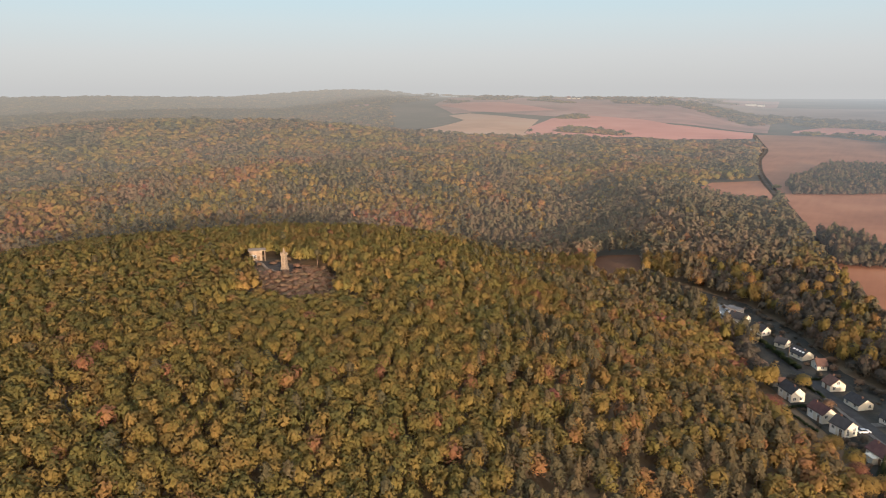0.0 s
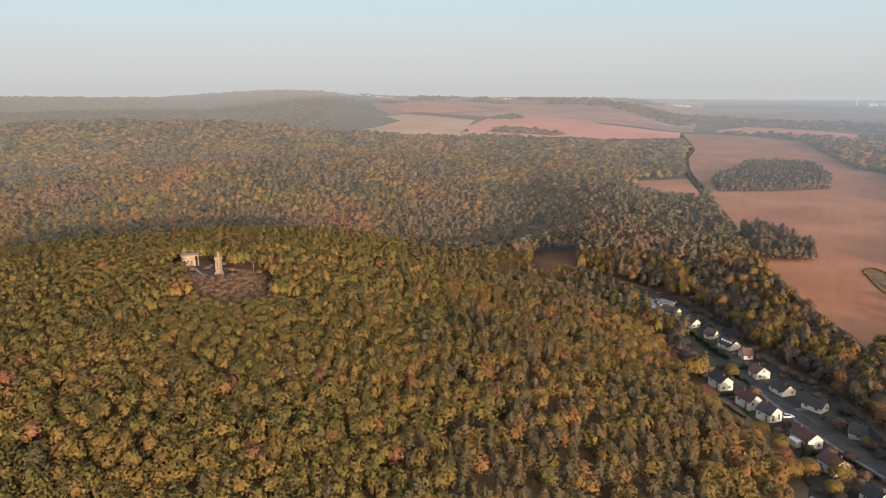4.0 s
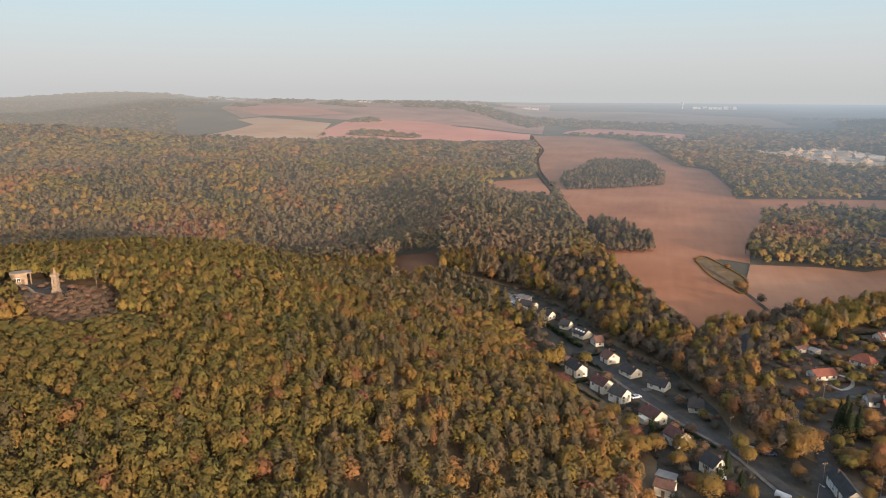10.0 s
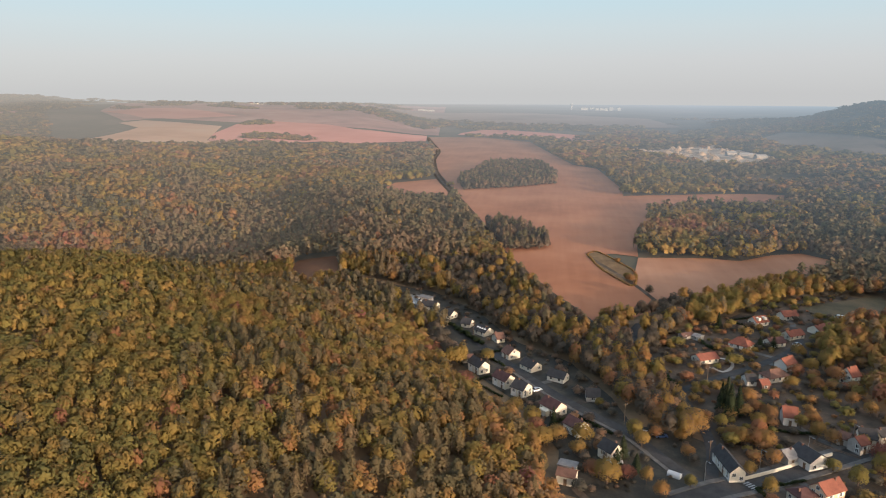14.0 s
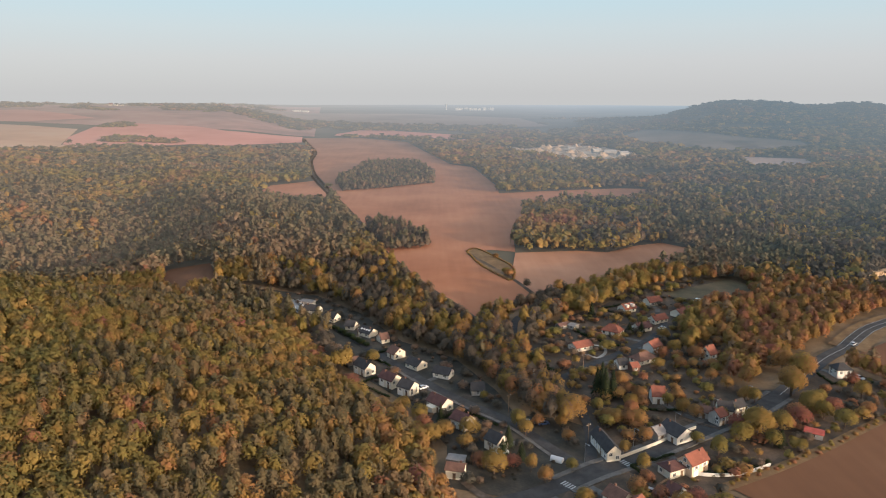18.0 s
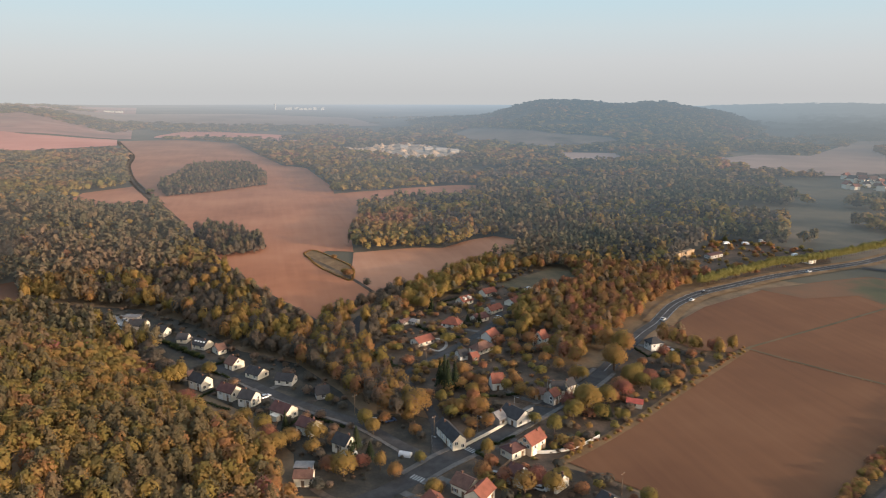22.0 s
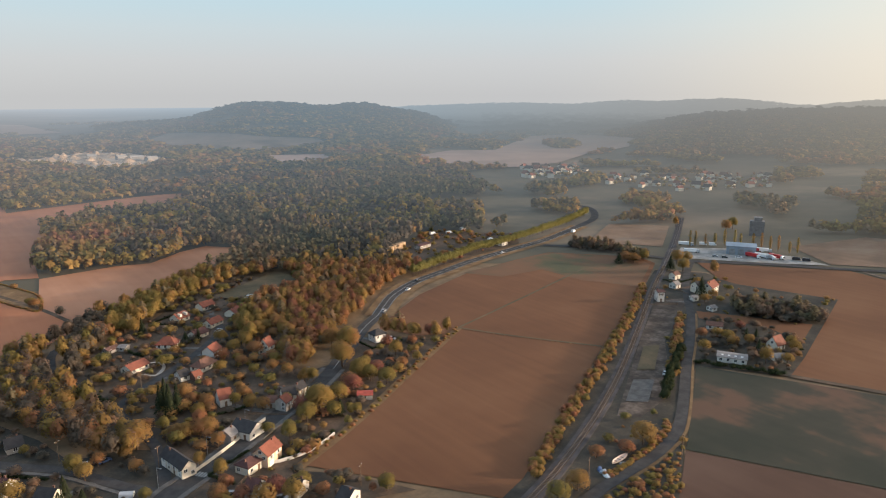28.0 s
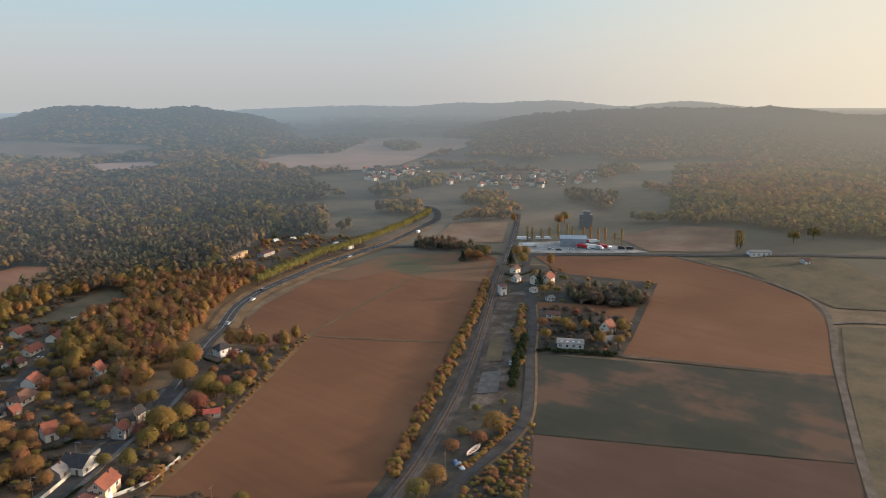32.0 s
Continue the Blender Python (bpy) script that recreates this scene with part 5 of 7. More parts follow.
TREES = [
    (51.3, 239.9, 11, 11, 'round'), (65.6, 261.2, 13, 6, 'cone'), (68.3, 258.6, 14, 6.5, 'cone'), (71.4, 259.3, 13, 6, 'cone'),
    (69.1, 267.3, 13, 6, 'cone'), (76.9, 268.5, 9, 7, 'red'), (74.0, 223.3, 6.5, 5.5, 'round'), (64.6, 215.2, 5.5, 4.5, 'round'),
    (67.7, 204.3, 7, 5, 'round'), (92.0, 222.5, 5, 5, 'round'), (44.7, 204.9, 5, 4, 'round'), (31.3, 204.2, 7, 4, 'round'),
    (34.9, 198.0, 6, 5, 'round'), (25.5, 219.8, 9, 5.5, 'cone'), (23.1, 214.3, 7, 5, 'cone'), (2.3, 237.9, 9, 4, 'cone'), (12.5, 228.2, 8, 8, 'round'),
    (19.3, 203.2, 9, 9, 'round'), (30.6, 234.4, 8, 6, 'round'), (32.7, 228.8, 7, 6, 'round'), (-28.1, 300.8, 6, 7, 'round'),
    (-34.8, 268.4, 8, 9, 'red'), (-103.3, 429.2, 9, 8, 'red'), (116.7, 230.2, 10, 11, 'round'), (96.1, 213.6, 8, 6, 'round'),
    (107.0, 221.5, 9, 8, 'round'), (108.7, 230.2, 8, 6, 'red'), (144.9, 262.0, 13, 11, 'round'), (156.7, 277.4, 13, 10, 'round'),
    (152.2, 284.4, 12, 10, 'red'), (153.2, 296.6, 10, 9, 'red'), (154.0, 309.7, 9, 8, 'round'), (86.2, 363.8, 9, 5, 'cone'),
    (82.6, 365.0, 9, 7, 'round'), (79.6, 370.2, 8, 6, 'round'), (75.6, 374.6, 9, 8, 'round'), (67.0, 367.0, 10, 9, 'red'),
    (59.2, 354.8, 8, 8, 'round'), (54.1, 342.6, 7, 7, 'red'), (62.7, 248.1, 6, 5, 'round'), (67.3, 236.1, 7, 6, 'red'), (71.4, 234.8, 8, 7, 'red'),
    (74.5, 233.7, 8, 7, 'round'), (74.7, 244.1, 7, 6, 'red'), (64.9, 239.4, 6, 6, 'round'), (95.2, 245.6, 7, 6, 'round'), (98.5, 241.7, 6, 6, 'round'),
    (91.6, 252.6, 6, 5, 'round'), (96.9, 256.9, 6, 6, 'red'), (76.8, 251.7, 6, 6, 'round'), (81.6, 255.9, 7, 6, 'round'), (78.3, 263.0, 6, 6, 'red'),
    (80.7, 312.0, 6, 5, 'round'), (99.6, 337.0, 6, 6, 'cone'), (105.8, 336.8, 7, 5, 'cone'), (113.8, 327.6, 7, 7, 'round'),
    (105.6, 303.8, 6, 7, 'red'), (99.4, 290.1, 6, 6, 'round'), (113.5, 309.6, 7, 7, 'round'), (121.9, 315.7, 8, 8, 'round'),
    (109.5, 290.6, 6, 6, 'red'), (120.0, 299.1, 8, 9, 'red'), (110.7, 279.0, 5, 5, 'round'), (118.0, 276.6, 6, 6, 'round'),
    (121.4, 268.4, 6, 6, 'red'), (125.2, 257.1, 7, 5, 'round'), (126.8, 254.6, 7, 5, 'round'), (174.1, 269.3, 7, 6, 'red'),
    (172.0, 258.8, 8, 7, 'round'), (146.7, 240.5, 8, 7, 'round'), (150.4, 233.2, 8, 8, 'round'), (145.2, 247.2, 9, 9, 'round'),
    (134.9, 238.3, 8, 8, 'red'), (125.4, 230.1, 9, 8, 'round'), (117.4, 219.6, 7, 6, 'round'), (165.4, 243.8, 6, 6, 'red'),
    (176.0, 246.9, 5, 5, 'round'), (125.6, 216.8, 5, 5, 'round'), (61.6, 189.9, 7, 6, 'red'), (66.2, 195.6, 6, 5, 'red'), (67.7, 186.2, 6, 6, 'red'),
    (71.9, 179.8, 8, 8, 'red'), (76.4, 181.6, 8, 7, 'red'), (80.1, 177.0, 8, 7, 'round'), (85.3, 182.1, 6, 6, 'round'), (73.1, 187.9, 5, 5, 'round'),
    (88.4, 174.3, 5, 5, 'red'), (105.5, 164.8, 6, 6, 'round'), (44.7, 185.5, 6, 6, 'round'), (46.5, 235.7, 5, 5, 'round'),
    (47.1, 224.0, 5, 5, 'round'), (38.1, 236.1, 5, 5, 'red'), (20.0, 259.5, 4, 4, 'round'), (18.3, 223.0, 5, 5, 'red'), (14.8, 207.1, 6, 6, 'red'),
    (10.5, 219.6, 6, 6, 'red'), (25.6, 207.2, 5, 6, 'red'), (29.0, 211.6, 7, 5, 'cone'), (3.6, 227.9, 7, 7, 'round'), (-1.2, 223.5, 8, 8, 'round'),
    (-3.7, 230.3, 8, 7, 'red'), (-12.2, 248.1, 7, 7, 'round'), (-5.5, 239.2, 8, 7, 'round'), (192.1, 134.0, 9, 10, 'round'),
    (182.9, 134.0, 5, 6, 'red'), (152.0, 128.5, 7, 8, 'round'), (142.5, 127.7, 7, 8, 'round'), (172.1, 137.8, 5, 6, 'red'),
    (402.4, 267.9, 11, 9, 'cone'), (421.0, 275.4, 11, 9, 'round'), (407.0, 261.3, 10, 8, 'round'), (428.9, 273.1, 9, 8, 'round'),
    (368.7, 223.3, 12, 8, 'cone'), (375.7, 231.1, 9, 6, 'round'), (357.4, 214.0, 6, 6, 'round'), (368.4, 215.3, 6, 6, 'round'),
    (297.7, 145.5, 9, 6, 'round'), (305.8, 153.4, 8, 5, 'cone'), (314.5, 162.8, 6, 5, 'round'), (324.1, 164.6, 6, 4, 'cone'),
    (321.4, 168.2, 6, 4, 'cone'), (312.1, 173.1, 6, 7, 'round'), (313.2, 178.9, 5, 6, 'round'), (306.4, 166.6, 6, 6, 'round'),
    (329.7, 150.0, 5, 6, 'round'), (323.1, 144.7, 6, 6, 'round'), (306.2, 139.8, 5, 6, 'round'), (304.8, 182.6, 6, 6, 'red'),
    (290.9, 172.4, 6, 6, 'round'), (331.9, 177.3, 5, 5, 'red'), (532.9, 153.0, 14, 8, 'poplar'), (534.3, 150.6, 14, 8, 'poplar'),
    (569.7, 122.9, 10, 9, 'round'), (585.5, 112.7, 10, 10, 'round'), (540.5, 309.2, 11, 9, 'round'), (554.0, 311.1, 11, 9, 'round'),
    (531.9, 351.8, 10, 6, 'red'), (392.7, 303.5, 8, 8, 'cone'), (397.9, 302.2, 9, 9, 'round'), (401.5, 297.2, 8, 9, 'round'),
    (412.1, 297.2, 9, 8, 'round'), (49.4, 445.9, 6, 7, 'round'), (48.2, 452.3, 5, 6, 'round'),
    (45.2, 495.9, 4, 5, 'round'),
    (115.1, 226.5, 12, 11, 'round'),
    (145.0, 261.2, 12, 9, 'round'),
    (158.7, 277.0, 12, 9, 'round'),
    (172.9, 290.8, 11, 8, 'round'),
    (185.0, 302.7, 10, 8, 'round'),
    (120.1, 219.4, 7, 6, 'cone'),
    (135.0, 235.1, 8, 8, 'red'),
    (152.6, 255.0, 6, 6, 'round'),
    (123.9, 257.0, 6, 6, 'round'),
    (143.7, 245.2, 8, 8, 'round'),
    (154.0, 247.1, 6, 7, 'red'),
    (107.5, 239.9, 6, 5, 'round'),
]

for k, (x, y, height, width, kind) in enumerate(TREES):
    if float(away(POPLARS, np.array([x]), np.array([y]))[0]) < 16 or y > 285 and float(away(HIGHWAY[1:], np.array([x]), np.array([y]))[0]) < 10 or x > 225 and float(away(HIGHWAY[4:], np.array([x]), np.array([y]))[0]) < 24:
        continue
    tree(x, y, height, width, kind, "village trees", k)
for k, (x, y) in enumerate(along(POPLARS, 2.9, 0.4)):
    tree(x, y, rng.uniform(7.2, 9.2), rng.uniform(4.4, 5.6), "gold", "trees along the highway", k)
for k, (x, y) in enumerate(along(POPLARROW, 7.0, 1.5)):
    tree(x, y, rng.uniform(8, 14), rng.uniform(3.5, 4.5), "poplar", "poplars behind the lorry park", k)


# ---- shrubs and small trees of the gardens ----
def gardens(outline, spacing, share, keep_off):
    q = scatter_in(outline, spacing)
    ok = rng.uniform(0, 1, len(q)) < share
    for line, m in LINES:
        ok &= away(line, q[:, 0], q[:, 1]) > m - 1.0
    for hx, hy, turn, length, width, *rest in HOUSES:
        ok &= np.hypot(q[:, 0] - hx, q[:, 1] - hy) > max(length, width) / 2 + 1.6
    for cx, cy, *rest in CARS:
        ok &= np.hypot(q[:, 0] - cx, q[:, 1] - cy) > 3.5
    for poly in keep_off:
        ok &= ~inside(poly, q[:, 0], q[:, 1])
    return q[ok]


HOUSES = [
    # place, turn, length, width, eaves, ridge, roof, walls, what it is, hipped ends
    (-88.3, 391.0, 12, 5.1, 4.1, 2.3, 2.6, 'brown_tile', 'cream', 'small cream shed with a low tiled roof', 0),
    (-73.1, 387.0, -24, 9.1, 4.9, 2.6, 2.8, 'grey_roof', 'grey', 'long grey flat-roofed garage', 0),
    (-67.7, 373.1, -19, 9.7, 7.4, 2.6, 5.2, 'slate', 'cream', 'white house with a dark roof beside a gravel car park', 0),
    (-55.0, 359.8, -35, 8.1, 6.6, 2.8, 5.2, 'slate', 'cream', 'white gabled house with a dark roof', 0),
    (-43.1, 347.0, -18, 5.4, 6.6, 2.5, 4.8, 'slate', 'cream', 'low white house with a dark roof', 0),
    (-33.6, 336.5, -39, 8.7, 7.4, 2.5, 4.8, 'slate', 'cream', 'white house with a broad dark roof and skylights', 0),
    (-25.3, 327.1, 32, 4.7, 6.6, 2.5, 4.8, 'brown_tile', 'cream', 'house with a brown tiled roof', 0),
    (-17.7, 306.2, -51, 6.1, 7.4, 3.0, 5.7, 'brown_tile', 'cream', 'cream gabled house with a brown roof', 0),
    (-8.0, 293.6, -45, 8.3, 7.4, 2.5, 4.8, 'slate', 'cream', 'white house with a dark roof and broad gable', 0),
    (4.0, 283.3, -26, 8.4, 6.6, 2.5, 4.8, 'slate', 'white', 'long white house with a dark roof', 0),
    (17.6, 265.9, 4, 5.7, 6.6, 2.6, 5.2, 'slate', 'grey', 'grey house with a dark roof and white gable', 0),
    (-37.3, 298.1, 28, 5.6, 4.9, 2.3, 3.5, 'brown_tile', 'grey', 'old outbuilding with a brown tiled roof', 0),
    (-30.6, 287.6, -48, 9.3, 6.6, 4.0, 6.5, 'slate', 'cream', 'two-storey cream house with a dark roof', 0),
    (-18.5, 274.0, -44, 8.7, 6.6, 4.0, 6.5, 'red_brown', 'cream', 'two-storey cream house with a red-brown roof', 0),
    (-10.7, 265.6, -36, 6.9, 7.0, 4.0, 6.5, 'slate', 'cream', 'two-storey cream house with a dark roof', 0),
    (2.2, 251.6, -47, 9.0, 7.4, 3.5, 6.1, 'red_brown', 'cream', 'cream house with a red-brown roof and porch', 0),
    (10.5, 236.6, -46, 7.6, 7.0, 3.7, 6.1, 'red_brown', 'cream', 'cream house with a red-brown roof', 0),
    (21.5, 220.3, -48, 6.4, 7.0, 4.0, 6.5, 'slate', 'cream', 'two-storey white house with a dark roof', 0),
    (6.9, 202.6, -15, 6.2, 5.6, 3.4, 4.9, 'brown_tile', 'cream', 'cream house with a low brown roof', 0),
    (7.2, 208.6, -15, 6.0, 4.0, 3.1, 3.4, 'grey_roof', 'grey', 'grey flat-roofed garage behind the house', 0),
    (70.3, 315.5, 27, 10.9, 7.4, 2.5, 4.5, 'tile', 'cream', 'cream bungalow with an orange tiled roof on a lawn', 0),
    (91.1, 337.2, -36, 10.2, 8.2, 2.6, 5.7, 'tile', 'cream', 'house with an orange hipped roof', 1),
    (108.2, 373.1, 28, 8.7, 7.4, 2.6, 5.2, 'tile', 'cream', 'cream house with an orange roof and dormers', 0),
    (126.4, 385.5, 21, 9.5, 7.4, 2.6, 5.0, 'tile', 'cream', 'cream house with a red-orange tiled roof', 0),
    (136.4, 365.2, 35, 12.0, 8.2, 2.6, 5.0, 'tile', 'cream', 'cream house with an orange tiled roof', 0),
    (119.8, 354.7, 29, 10.4, 6.6, 2.5, 4.7, 'tile', 'cream', 'long cream house with an orange roof', 0),
    (107.6, 342.2, 25, 9.3, 6.6, 2.5, 4.7, 'red_brown', 'cream', 'cream house with a brown-red roof', 0),
    (103.9, 312.3, 40, 8.0, 6.6, 3.5, 6.1, 'tile', 'white', 'white two-storey house with a red roof', 0),
    (95.4, 299.0, 29, 11.3, 7.4, 2.6, 5.2, 'brown_tile', 'cream', 'cream house with a brown hipped roof', 1),
    (83.7, 292.5, 10, 4.6, 6.6, 2.6, 4.8, 'slate', 'white', 'white house with a dark roof', 0),
    (88.3, 288.9, 17, 2.5, 4.9, 2.6, 4.3, 'tile', 'brick', 'small brick house with an orange roof', 0),
    (88.8, 257.3, -5, 5.1, 7.0, 3.8, 7.0, 'tile', 'white', 'white house with a steep red mansard roof', 0),
    (125.3, 298.7, 31, 5.5, 6.6, 5.2, 8.7, 'tile', 'cream', 'tall villa with a steep red roof and gables', 0),
    (109.9, 243.2, -11, 5.7, 6.6, 4.3, 7.0, 'slate', 'cream', 'village house with a dark slate roof', 0),
    (115.6, 245.6, 25, 5.3, 5.3, 4.3, 6.5, 'slate', 'cream', 'cream gabled house beside the road', 0),
    (103.0, 243.3, -36, 3.8, 5.7, 3.1, 4.8, 'brown_tile', 'grey', 'old barn with a brown roof', 0),
    (105.4, 237.9, 30, 4.5, 5.7, 4.3, 6.5, 'tile', 'grey', 'grey house with a small orange roof', 0),
    (86.0, 226.7, -63, 9.7, 9.0, 3.5, 6.1, 'slate', 'white', 'white barn with a large dark slate roof', 0),
    (78.9, 226.7, 30, 4.5, 6.6, 3.1, 5.2, 'grey_roof', 'grey', 'grey house with a dull roof', 0),
    (83.9, 204.7, 33, 9.2, 6.6, 4.7, 7.5, 'tile', 'brick_cream', 'large brick and cream house with an orange tiled roof', 0),
    (76.6, 203.0, 25, 7.2, 6.4, 3.2, 4.9, 'red_brown', 'cream', 'low cream annex with a dark red hipped roof', 1),
    (58.6, 217.4, -80, 15.5, 5.6, 4.0, 6.5, 'slate', 'cream', 'long old house with a slate roof at the crossroads', 0),
    (54.7, 185.4, -55, 7.1, 7.4, 3.7, 6.1, 'brown_tile', 'cream', 'long farmhouse with a brown roof', 0),
    (57.6, 179.5, 44, 8.7, 6.6, 3.7, 6.1, 'tile', 'cream', 'cream farmhouse wing with an orange roof', 0),
    (72.2, 187.3, -51, 4.5, 7.0, 3.8, 6.5, 'red_brown', 'white', 'white house with a red-brown roof and garage', 0),
    (83.1, 180.4, -59, 4.1, 7.4, 3.1, 5.7, 'slate', 'white', 'white house with a dark roof', 0),
    (93.1, 167.0, -67, 4.5, 7.4, 3.0, 5.2, 'slate', 'white', 'white house with a dark roof by the field', 0),
    (43.0, 178.4, -79, 5.4, 6.6, 3.5, 5.7, 'tile', 'cream', 'house with an orange tiled roof at the crossroads', 0),
    (135.9, 227.2, -33, 6.4, 4.9, 2.3, 3.0, 'red_sheet', 'grey', 'open shed with a red sheet roof', 0),
    (176.6, 281.8, 4, 7.3, 6.6, 4.2, 6.5, 'slate', 'white', 'white villa with a dark hipped roof', 1),
    (67.3, 346.7, 29, 7.4, 4.9, 2.1, 3.1, 'brown_tile', 'grey', 'low brown-roofed shed at the edge of the wood', 0),
    (72.7, 345.2, -45, 3.9, 4.9, 2.3, 3.0, 'grey_roof', 'grey', 'small grey shed in a garden', 0),
    (41.1, 283.5, -36, 4.1, 4.9, 2.3, 3.9, 'brown_tile', 'grey', 'small house with a brown roof among trees', 0),
    (341.3, 233.2, -36, 4.4, 6.6, 6.4, 7.4, 'red_brown', 'white', 'tall white station house', 0),
    (370.4, 242.5, -1, 5.2, 5.7, 3.0, 4.8, 'grey_roof', 'white', 'white house with a pale grey roof', 0),
    (388.2, 254.9, -3, 5.8, 5.7, 3.5, 5.2, 'brown_tile', 'cream', 'cream house with a brown roof', 0),
    (373.8, 227.5, -16, 8.8, 8.2, 5.2, 7.8, 'slate', 'cream', 'large old house with a dark slate roof', 0),
    (376.8, 222.6, 12, 11.9, 7.4, 5.2, 8.3, 'tile', 'cream', 'tall cream house with a steep orange roof', 0),
    (356.8, 220.5, -24, 2.5, 4.9, 2.6, 3.5, 'grey_roof', 'white', 'small white outbuilding beside the lane', 0),
    (348.1, 203.5, -12, 3.4, 4.9, 2.3, 3.5, 'grey_roof', 'white', 'pale gabled shed beside the lane', 0),
    (323.0, 186.6, -59, 8.6, 5.7, 2.4, 3.9, 'brown_tile', 'white', 'low white house with a brown roof', 0),
    (320.4, 152.7, -6, 6.8, 6.6, 3.0, 7.0, 'tile', 'cream', 'house with a steep orange roof', 0),
    (306.0, 144.3, -38, 5.3, 6.6, 2.4, 3.9, 'grey_roof', 'white', 'pale shed with a grey roof', 0),
    (289.2, 157.0, -62, 13.9, 8.2, 2.8, 3.5, 'grey_roof', 'white', 'long low workshop with a grey roof and skylights', 0),
    (315.5, 433.4, 19, 16.0, 6.4, 3.0, 3.7, 'red_brown', 'grey', 'long shed with a dull red roof', 0),
    (370.2, 401.0, 8, 7.1, 6.6, 3.1, 5.2, 'grey_roof', 'white', 'white gabled house by the highway', 0),
    (521.5, 134.2, -48, 16.5, 8.2, 3.5, 4.3, 'grey_roof', 'white', 'long white building beside the road', 0),
    (515.9, 102.6, -39, 4.4, 6.6, 2.6, 4.3, 'red_brown', 'white', 'small white house beside the road', 0),
]

CARS = [
    (107.6, 238.2, 34, 'paint_white', 'car'), (112.9, 243.3, 37, 'paint_red', 'car'), (120.4, 248.5, 39, 'paint_silver', 'car'),
    (23.2, 216.6, 5, 'paint_white', 'car'), (252.0, 166.8, 31, 'paint_white', 'car'), (-4.5, 270.3, 37, 'paint_white', 'car'),
    (153.9, 387.8, 148, 'paint_white', 'van'), (118.5, 343.2, 32, 'paint_white', 'car'), (35.3, 238.4, -18, 'paint_dark', 'car'),
    (40.5, 237.6, 12, 'paint_blue', 'car'), (449.9, 397.2, 22, 'paint_white', 'van'), (239.0, 344.5, 29, 'paint_white', 'car'),
    (255.4, 356.6, 22, 'paint_dark', 'car'), (350.8, 379.2, 14, 'paint_silver', 'car'), (203.8, 317.8, 38, 'paint_silver', 'car'),
    (474.3, 248.9, -95, 'paint_red', 'truck'), (482.3, 235.8, -96, 'paint_red', 'truck'), (477.4, 243.8, -95, 'paint_white', 'truck'),
    (478.0, 239.3, -101, 'paint_silver', 'truck'), (491.8, 256.3, -59, 'paint_red', 'truck'), (494.5, 251.7, -60, 'paint_white', 'truck'),
    (474.7, 303.7, -58, 'paint_white', 'truck'), (456.8, 286.9, -57, 'paint_white', 'truck'), (487.2, 224.2, -59, 'paint_dark', 'van'),
    (488.9, 218.1, -59, 'paint_dark', 'van'), (484.8, 295.4, -58, 'paint_white', 'van'), (488.4, 289.5, -59, 'paint_white', 'van'),
    (466.1, 255.1, -58, 'paint_white', 'car'), (459.5, 262.1, -57, 'paint_dark', 'car'), (457.6, 268.4, -57, 'paint_silver', 'car'),
    (351.6, 468.1, -7, 'paint_white', 'van'), (364.8, 462.4, -8, 'paint_white', 'van'), (384.4, 467.6, -1, 'paint_white', 'van'),
    (358.6, 415.4, 12, 'paint_silver', 'car'), (364.1, 415.0, 12, 'paint_white', 'car'), (373.9, 419.1, 12, 'paint_white', 'van'),
    (398.5, 415.6, 11, 'paint_silver', 'car'), (-76.6, 385.1, -58, 'paint_silver', 'car'), (-80.4, 380.3, -39, 'paint_white', 'car'),
    (177.3, 274.5, -63, 'paint_dark', 'car'), (182.9, 278.3, -64, 'paint_silver', 'car'), (-37.6, 341.8, -40, 'paint_blue', 'car'),
    (77.5, 180.6, -39, 'paint_silver', 'car'), (66.8, 191.7, -43, 'paint_dark', 'car'),
]

for outline, spacing, share, lo, hi, label in ((ZONE_EAST, 4.2, 0.44, 1.3, 5.4, "mixed russet and green shrubs in the village gardens"), (ZONE_EAST, 4.6, 0.42, 1.0, 4.4, "dark half-bare shrubs in the village gardens"), (ZONE_STREET, 4.4, 0.6, 1.0, 4.2, "dark shrubs in the gardens along the street"),
                                               (ZONE_STATION, 5.5, 0.3, 1.0, 4.0, "rough scrub round the old station"), (EASTSCRUB, 2.2, 0.85, 0.9, 2.4, "dense olive and brown scrub between lane and field"), (GARDENPLOT, 4.2, 0.62, 1.4, 4.6, "dark dense garden shrubs behind the crop field"), (ZONE_YARD, 5.0, 0.45, 1.5, 5.0, "scrub and small trees beside the highway")):
    q = gardens(outline, spacing, share, [YARD, SLAB, PLATFORM, LAWN, VALLEY])
    n = len(q)
    hh = lo + (hi - lo) * rng.uniform(0, 1, n) ** 1.6
    woods("garden_shrubs", [crown_shape(130, 0.09, "round", s) for s in range(5)], *q.T, hh, hh * rng.uniform(0.75, 1.3, n) + 0.6, rng.uniform(0.0, 0.85, n), M["twig" if "dark" in label else "oak"], label, "shrubs")

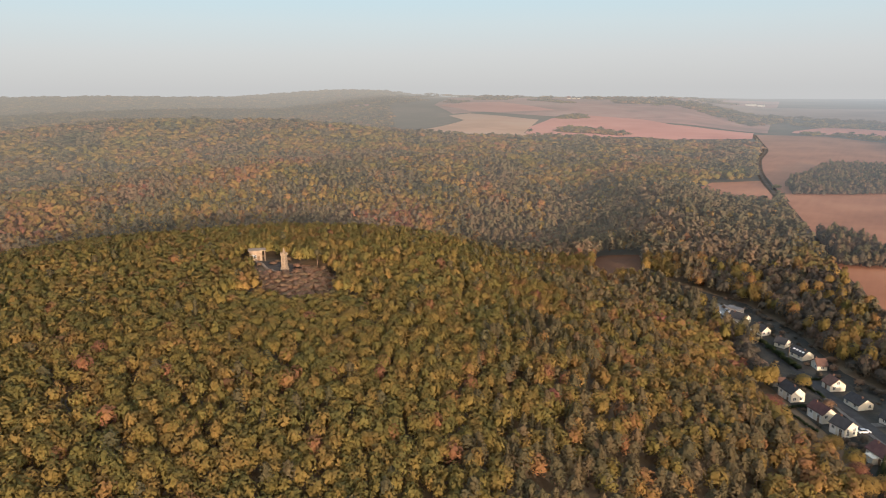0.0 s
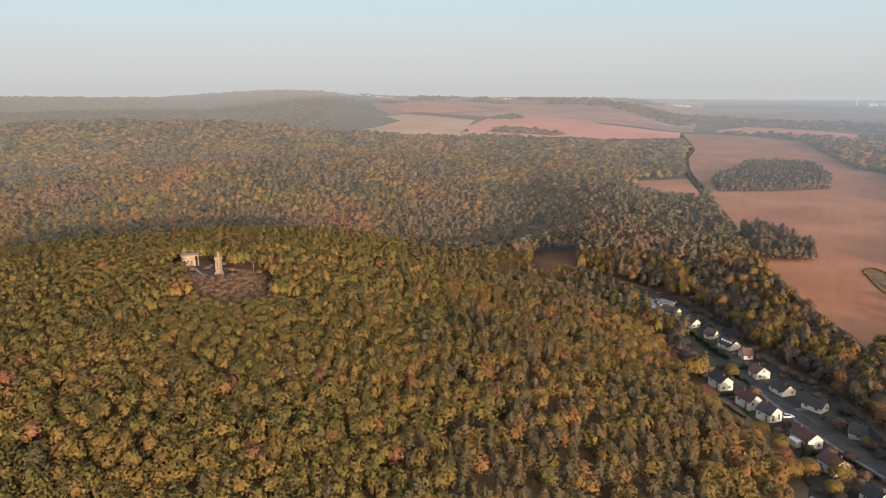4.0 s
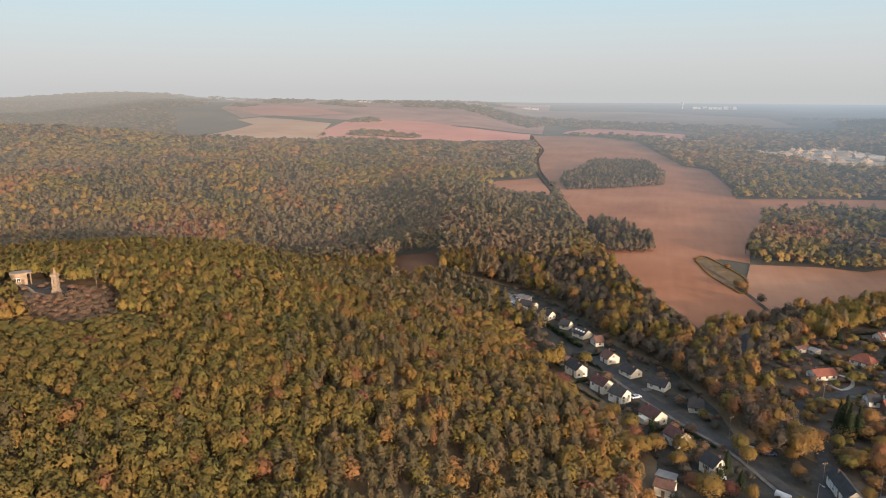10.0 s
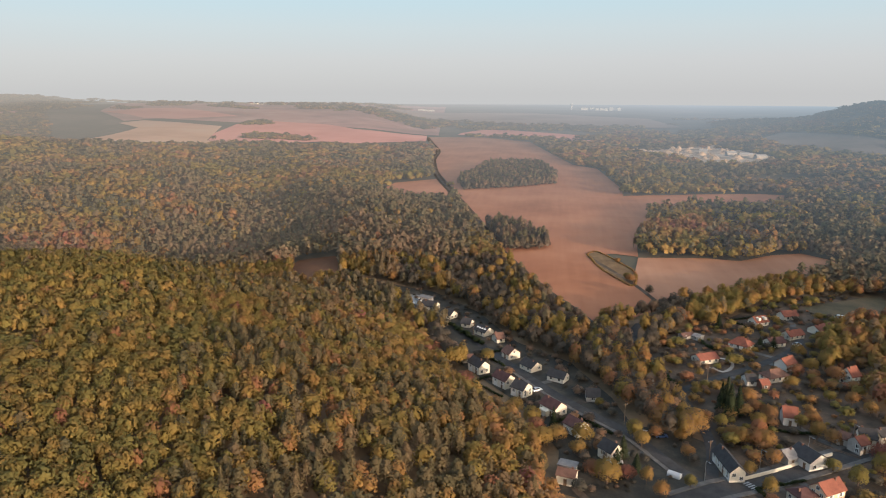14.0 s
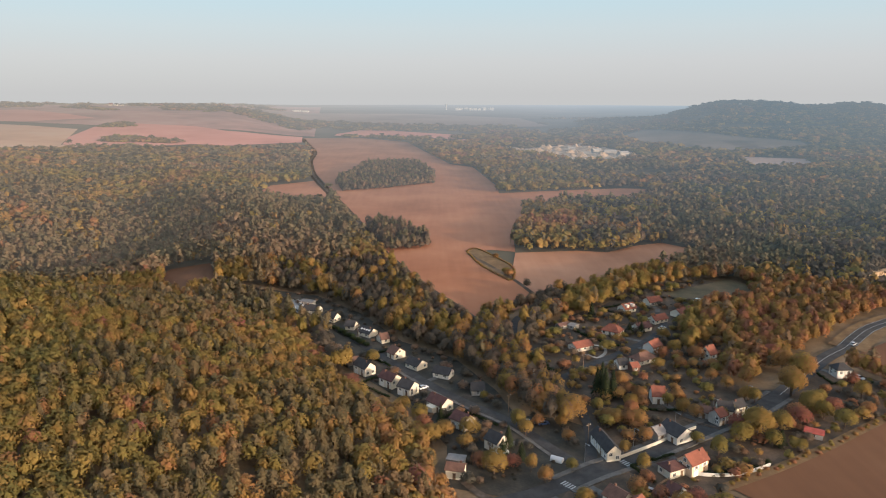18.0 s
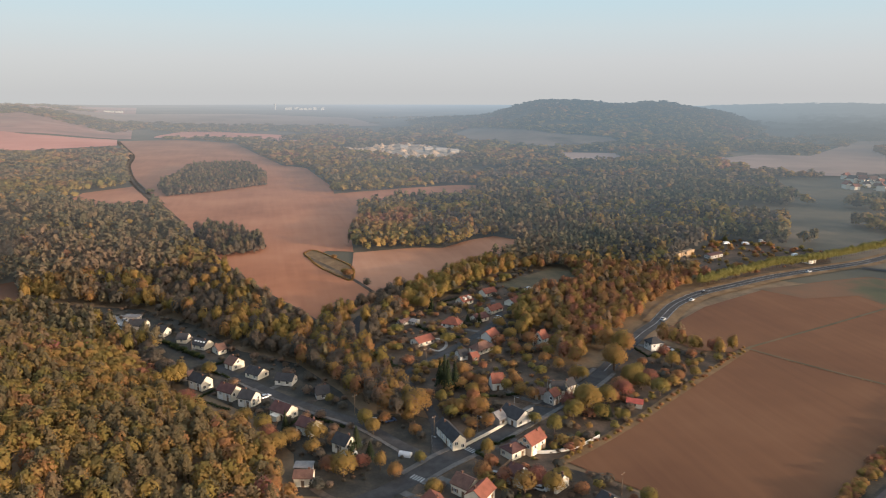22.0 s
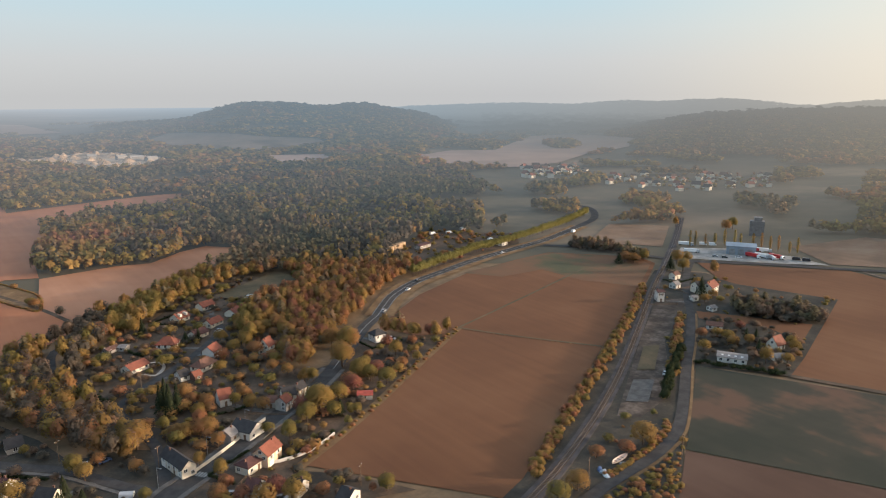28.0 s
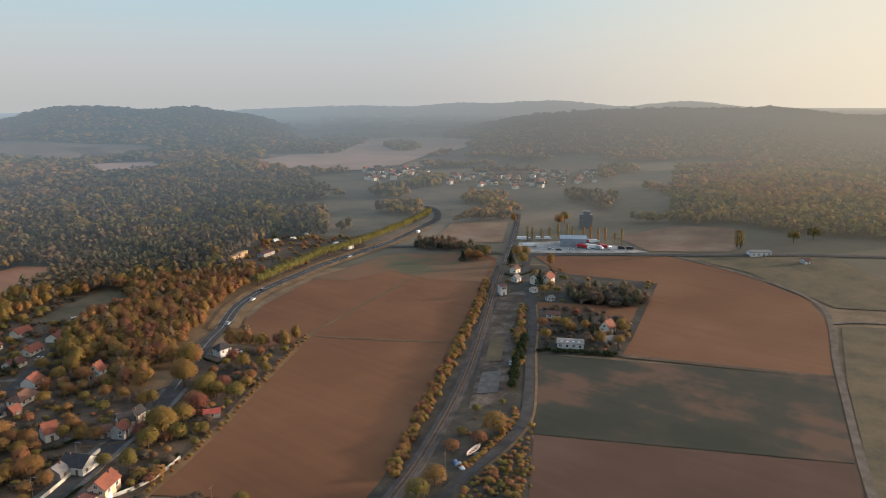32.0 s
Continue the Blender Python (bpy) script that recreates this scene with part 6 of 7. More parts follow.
# tall trees between the street gardens and the lane
q = scatter_in(LANEGROVE, 4.2)
q = q[(away(LANE, *q.T) > 3.5) & (away(STREET, *q.T) > 6)]
for hx, hy, turn, length, width, *rest in HOUSES:
    q = q[np.hypot(q[:, 0] - hx, q[:, 1] - hy) > max(length, width) / 2 + 2.5]
# the grey tone carries painted shade, the golden one sunlit crowns
for share, mat, text in ((0, "twig", "tall half-bare grey trees along the lane"), (1, "oak", "tall golden trees along the lane")):
    pick = q[(np.arange(len(q)) * 7 % 5 < 2) == bool(share)]
    n = len(pick)
    woods("tall_trees", [crown_shape(330, 0.055, "round", s) for s in range(5)], *pick.T, rng.uniform(7, 11.5, n), rng.uniform(5, 7.5, n), rng.uniform(0.1, 0.8, n), M[mat], text)

# ---- houses ----
def box(bm, x0, y0, z0, x1, y1, z1, shrink=0.0):
    """A block; shrink draws its top in."""
    cx, cy = (x0 + x1) / 2, (y0 + y1) / 2
    vs = [bm.verts.new((x, y, z0)) for x, y in ((x0, y0), (x1, y0), (x1, y1), (x0, y1))]
    vs += [bm.verts.new((cx + (x - cx) * (1 - shrink), cy + (y - cy) * (1 - shrink), z1)) for x, y in ((x0, y0), (x1, y0), (x1, y1), (x0, y1))]
    for f in ((3, 2, 1, 0), (4, 5, 6, 7), (0, 1, 5, 4), (1, 2, 6, 5), (2, 3, 7, 6), (3, 0, 4, 7)):
        bm.faces.new([vs[i] for i in f])


def box_mesh(name, mat, *blocks):
    bm = bmesh.new()
    for b in blocks:
        box(bm, *b)
    return build(name, bm, mat)


W_FRAME = box_mesh("window", M["frame"], (-0.65, -0.05, -0.05, 0.65, 0.1, 0.06), (-0.65, -0.05, 1.24, 0.65, 0.1, 1.35), (-0.65, -0.05, 0.06, -0.55, 0.1, 1.24), (0.55, -0.05, 0.06, 0.65, 0.1, 1.24), (-0.05, -0.03, 0.06, 0.05, 0.06, 1.24))
W_PANE = box_mesh("pane", M["glass"], (-0.55, -0.05, 0.06, 0.55, 0.02, 1.24))
W_SHUTTER = box_mesh("shutter", M["frame"], (-0.3, -0.02, 0.0, 0.3, 0.08, 1.3))
W_SHUTTER_BROWN = box_mesh("shutter", M["wood"], (-0.3, -0.02, 0.0, 0.3, 0.08, 1.3))
DOOR = box_mesh("door", M["wood"], (-0.5, -0.05, 0, 0.5, 0.09, 2.1), (-0.6, -0.05, 2.1, 0.6, 0.14, 2.22))
GARAGE = box_mesh("garage_door", M["frame"], (-1.2, -0.05, 0, 1.2, 0.07, 0.66), (-1.2, -0.05, 0.7, 1.2, 0.07, 1.36), (-1.2, -0.05, 1.4, 1.2, 0.07, 2.05))
CHIMNEY = box_mesh("chimney", M["brick"], (-0.28, -0.22, -1.2, 0.28, 0.22, 0.55), (-0.34, -0.28, 0.55, 0.34, 0.28, 0.66))
POST = box_mesh("post", M["wood"], (-0.06, -0.06, -0.3, 0.06, 0.06, 1.25))
SKYLIGHT = box_mesh("skylight", M["frame"], (-0.5, -0.4, 0, 0.5, 0.4, 0.12))


def gable_walls(length, width, eaves, ridge, mat, hip):
    bm = bmesh.new()
    a, b, foot = length / 2, width / 2, -0.8
    if hip or ridge - eaves < 0.5:
        box(bm, -a, -b, foot, a, b, eaves)
        return build("wall", bm, mat)
    v = [bm.verts.new(c) for c in ((-a, -b, foot), (a, -b, foot), (a, b, foot), (-a, b, foot), (-a, -b, eaves), (a, -b, eaves), (a, b, eaves), (-a, b, eaves), (-a, 0, ridge), (a, 0, ridge))]
    for f in ((0, 1, 5, 4), (2, 3, 7, 6), (1, 2, 6, 9, 5), (3, 0, 4, 8, 7), (4, 5, 9, 8), (6, 7, 8, 9), (3, 2, 1, 0)):
        bm.faces.new([v[i] for i in f])
    return build("wall", bm, mat)


def roof_mesh(length, width, eaves, ridge, mat, hip):
    """Two slopes with thickness and overhang, hipped or gabled; a slab with a rim if flat."""
    bm = bmesh.new()
    over = 0.4
    a, b = length / 2 + over, width / 2 + over
    if ridge - eaves < 0.5:
        box(bm, -a, -b, eaves, a, b, eaves + 0.3)
        box(bm, -a + 0.4, -b + 0.4, eaves + 0.3, a - 0.4, b - 0.4, eaves + 0.36)
        return build("roof", bm, mat)
    drop = (ridge - eaves) / (width / 2) * over
    low, t = eaves - drop + 0.06, 0.2
    c = max(0.4, length / 2 - width * 0.42) if hip else a
    top = ridge + 0.06
    for z in (0, t):
        [bm.verts.new((x, y, zz + z)) for x, y, zz in ((-a, -b, low), (a, -b, low), (a, b, low), (-a, b, low), (-c, 0, top), (c, 0, top))]
    bm.verts.ensure_lookup_table()
    v = bm.verts
    for o, flip in ((6, 1), (0, -1)):
        for f in ((0, 1, 5, 4), (2, 3, 4, 5)) + (((1, 2, 5), (3, 0, 4)) if hip else ()):
            bm.faces.new([v[o + i] for i in f[::flip]])
    for i, j in ((0, 1), (2, 3)) + (((1, 2), (3, 0)) if hip else ((1, 5), (5, 2), (3, 4), (4, 0))):
        bm.faces.new([v[i], v[j], v[j + 6], v[i + 6]])
    return build("roof", bm, mat)


def house(x, y, turn, length, width, eaves, ridge, roof, wall, label, hip, index):
    length, width, eaves, ridge = max(length, 4.0) * 0.9, width * 0.88, eaves * 0.94, ridge * 0.92
    ob = tagged(new("house" if ridge > 4.0 else "shed"), label, "house" if ridge > 4.0 else "shed", "village houses")
    corners = [(x + math.cos(radians(turn)) * u - math.sin(radians(turn)) * v, y + math.sin(radians(turn)) * u + math.cos(radians(turn)) * v) for u in (-length / 2, length / 2) for v in (-width / 2, width / 2)]
    z = min(float(land(*c)) for c in corners) + 0.12
    ob.matrix_world = pose(x, y, z, 0, 0, turn)
    walls = part("wall", gable_walls(length, width, eaves, ridge, M[wall], hip), ob)
    roof_ob = part("roof", roof_mesh(length, width, eaves, ridge, M[roof], hip), ob)
    g = random.Random(index)
    shutters = W_SHUTTER if g.random() < 0.5 else W_SHUTTER_BROWN
    if ridge > 4.0:
        ch = part("chimney", CHIMNEY, roof_ob, at=(length * g.choice((-0.3, 0.28)), g.choice((-0.5, 0.6)), ridge))
    floors = [0.9] + ([eaves - 1.9] if eaves > 3.6 else [])
    n = max(1, int(length / 3.0))
    for sy, rz in ((-1, 180), (1, 0)):
        for f, sill in enumerate(floors):
            for k in range(n):
                px = (k + 0.5) / n * length - length / 2
                if f == 0 and sy == -1 and k == n // 2 and eaves > 2.7:
                    d = part("door", DOOR, ob, at=(px, sy * width / 2, 0.05))
                    d.rotation_euler.z = radians(rz)
                    continue
                if f == 0 and len(floors) > 1 and k == 0 and length > 6:
                    d = part("garage_door", GARAGE, ob, at=(px, sy * width / 2, 0.05))
                    d.rotation_euler.z = radians(rz)
                    continue
                wdw = part("window", W_FRAME, ob, at=(px, sy * width / 2, sill))
                wdw.rotation_euler.z = radians(rz)
                part("pane", W_PANE, wdw)
                if ridge > 5 and n < 5:
                    for s in (-0.97, 0.97):
                        part("shutter", shutters, wdw, at=(s, 0, 0))
    for sx, rz in ((-1, 90), (1, -90)):
        tall = [0.9] + ([eaves - 1.6] if eaves > 3.6 else []) + ([eaves + 0.2] if not hip and ridge - eaves > 2.4 else [])
        for f, sill in enumerate(tall):
            for py in ((0.0,) if sill >= eaves - 0.1 else (-width * 0.24, width * 0.24)):
                if g.random() < 0.35 and sill < eaves - 0.1:
                    continue
                wdw = part("window", W_FRAME, ob, at=(sx * length / 2, py, sill))
                wdw.rotation_euler.z = radians(rz)
                part("pane", W_PANE, wdw)
    if "skylight" in label:
        for k in range(4):
            sl = part("skylight", SKYLIGHT, roof_ob, "white roof light", at=((k - 1.5) * length / 4.5, -width * 0.25, (eaves + ridge) / 2 + 0.22))
            sl.rotation_euler.x = math.atan2(ridge - eaves, width / 2)
    if "dormer" in label:
        for k in (-1, 1):
            dm = part("dormer", box_mesh("dormer", M["cream"], (-0.7, -2.0, 0, 0.7, 0.6, 1.3)), roof_ob, "small cream dormer", at=(k * length / 4, -width * 0.18, eaves + 0.9))
    if "porch" in label:
        part("porch", box_mesh("porch", M[wall], (-1.6, -2.2, -0.8, 1.6, 0.2, 2.4), (-1.9, -2.5, 2.4, 1.9, 0.2, 2.62)), ob, "low porch beside the door", at=(0, -width / 2, 0))
    if "garage" in label and ridge > 4.6:
        part("garage", box_mesh("garage", M[wall], (-1.6, -3, -0.8, 1.6, 3, 2.5), (-1.8, -3.2, 2.5, 1.8, 3.2, 2.75)), ob, "low white garage", at=(length / 2 + 1.62, 0, 0))
    return ob


for k, h in enumerate(HOUSES):
    house(*h, k)

# pale drives from the houses to the nearest road, and hedges or fences round the plots
for k, (hx, hy, turn, length, width, eaves, ridge, roof, wall, label, hip) in enumerate(HOUSES):
    if ridge < 4.0:
        continue
    best = None
    for road in (STREET, MAIN, LANE, CROSSLANE, EAST):
        q = smooth_line(road, 2.0)
        d = np.hypot(q[:, 0] - hx, q[:, 1] - hy)
        if best is None or d.min() < best[0]:
            best = (d.min(), q[d.argmin()])
    gap = best[0]
    if width / 2 + 2.5 < gap < 32:
        u = (best[1] - np.array([hx, hy])) / gap
        start, end = np.array([hx, hy]) + u * (width / 2 + 0.4), best[1] - u * 1.6
        mid = (start + end) / 2 + np.array([-u[1], u[0]]) * random.Random(k).uniform(-1.5, 1.5)
        tagged(ribbon("driveway", [tuple(start), tuple(mid), tuple(end)], 2.7, M["pavement" if k % 2 else "gravel"], 0.16, step=3), "pale drive from a house to the road", "driveway", kind="structure")
    if k % 3 == 0 or gap > 40:
        continue
    ca, sa_ = math.cos(radians(turn)), math.sin(radians(turn))
    w2, l2 = width / 2 + 5.5, length / 2 + 5.5
    side = -1 if k % 2 else 1
    run = [(hx + ca * u_ - sa_ * v_, hy + sa_ * u_ + ca * v_) for u_, v_ in ((-l2, -side * w2 * 0.2), (-l2, side * w2), (0, side * w2), (l2, side * w2))]
    if min(float(away(road, np.array([x]), np.array([y]))[0]) for x, y in run for road in (STREET, MAIN, LANE, CROSSLANE)) < 3:
        continue
    if k % 3 == 1:
        q = np.concatenate([along([p0, p1], 0.9, 0.2) for p0, p1 in zip(run, run[1:])])
        n = len(q)
        woods("hedge", ROUND_MID, *q.T, rng.uniform(1.0, 1.7, n), rng.uniform(1.2, 1.8, n), rng.uniform(0, 0.5, n), M["hedge"], "clipped dark hedge round a garden", "hedge")
    else:
        fence = tagged(new("fence"), "pale wooden garden fence on posts", "fence", "garden fences")
        for p0, p1 in zip(run, run[1:]):
            z0, z1 = float(land(*p0)), float(land(*p1))
            L_ = math.hypot(p1[0] - p0[0], p1[1] - p0[1])
            ang = math.atan2(p1[1] - p0[1], p1[0] - p0[0])
            for zz in (0.45, 0.95):
                rail_ob = part("rail", box_mesh("rail", M["wood"], (0, -0.03, zz, L_, 0.03, zz + 0.14)), fence)
                rail_ob.matrix_world = Matrix.Translation((p0[0], p0[1], (z0 + z1) / 2 + 0.1)) @ Matrix.Rotation(ang, 4, "Z")
            for f in np.linspace(0, 1, max(2, int(L_ / 2.4))):
                post = part("post", POST, fence)
                post.matrix_world = Matrix.Translation((p0[0] + (p1[0] - p0[0]) * f, p0[1] + (p1[1] - p0[1]) * f, z0 + (z1 - z0) * f))

# far villages: small pale houses with dark or red roofs, haze painted in
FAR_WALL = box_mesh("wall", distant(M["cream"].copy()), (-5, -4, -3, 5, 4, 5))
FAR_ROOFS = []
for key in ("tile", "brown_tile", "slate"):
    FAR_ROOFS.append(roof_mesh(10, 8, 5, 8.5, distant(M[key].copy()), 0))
far_pane = box_mesh("window", M["glass"], (-0.6, -0.1, 0, 0.6, 0.1, 1.3))


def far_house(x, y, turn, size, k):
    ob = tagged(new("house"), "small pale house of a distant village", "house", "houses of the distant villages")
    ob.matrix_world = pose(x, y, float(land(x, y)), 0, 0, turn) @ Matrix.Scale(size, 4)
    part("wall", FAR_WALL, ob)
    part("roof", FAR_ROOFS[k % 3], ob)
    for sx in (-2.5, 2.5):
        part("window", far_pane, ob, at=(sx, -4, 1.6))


g = random.Random(8)
for outline, spacing, size in ((FARVILLAGE, 20, 0.95), (FARVILLAGETWO, 27, 0.85)):
    for k, (x, y) in enumerate(scatter_in(outline, spacing)):
        far_house(x, y, g.uniform(0, 180), size * g.uniform(0.8, 1.2), k)
    q = scatter_in(outline, spacing * 0.62)
    n = len(q)
    woods("village_trees", ROUND_LOW, *q.T, rng.uniform(3, 6, n), rng.uniform(4, 7, n), rng.uniform(0, 0.8, n), M["oak_far"], "hazy trees among distant houses")
for (x0, y0, x1, y1), n, size in (((-2150, 3640, -1700, 3320), 16, 1.6), ((-1160, 2560, -940, 2640), 14, 1.2)):
    for k in range(n):
        u = g.random()
        far_house(x0 + (x1 - x0) * u + g.uniform(-28, 28), y0 + (y1 - y0) * u + g.uniform(-28, 28), g.uniform(0, 180), size * g.uniform(0.8, 1.2), k)

# far town: pale blocks and a water tower, haze painted in, on the plain
hazed_white = distant(M["white"].copy())
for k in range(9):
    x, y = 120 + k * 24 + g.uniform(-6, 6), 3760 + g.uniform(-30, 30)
    ob = tagged(new("apartment_block", box_mesh("apartment_block", hazed_white, (-9, -6, -4, 9, 6, g.uniform(9, 15)), (-6, -4, 9, 6, 4, 11))), "pale apartment block far off on the plain", "building", "blocks of the distant town")
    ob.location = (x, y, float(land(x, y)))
bm = bmesh.new()
bmesh.ops.create_cone(bm, cap_ends=True, segments=16, radius1=4, radius2=3.5, depth=24, matrix=Matrix.Translation((0, 0, 12)))
bmesh.ops.create_cone(bm, cap_ends=True, segments=16, radius1=4, radius2=8, depth=8, matrix=Matrix.Translation((0, 0, 27)))
water_tower = tagged(new("water_tower", build("water_tower", bm, hazed_white)), "white water tower far off on the plain", "tower")
water_tower.location = (67, 3830, float(land(67, 3830)))
for x, y, l in ((-640, 3330, 40), (-600, 3330, 30)):
    ob = tagged(new("warehouse", box_mesh("warehouse", hazed_white, (-l / 2, -10, -4, l / 2, 10, 9), (-l / 2 + 1, -9, 9, l / 2 - 1, 9, 10.5))), "long white warehouse far off", "building")
    ob.location = (x, y, float(land(x, y)))

# ---- monument on the hill ----
def stepped(name, mat, layers, sides=4):
    """A tower of stacked tapering rings: (radius, height) pairs from the ground up."""
    bm = bmesh.new()
    rings = []
    for r, z in layers:
        rings.append([bm.verts.new((r * math.cos(2 * math.pi * (k + 0.5) / sides), r * math.sin(2 * math.pi * (k + 0.5) / sides), z)) for k in range(sides)])
    for lo, hi in zip(rings, rings[1:]):
        for k in range(sides):
            bm.faces.new((lo[k], lo[(k + 1) % sides], hi[(k + 1) % sides], hi[k]))
    bm.faces.new(rings[-1])
    bm.faces.new(rings[0][::-1])
    return build(name, bm, mat)


mx, my = MONUMENT
mz = float(land(mx, my))
tower = tagged(new("monument_tower"), "pale stone tower topped by a statue on the hill", "monument")
tower.matrix_world = pose(mx, my, mz, 0, 0, 20) @ Matrix.Diagonal((0.74, 0.74, 0.98, 1))
part("base", stepped("base", M["stone"], [(2.6, -2), (2.6, 0.5), (2.2, 0.6), (2.2, 1.4), (2.0, 1.5)]), tower)
part("shaft", stepped("shaft", M["stone"], [(1.85, 1.5), (1.65, 6.2), (1.75, 6.3)]), tower)
part("parapet", stepped("parapet", M["stone"], [(2.05, 6.3), (2.1, 7.2), (1.8, 7.2), (1.8, 6.9)]), tower)
for k in range(4):
    a = radians(45 + 90 * k)
    part("merlon", box_mesh("merlon", M["stone"], (-0.22, -0.22, 7.2, 0.22, 0.22, 7.5)), tower, at=(1.62 * math.cos(a + 0.785), 1.62 * math.sin(a + 0.785), 0))
    part("slit", box_mesh("slit", M["glass"], (-0.18, -0.05, 3.6, 0.18, 0.05, 5.0)), tower, "dark arrow-slit opening", at=(1.2 * math.cos(a + 0.785), 1.2 * math.sin(a + 0.785), 0)).rotation_euler.z = a
statue = tagged(new("statue", stepped("statue", M["stone"], [(0.5, 0), (0.55, 0.2), (0.42, 0.25), (0.48, 0.9), (0.4, 1.5), (0.2, 1.9), (0.24, 2.2), (0.08, 2.5)], 10)), "pale stone statue standing on the tower", "statue")
statue.location = (mx, my, mz + 6.75)
lx, ly = -224, 190
lodge = tagged(new("lodge"), "small flat-roofed stone lodge with an open porch", "building")
lodge.matrix_world = pose(lx, ly, float(land(lx, ly)), 0, 0, 50)
part("wall", box_mesh("wall", M["stone"], (-3.2, -2.2, -1.5, 2.0, 2.2, 4.4)), lodge)
part("roof", box_mesh("roof", M["stone"], (-3.5, -2.5, 4.4, 3.6, 2.5, 4.75)), lodge)
for sy in (-2.0, 0.0, 2.0):
    part("column", stepped("column", M["stone"], [(0.24, -1.5), (0.22, 4.4)], 8), lodge, at=(3.1, sy, 0))
part("door", box_mesh("door", M["wood"], (-0.5, -0.06, 0, 0.5, 0.06, 2.2)), lodge, at=(0.5, -2.22, 0.1))
for px in (-2.2, -0.9):
    wdw = part("window", W_FRAME, lodge, at=(px, -2.2, 1.6))
    wdw.rotation_euler.z = math.pi
    part("pane", W_PANE, wdw)
terrace = tagged(ribbon("terrace_wall", [(lx + 4, ly - 4), (-214, 184), (-207, 180), (-199, 179), (-191, 181)], 0.8, M["stone"], 0.9, thick=1.8), "low curved stone terrace wall", "wall")
tagged(patch("terrace", [(-226, 185), (-216, 192), (-200, 192), (-192, 184), (-199, 179), (-213, 182)], M["gravel"], 0.15, 4), "pale gravel terrace round the monument", "terrace", kind="structure")
for k in range(26):
    bm = bmesh.new()
    bmesh.ops.create_icosphere(bm, subdivisions=1, radius=1.0)
    for v in bm.verts:
        v.co *= g.uniform(0.6, 1.25)
    x, y = -196 + g.uniform(-14, 16), 173 + g.uniform(-5, 5)
    rock = tagged(new("rock", build("rock", bm, M["stone"])), "pale limestone outcrop below the monument", "rock", "rocks below the monument")
    rock.matrix_world = pose(x, y, float(land(x, y)), 0, 0, g.uniform(0, 360)) @ Matrix.Diagonal((g.uniform(0.5, 1.5), g.uniform(0.4, 1.0), g.uniform(0.3, 0.7), 1))

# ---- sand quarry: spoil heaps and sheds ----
# both colours of mounds and sheds carry painted haze
heap_sand, hazed_grey = M["sand"], distant(M["grey"].copy())
for k, (x, y) in enumerate(scatter_in(QUARRY, 26)):
    bm = bmesh.new()
    bmesh.ops.create_cone(bm, cap_ends=False, segments=14, radius1=1.0, radius2=0.12, depth=1.0, matrix=Matrix.Translation((0, 0, 0.4)))
    for v in bm.verts:
        v.co += Vector((g.uniform(-0.12, 0.12), g.uniform(-0.12, 0.12), g.uniform(-0.05, 0.05)))
    heap = tagged(new("sand_mound", build("sand_mound", bm, heap_sand)), "pale heap of sand in the quarry", "sand mound", "sand mounds in the quarry")
    heap.matrix_world = pose(x, y, float(land(x, y)) + 1.5, 0, 0, g.uniform(0, 360)) @ Matrix.Diagonal((g.uniform(7, 16), g.uniform(6, 11), g.uniform(3, 8), 1))
for x, y, l in ((300, 1290, 16), (318, 1262, 22), (262, 1330, 14), (335, 1235, 18)):
    ob = tagged(new("quarry_shed"), "grey sheet-metal plant building in the quarry", "shed", "quarry sheds")
    ob.matrix_world = pose(x, y, float(land(x, y)) + 2, 0, 0, g.uniform(-30, 30))
    part("wall", box_mesh("wall", hazed_grey, (-l / 2, -5, -2, l / 2, 5, 6)), ob)
    part("roof", roof_mesh(l, 10, 6, 8.5, hazed_grey, 0), ob)

# ---- works and walls ----
slab = tagged(patch("concrete_slab", SLAB, M["pavement"], 0.4, 8), "pale concrete slab of a vanished building", "slab")
for line, h, mat, label in ((GARDENWALL, 1.2, "white", "low white garden wall curving beside the field"), (STREETWALL, 1.3, "cream", "pale garden wall along the main road"), (LOTWALL, 0.7, "grey", "low roadside wall")):
    tagged(ribbon("garden_wall", line, 0.35, M[mat], h, thick=h + 0.6, step=3), label, "wall")
cutting = tagged(new("quarry_cutting"), "pale cut rock face of a small quarry", "rock face")
for k, (x, y) in enumerate(along(CLIFF, 5.5, 0.4)):
    bm = bmesh.new()
    bmesh.ops.create_cube(bm, size=1)
    bmesh.ops.subdivide_edges(bm, edges=bm.edges[:], cuts=2, use_grid_fill=True)
    for v in bm.verts:
        v.co += Vector((g.uniform(-0.07, 0.07), g.uniform(-0.07, 0.07), g.uniform(-0.06, 0.06)))
    rock = part("rock", build("rock", bm, M["rock"]), cutting)
    rock.matrix_world = pose(x, y, float(land(x, y)) + 2, 0, 0, 24) @ Matrix.Diagonal((6.5, 4, 6, 1))
hangar_at = (481, 262)
hangar = tagged(new("hangar"), "large blue-grey sheet-metal hangar in the lorry park", "building")
hangar.matrix_world = pose(*hangar_at, float(land(*hangar_at)), 0, 0, -60)
part("wall", box_mesh("wall", M["blue_sheet"], (-10, -7, -1, 10, 7, 6.5)), hangar)
part("roof", roof_mesh(20, 14, 6.5, 8, M["blue_sheet"], 0), hangar)
for k in range(3):
    part("door", box_mesh("door", M["metal"], (-2, -0.05, 0, 2, 0.08, 4.5)), hangar, at=(-6 + 6 * k, -7.05, 0.1))
silo_at = (545, 285)
silo = tagged(new("grain_silo"), "tall grey concrete grain silo", "silo")
silo.matrix_world = pose(*silo_at, float(land(*silo_at)), 0, 0, -60)
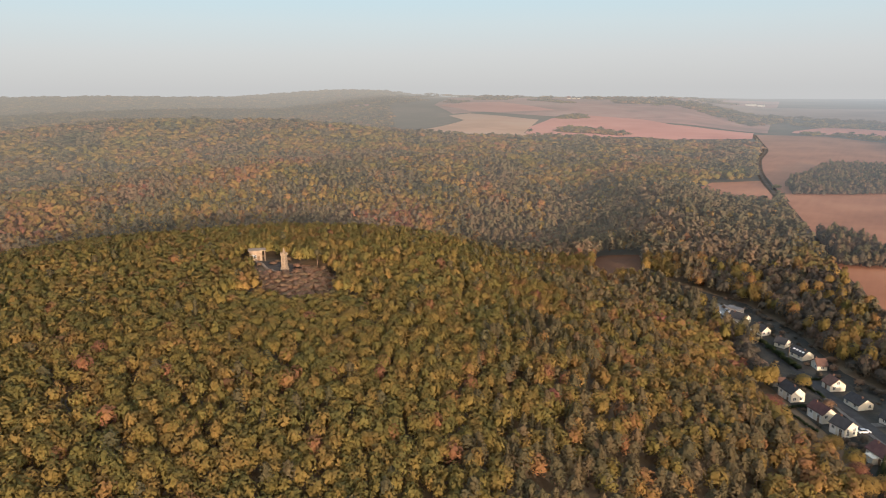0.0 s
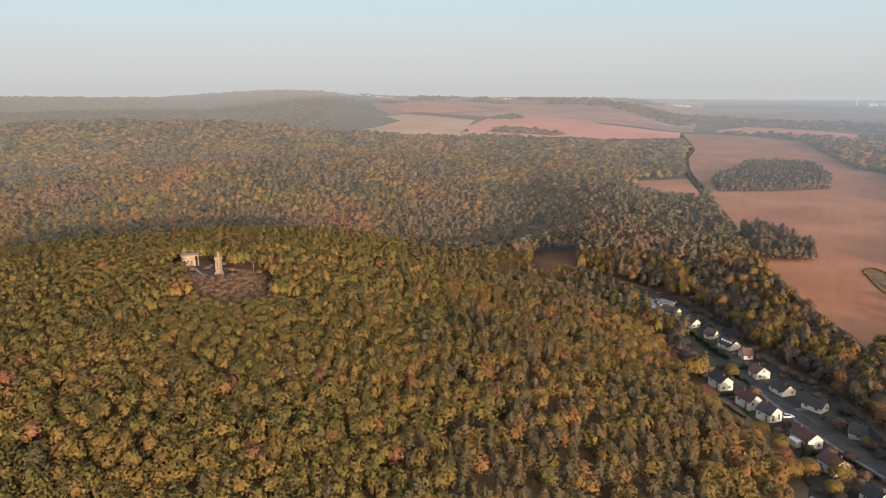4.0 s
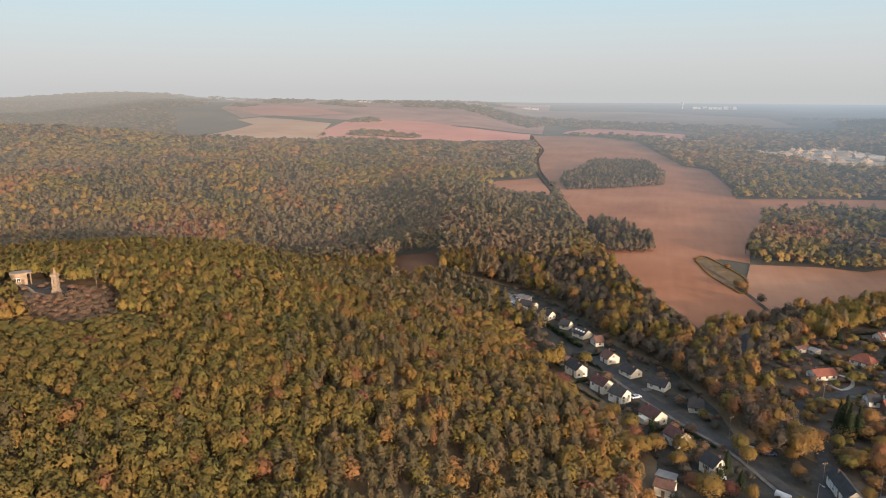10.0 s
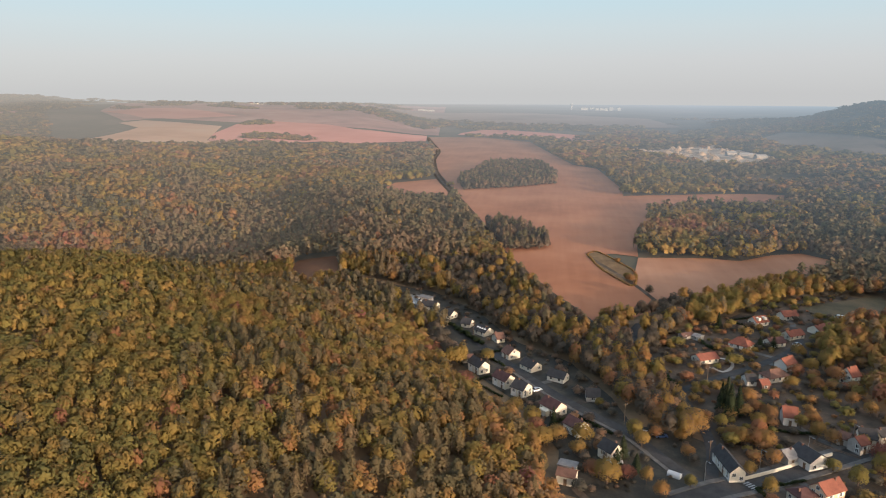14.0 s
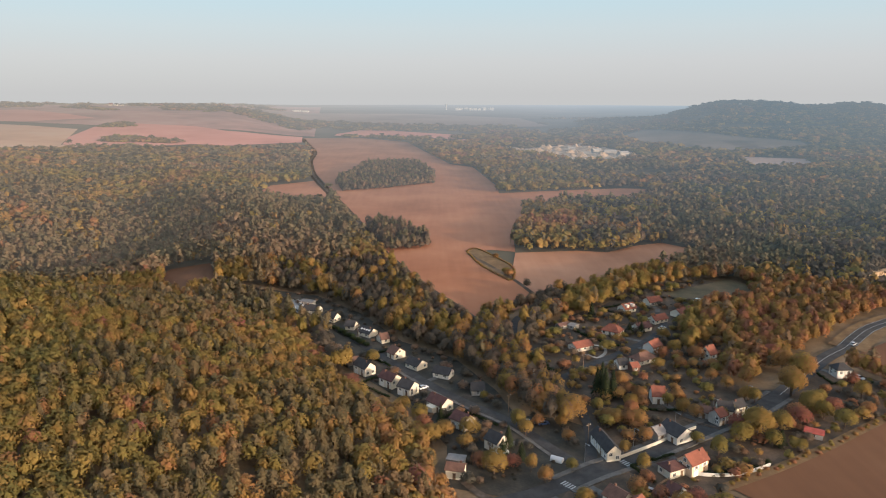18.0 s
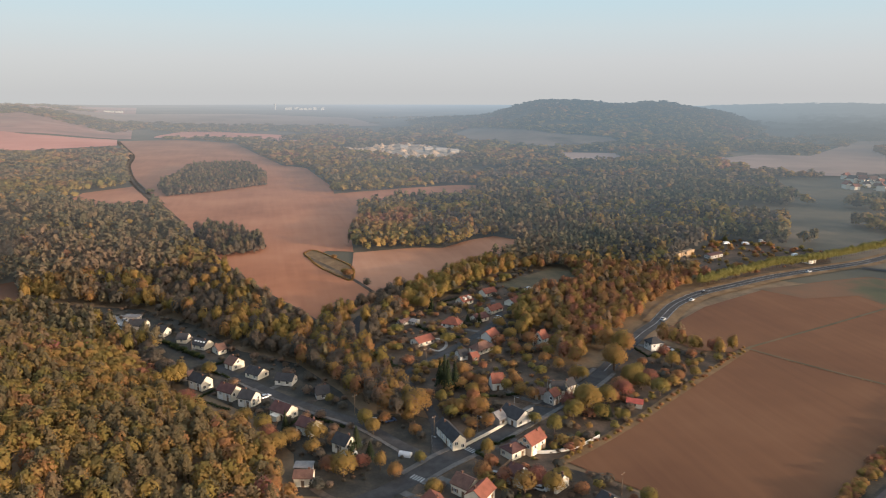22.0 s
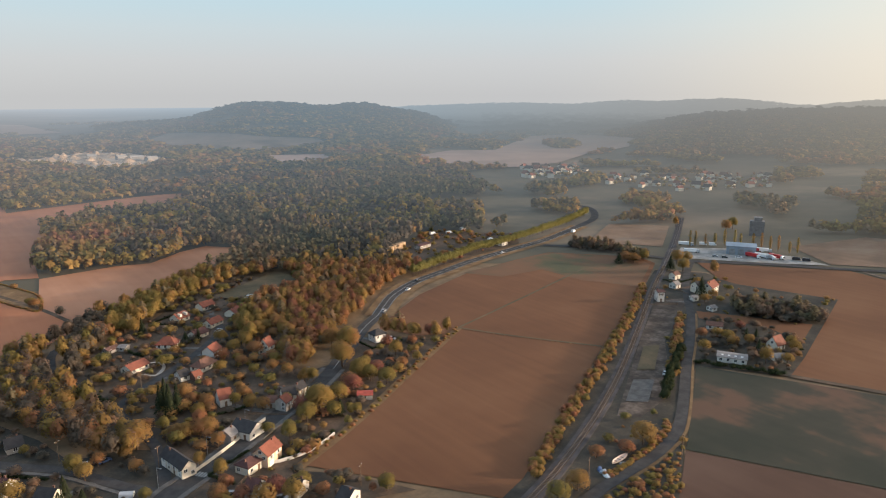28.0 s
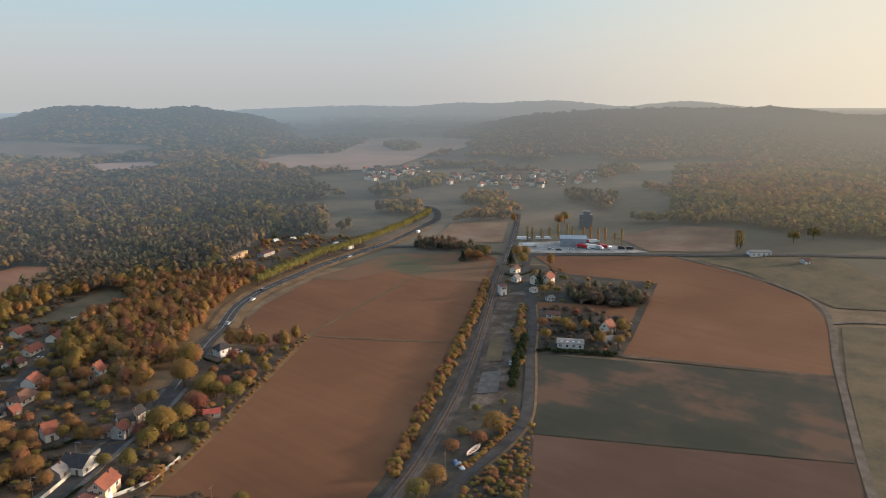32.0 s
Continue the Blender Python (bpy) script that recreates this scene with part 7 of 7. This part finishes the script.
part("tower", box_mesh("tower", M["grey_roof"], (-5.5, -4, -1, 5.5, 4, 12)), silo)
part("head", box_mesh("head", M["grey_roof"], (-2.5, -3, 12, 3.5, 3, 15)), silo)
# greenhouse beside the crossroads
bm = bmesh.new()
prof = [(1.3 * math.cos(math.pi * k / 8), 1.6 * math.sin(math.pi * k / 8)) for k in range(9)]
rows = [[bm.verts.new((xx, yy, zz)) for yy, zz in prof] for xx in (-2.1, 2.1)]
for k in range(8):
    bm.faces.new((rows[0][k], rows[1][k], rows[1][k + 1], rows[0][k + 1]))
bm.faces.new(rows[0])
bm.faces.new(rows[1][::-1])
greenhouse = tagged(new("greenhouse", build("greenhouse", bm, M["paint_silver"])), "pale plastic tunnel greenhouse in a garden", "greenhouse")
greenhouse.matrix_world = pose(41, 211.5, float(land(41, 211.5)) + 0.1, 0, 0, -30)

# ---- vehicles ----
def extrude(name, mat, profile, half, inset=0.0):
    """A side profile (x, z) pulled out to both sides, its top drawn in by inset."""
    bm = bmesh.new()
    top = max(z for x, z in profile)
    sides = [[bm.verts.new((x, s * (half - inset * max(0, (z - 0.6 * top)) / (0.4 * top)), z)) for x, z in profile] for s in (-1, 1)]
    n = len(profile)
    for k in range(n):
        bm.faces.new((sides[0][k], sides[0][(k + 1) % n], sides[1][(k + 1) % n], sides[1][k]))
    bm.faces.new(sides[0][::-1])
    bm.faces.new(sides[1])
    return build(name, bm, mat)


def wheel_mesh(radius):
    bm = bmesh.new()
    bmesh.ops.create_cone(bm, cap_ends=True, segments=12, radius1=radius, radius2=radius, depth=0.22, matrix=Matrix.Rotation(math.pi / 2, 4, "X"))
    return build("wheel", bm, M["rubber"])


CAR_BODY = [(-2.1, 0.3), (2.1, 0.3), (2.15, 0.65), (1.9, 0.85), (1.0, 0.95), (-2.05, 0.98), (-2.15, 0.6)]
CAR_CABIN = [(-1.95, 0.94), (1.05, 0.94), (0.35, 1.45), (-1.45, 1.48)]
VAN_BODY = [(-2.7, 0.35), (2.7, 0.35), (2.75, 1.0), (2.3, 1.3), (1.6, 2.2), (-2.7, 2.3)]
WHEEL, BIG_WHEEL = wheel_mesh(0.33), wheel_mesh(0.5)
CABIN = extrude("cabin", M["glass"], CAR_CABIN, 0.82, 0.15)
ROOF = box_mesh("roof", M["paint_silver"], (-1.4, -0.62, 1.46, 0.3, 0.62, 1.52))
BODIES = {}


def vehicle(x, y, turn, paint, kind):
    names = {"paint_white": "white", "paint_red": "red", "paint_dark": "dark", "paint_silver": "silver", "paint_blue": "blue"}
    if kind == "truck":
        ob = tagged(new("lorry"), names[paint] + " articulated lorry with a box trailer", "lorry", "lorries")
        part("trailer", box_mesh("trailer", M[paint], (-7, -1.25, 1.1, 4.0, 1.25, 3.8)), ob)
        part("chassis", box_mesh("chassis", M["paint_dark"], (-6.8, -0.9, 0.75, 7, 0.9, 1.1)), ob)
        cab = part("cab", extrude("cab", M["paint_white" if paint != "paint_white" else "paint_silver"], [(4.4, 0.5), (6.9, 0.5), (7.0, 1.6), (6.6, 2.9), (4.4, 3.2)], 1.2, 0.1), ob)
        part("windscreen", box_mesh("windscreen", M["glass"], (6.72, -1.0, 1.75, 6.95, 1.0, 2.6)), cab)
        for wx in (-6, -4.8, 4.0, 6.1):
            for wy in (-1.1, 1.1):
                part("wheel", BIG_WHEEL, ob, at=(wx, wy, 0.5))
    else:
        ob = tagged(new("car" if kind == "car" else "van"), names[paint] + (" parked car with dark windows" if kind == "car" else " parked van with a dark windscreen"), kind, "vehicles")
        if (kind, paint) not in BODIES:
            BODIES[kind, paint] = extrude("body", M[paint], CAR_BODY if kind == "car" else VAN_BODY, 0.88 if kind == "car" else 1.0, 0.04)
        part("body", BODIES[kind, paint], ob)
        if kind == "car":
            part("cabin", CABIN, ob)
            part("roof", ROOF, ob)
        else:
            part("windscreen", box_mesh("windscreen", M["glass"], (1.72, -0.85, 1.35, 2.28, 0.85, 2.0)), ob)
        s = 1.0 if kind == "car" else 1.3
        for wx in (-1.3 * s, 1.35 * s):
            for wy in (-0.8, 0.8):
                part("wheel", WHEEL, ob, at=(wx, wy, 0.33))
    lift = 0.06
    on_road = min(float(away(l, np.array([x]), np.array([y]))[0]) for l in (STREET, ROUTE, EAST, CROSS, LANE, CROSSLANE)) < 3.5
    lift = 0.24 + math.hypot(x, y) * 0.0006 if on_road else 0.1 + math.hypot(x, y) * 0.0006
    if inside(TRUCKYARD, np.array([x]), np.array([y]))[0]:
        lift = 0.26 + math.hypot(x, y) * 0.0006
    ob.matrix_world = pose(x, y, float(land(x, y)) + lift, 0, 0, turn) @ Matrix.Scale(0.8 if kind == "truck" else 1.0, 4)


for c in CARS:
    vehicle(*c)

# ---- poles ----
POLE = stepped("pole", M["wood"], [(0.13, -0.5), (0.09, 8.0)], 6)
LAMP_POLE = stepped("pole", M["metal"], [(0.06, -0.3), (0.04, 7.0)], 6)
ARM = box_mesh("arm", M["wood"], (-0.9, -0.06, 7.3, 0.9, 0.06, 7.45))
INSULATOR = box_mesh("insulator", M["frame"], (-0.05, -0.05, 7.45, 0.05, 0.05, 7.65))
LAMP_ARM = box_mesh("arm", M["metal"], (0, -0.05, 6.85, 1.4, 0.05, 6.95))
LAMP_HEAD = box_mesh("lamp_head", M["metal"], (1.1, -0.14, 6.75, 1.8, 0.14, 6.9))
for x, y in [(100.5, 172), (159.5, 130.5), (196, 121), (53.8, 222.8), (28.5, 247.5), (310, 222), (322, 233), (-38, 331), (66, 289)]:
    ob = tagged(new("utility_pole"), "wooden utility pole with a cross-arm", "pole", "utility poles")
    ob.matrix_world = pose(x, y, float(land(x, y)), 0, 0, 30)
    part("pole", POLE, ob)
    arm = part("arm", ARM, ob)
    for s in (-0.8, 0.0, 0.8):
        part("insulator", INSULATOR, arm, at=(s, 0, 0))
for k, (x, y) in enumerate(along(MAIN[3:9], 22, 0)):
    ob = tagged(new("street_lamp"), "grey steel street lamp beside the road", "street lamp", "street lamps")
    ob.matrix_world = pose(x - 3.6, y + 4.6, float(land(x, y)) + 0.3, 0, 0, -50)
    part("pole", LAMP_POLE, ob)
    part("arm", LAMP_ARM, ob)
    part("lamp_head", LAMP_HEAD, ob)

# ---- strip beside the lane: an old boat and covered heaps ----
bx0, by0 = BOAT[0]
bx1, by1 = BOAT[1]
boat_len = math.hypot(bx1 - bx0, by1 - by0)
boat = tagged(new("rowing_boat"), "long pale weathered boat lying beside the lane", "boat")
boat.matrix_world = pose((bx0 + bx1) / 2, (by0 + by1) / 2, float(land(bx0, by0)) + 0.35, 0, 0, math.degrees(math.atan2(by1 - by0, bx1 - bx0)))
bm = bmesh.new()
rings = []
for k in range(13):
    u = -1 + k / 6
    w = 1.0 * (1 - abs(u) ** 3) + 0.08
    z = 0.25 * u * u
    rings.append([bm.verts.new((u * boat_len / 2, s * w, z + h)) for s, h in ((-1, 0.75), (-0.7, 0.1), (0, -0.15), (0.7, 0.1), (1, 0.75), (0.86, 0.72), (0.55, 0.2), (-0.55, 0.2), (-0.86, 0.72))])
for lo, hi in zip(rings, rings[1:]):
    for k in range(9):
        bm.faces.new((lo[k], lo[(k + 1) % 9], hi[(k + 1) % 9], hi[k]))
bm.faces.new(rings[0])
bm.faces.new(rings[-1][::-1])
part("hull", build("hull", bm, M["pink"]), boat)
for u in (-0.5, -0.1, 0.3):
    part("bench", box_mesh("bench", M["wood"], (-0.15, -0.85, 0.45, 0.15, 0.85, 0.52)), boat, at=(u * boat_len / 2, 0, 0))
for k, (x, y) in enumerate(TARPS):
    bm = bmesh.new()
    bmesh.ops.create_icosphere(bm, subdivisions=2, radius=1.0)
    for v in bm.verts:
        bump = 1 + 0.2 * noise.noise(v.co * 1.7 + Vector((k * 5, 0, 0)))
        v.co = Vector((v.co.x * 1.6 * bump, v.co.y * 0.9 * bump, max(-0.1, v.co.z * 0.9 * bump)))
    heap = tagged(new("tarpaulin", build("tarpaulin", bm, M[("blue_sheet", "paint_blue", "paint_white")[k % 3]])), "creased %s tarpaulin over a load on the ground" % ("grey-blue", "blue", "white")[k % 3], "tarpaulin")
    heap.matrix_world = pose(x, y, float(land(x, y)) + 0.15, 0, 0, 40 * k)
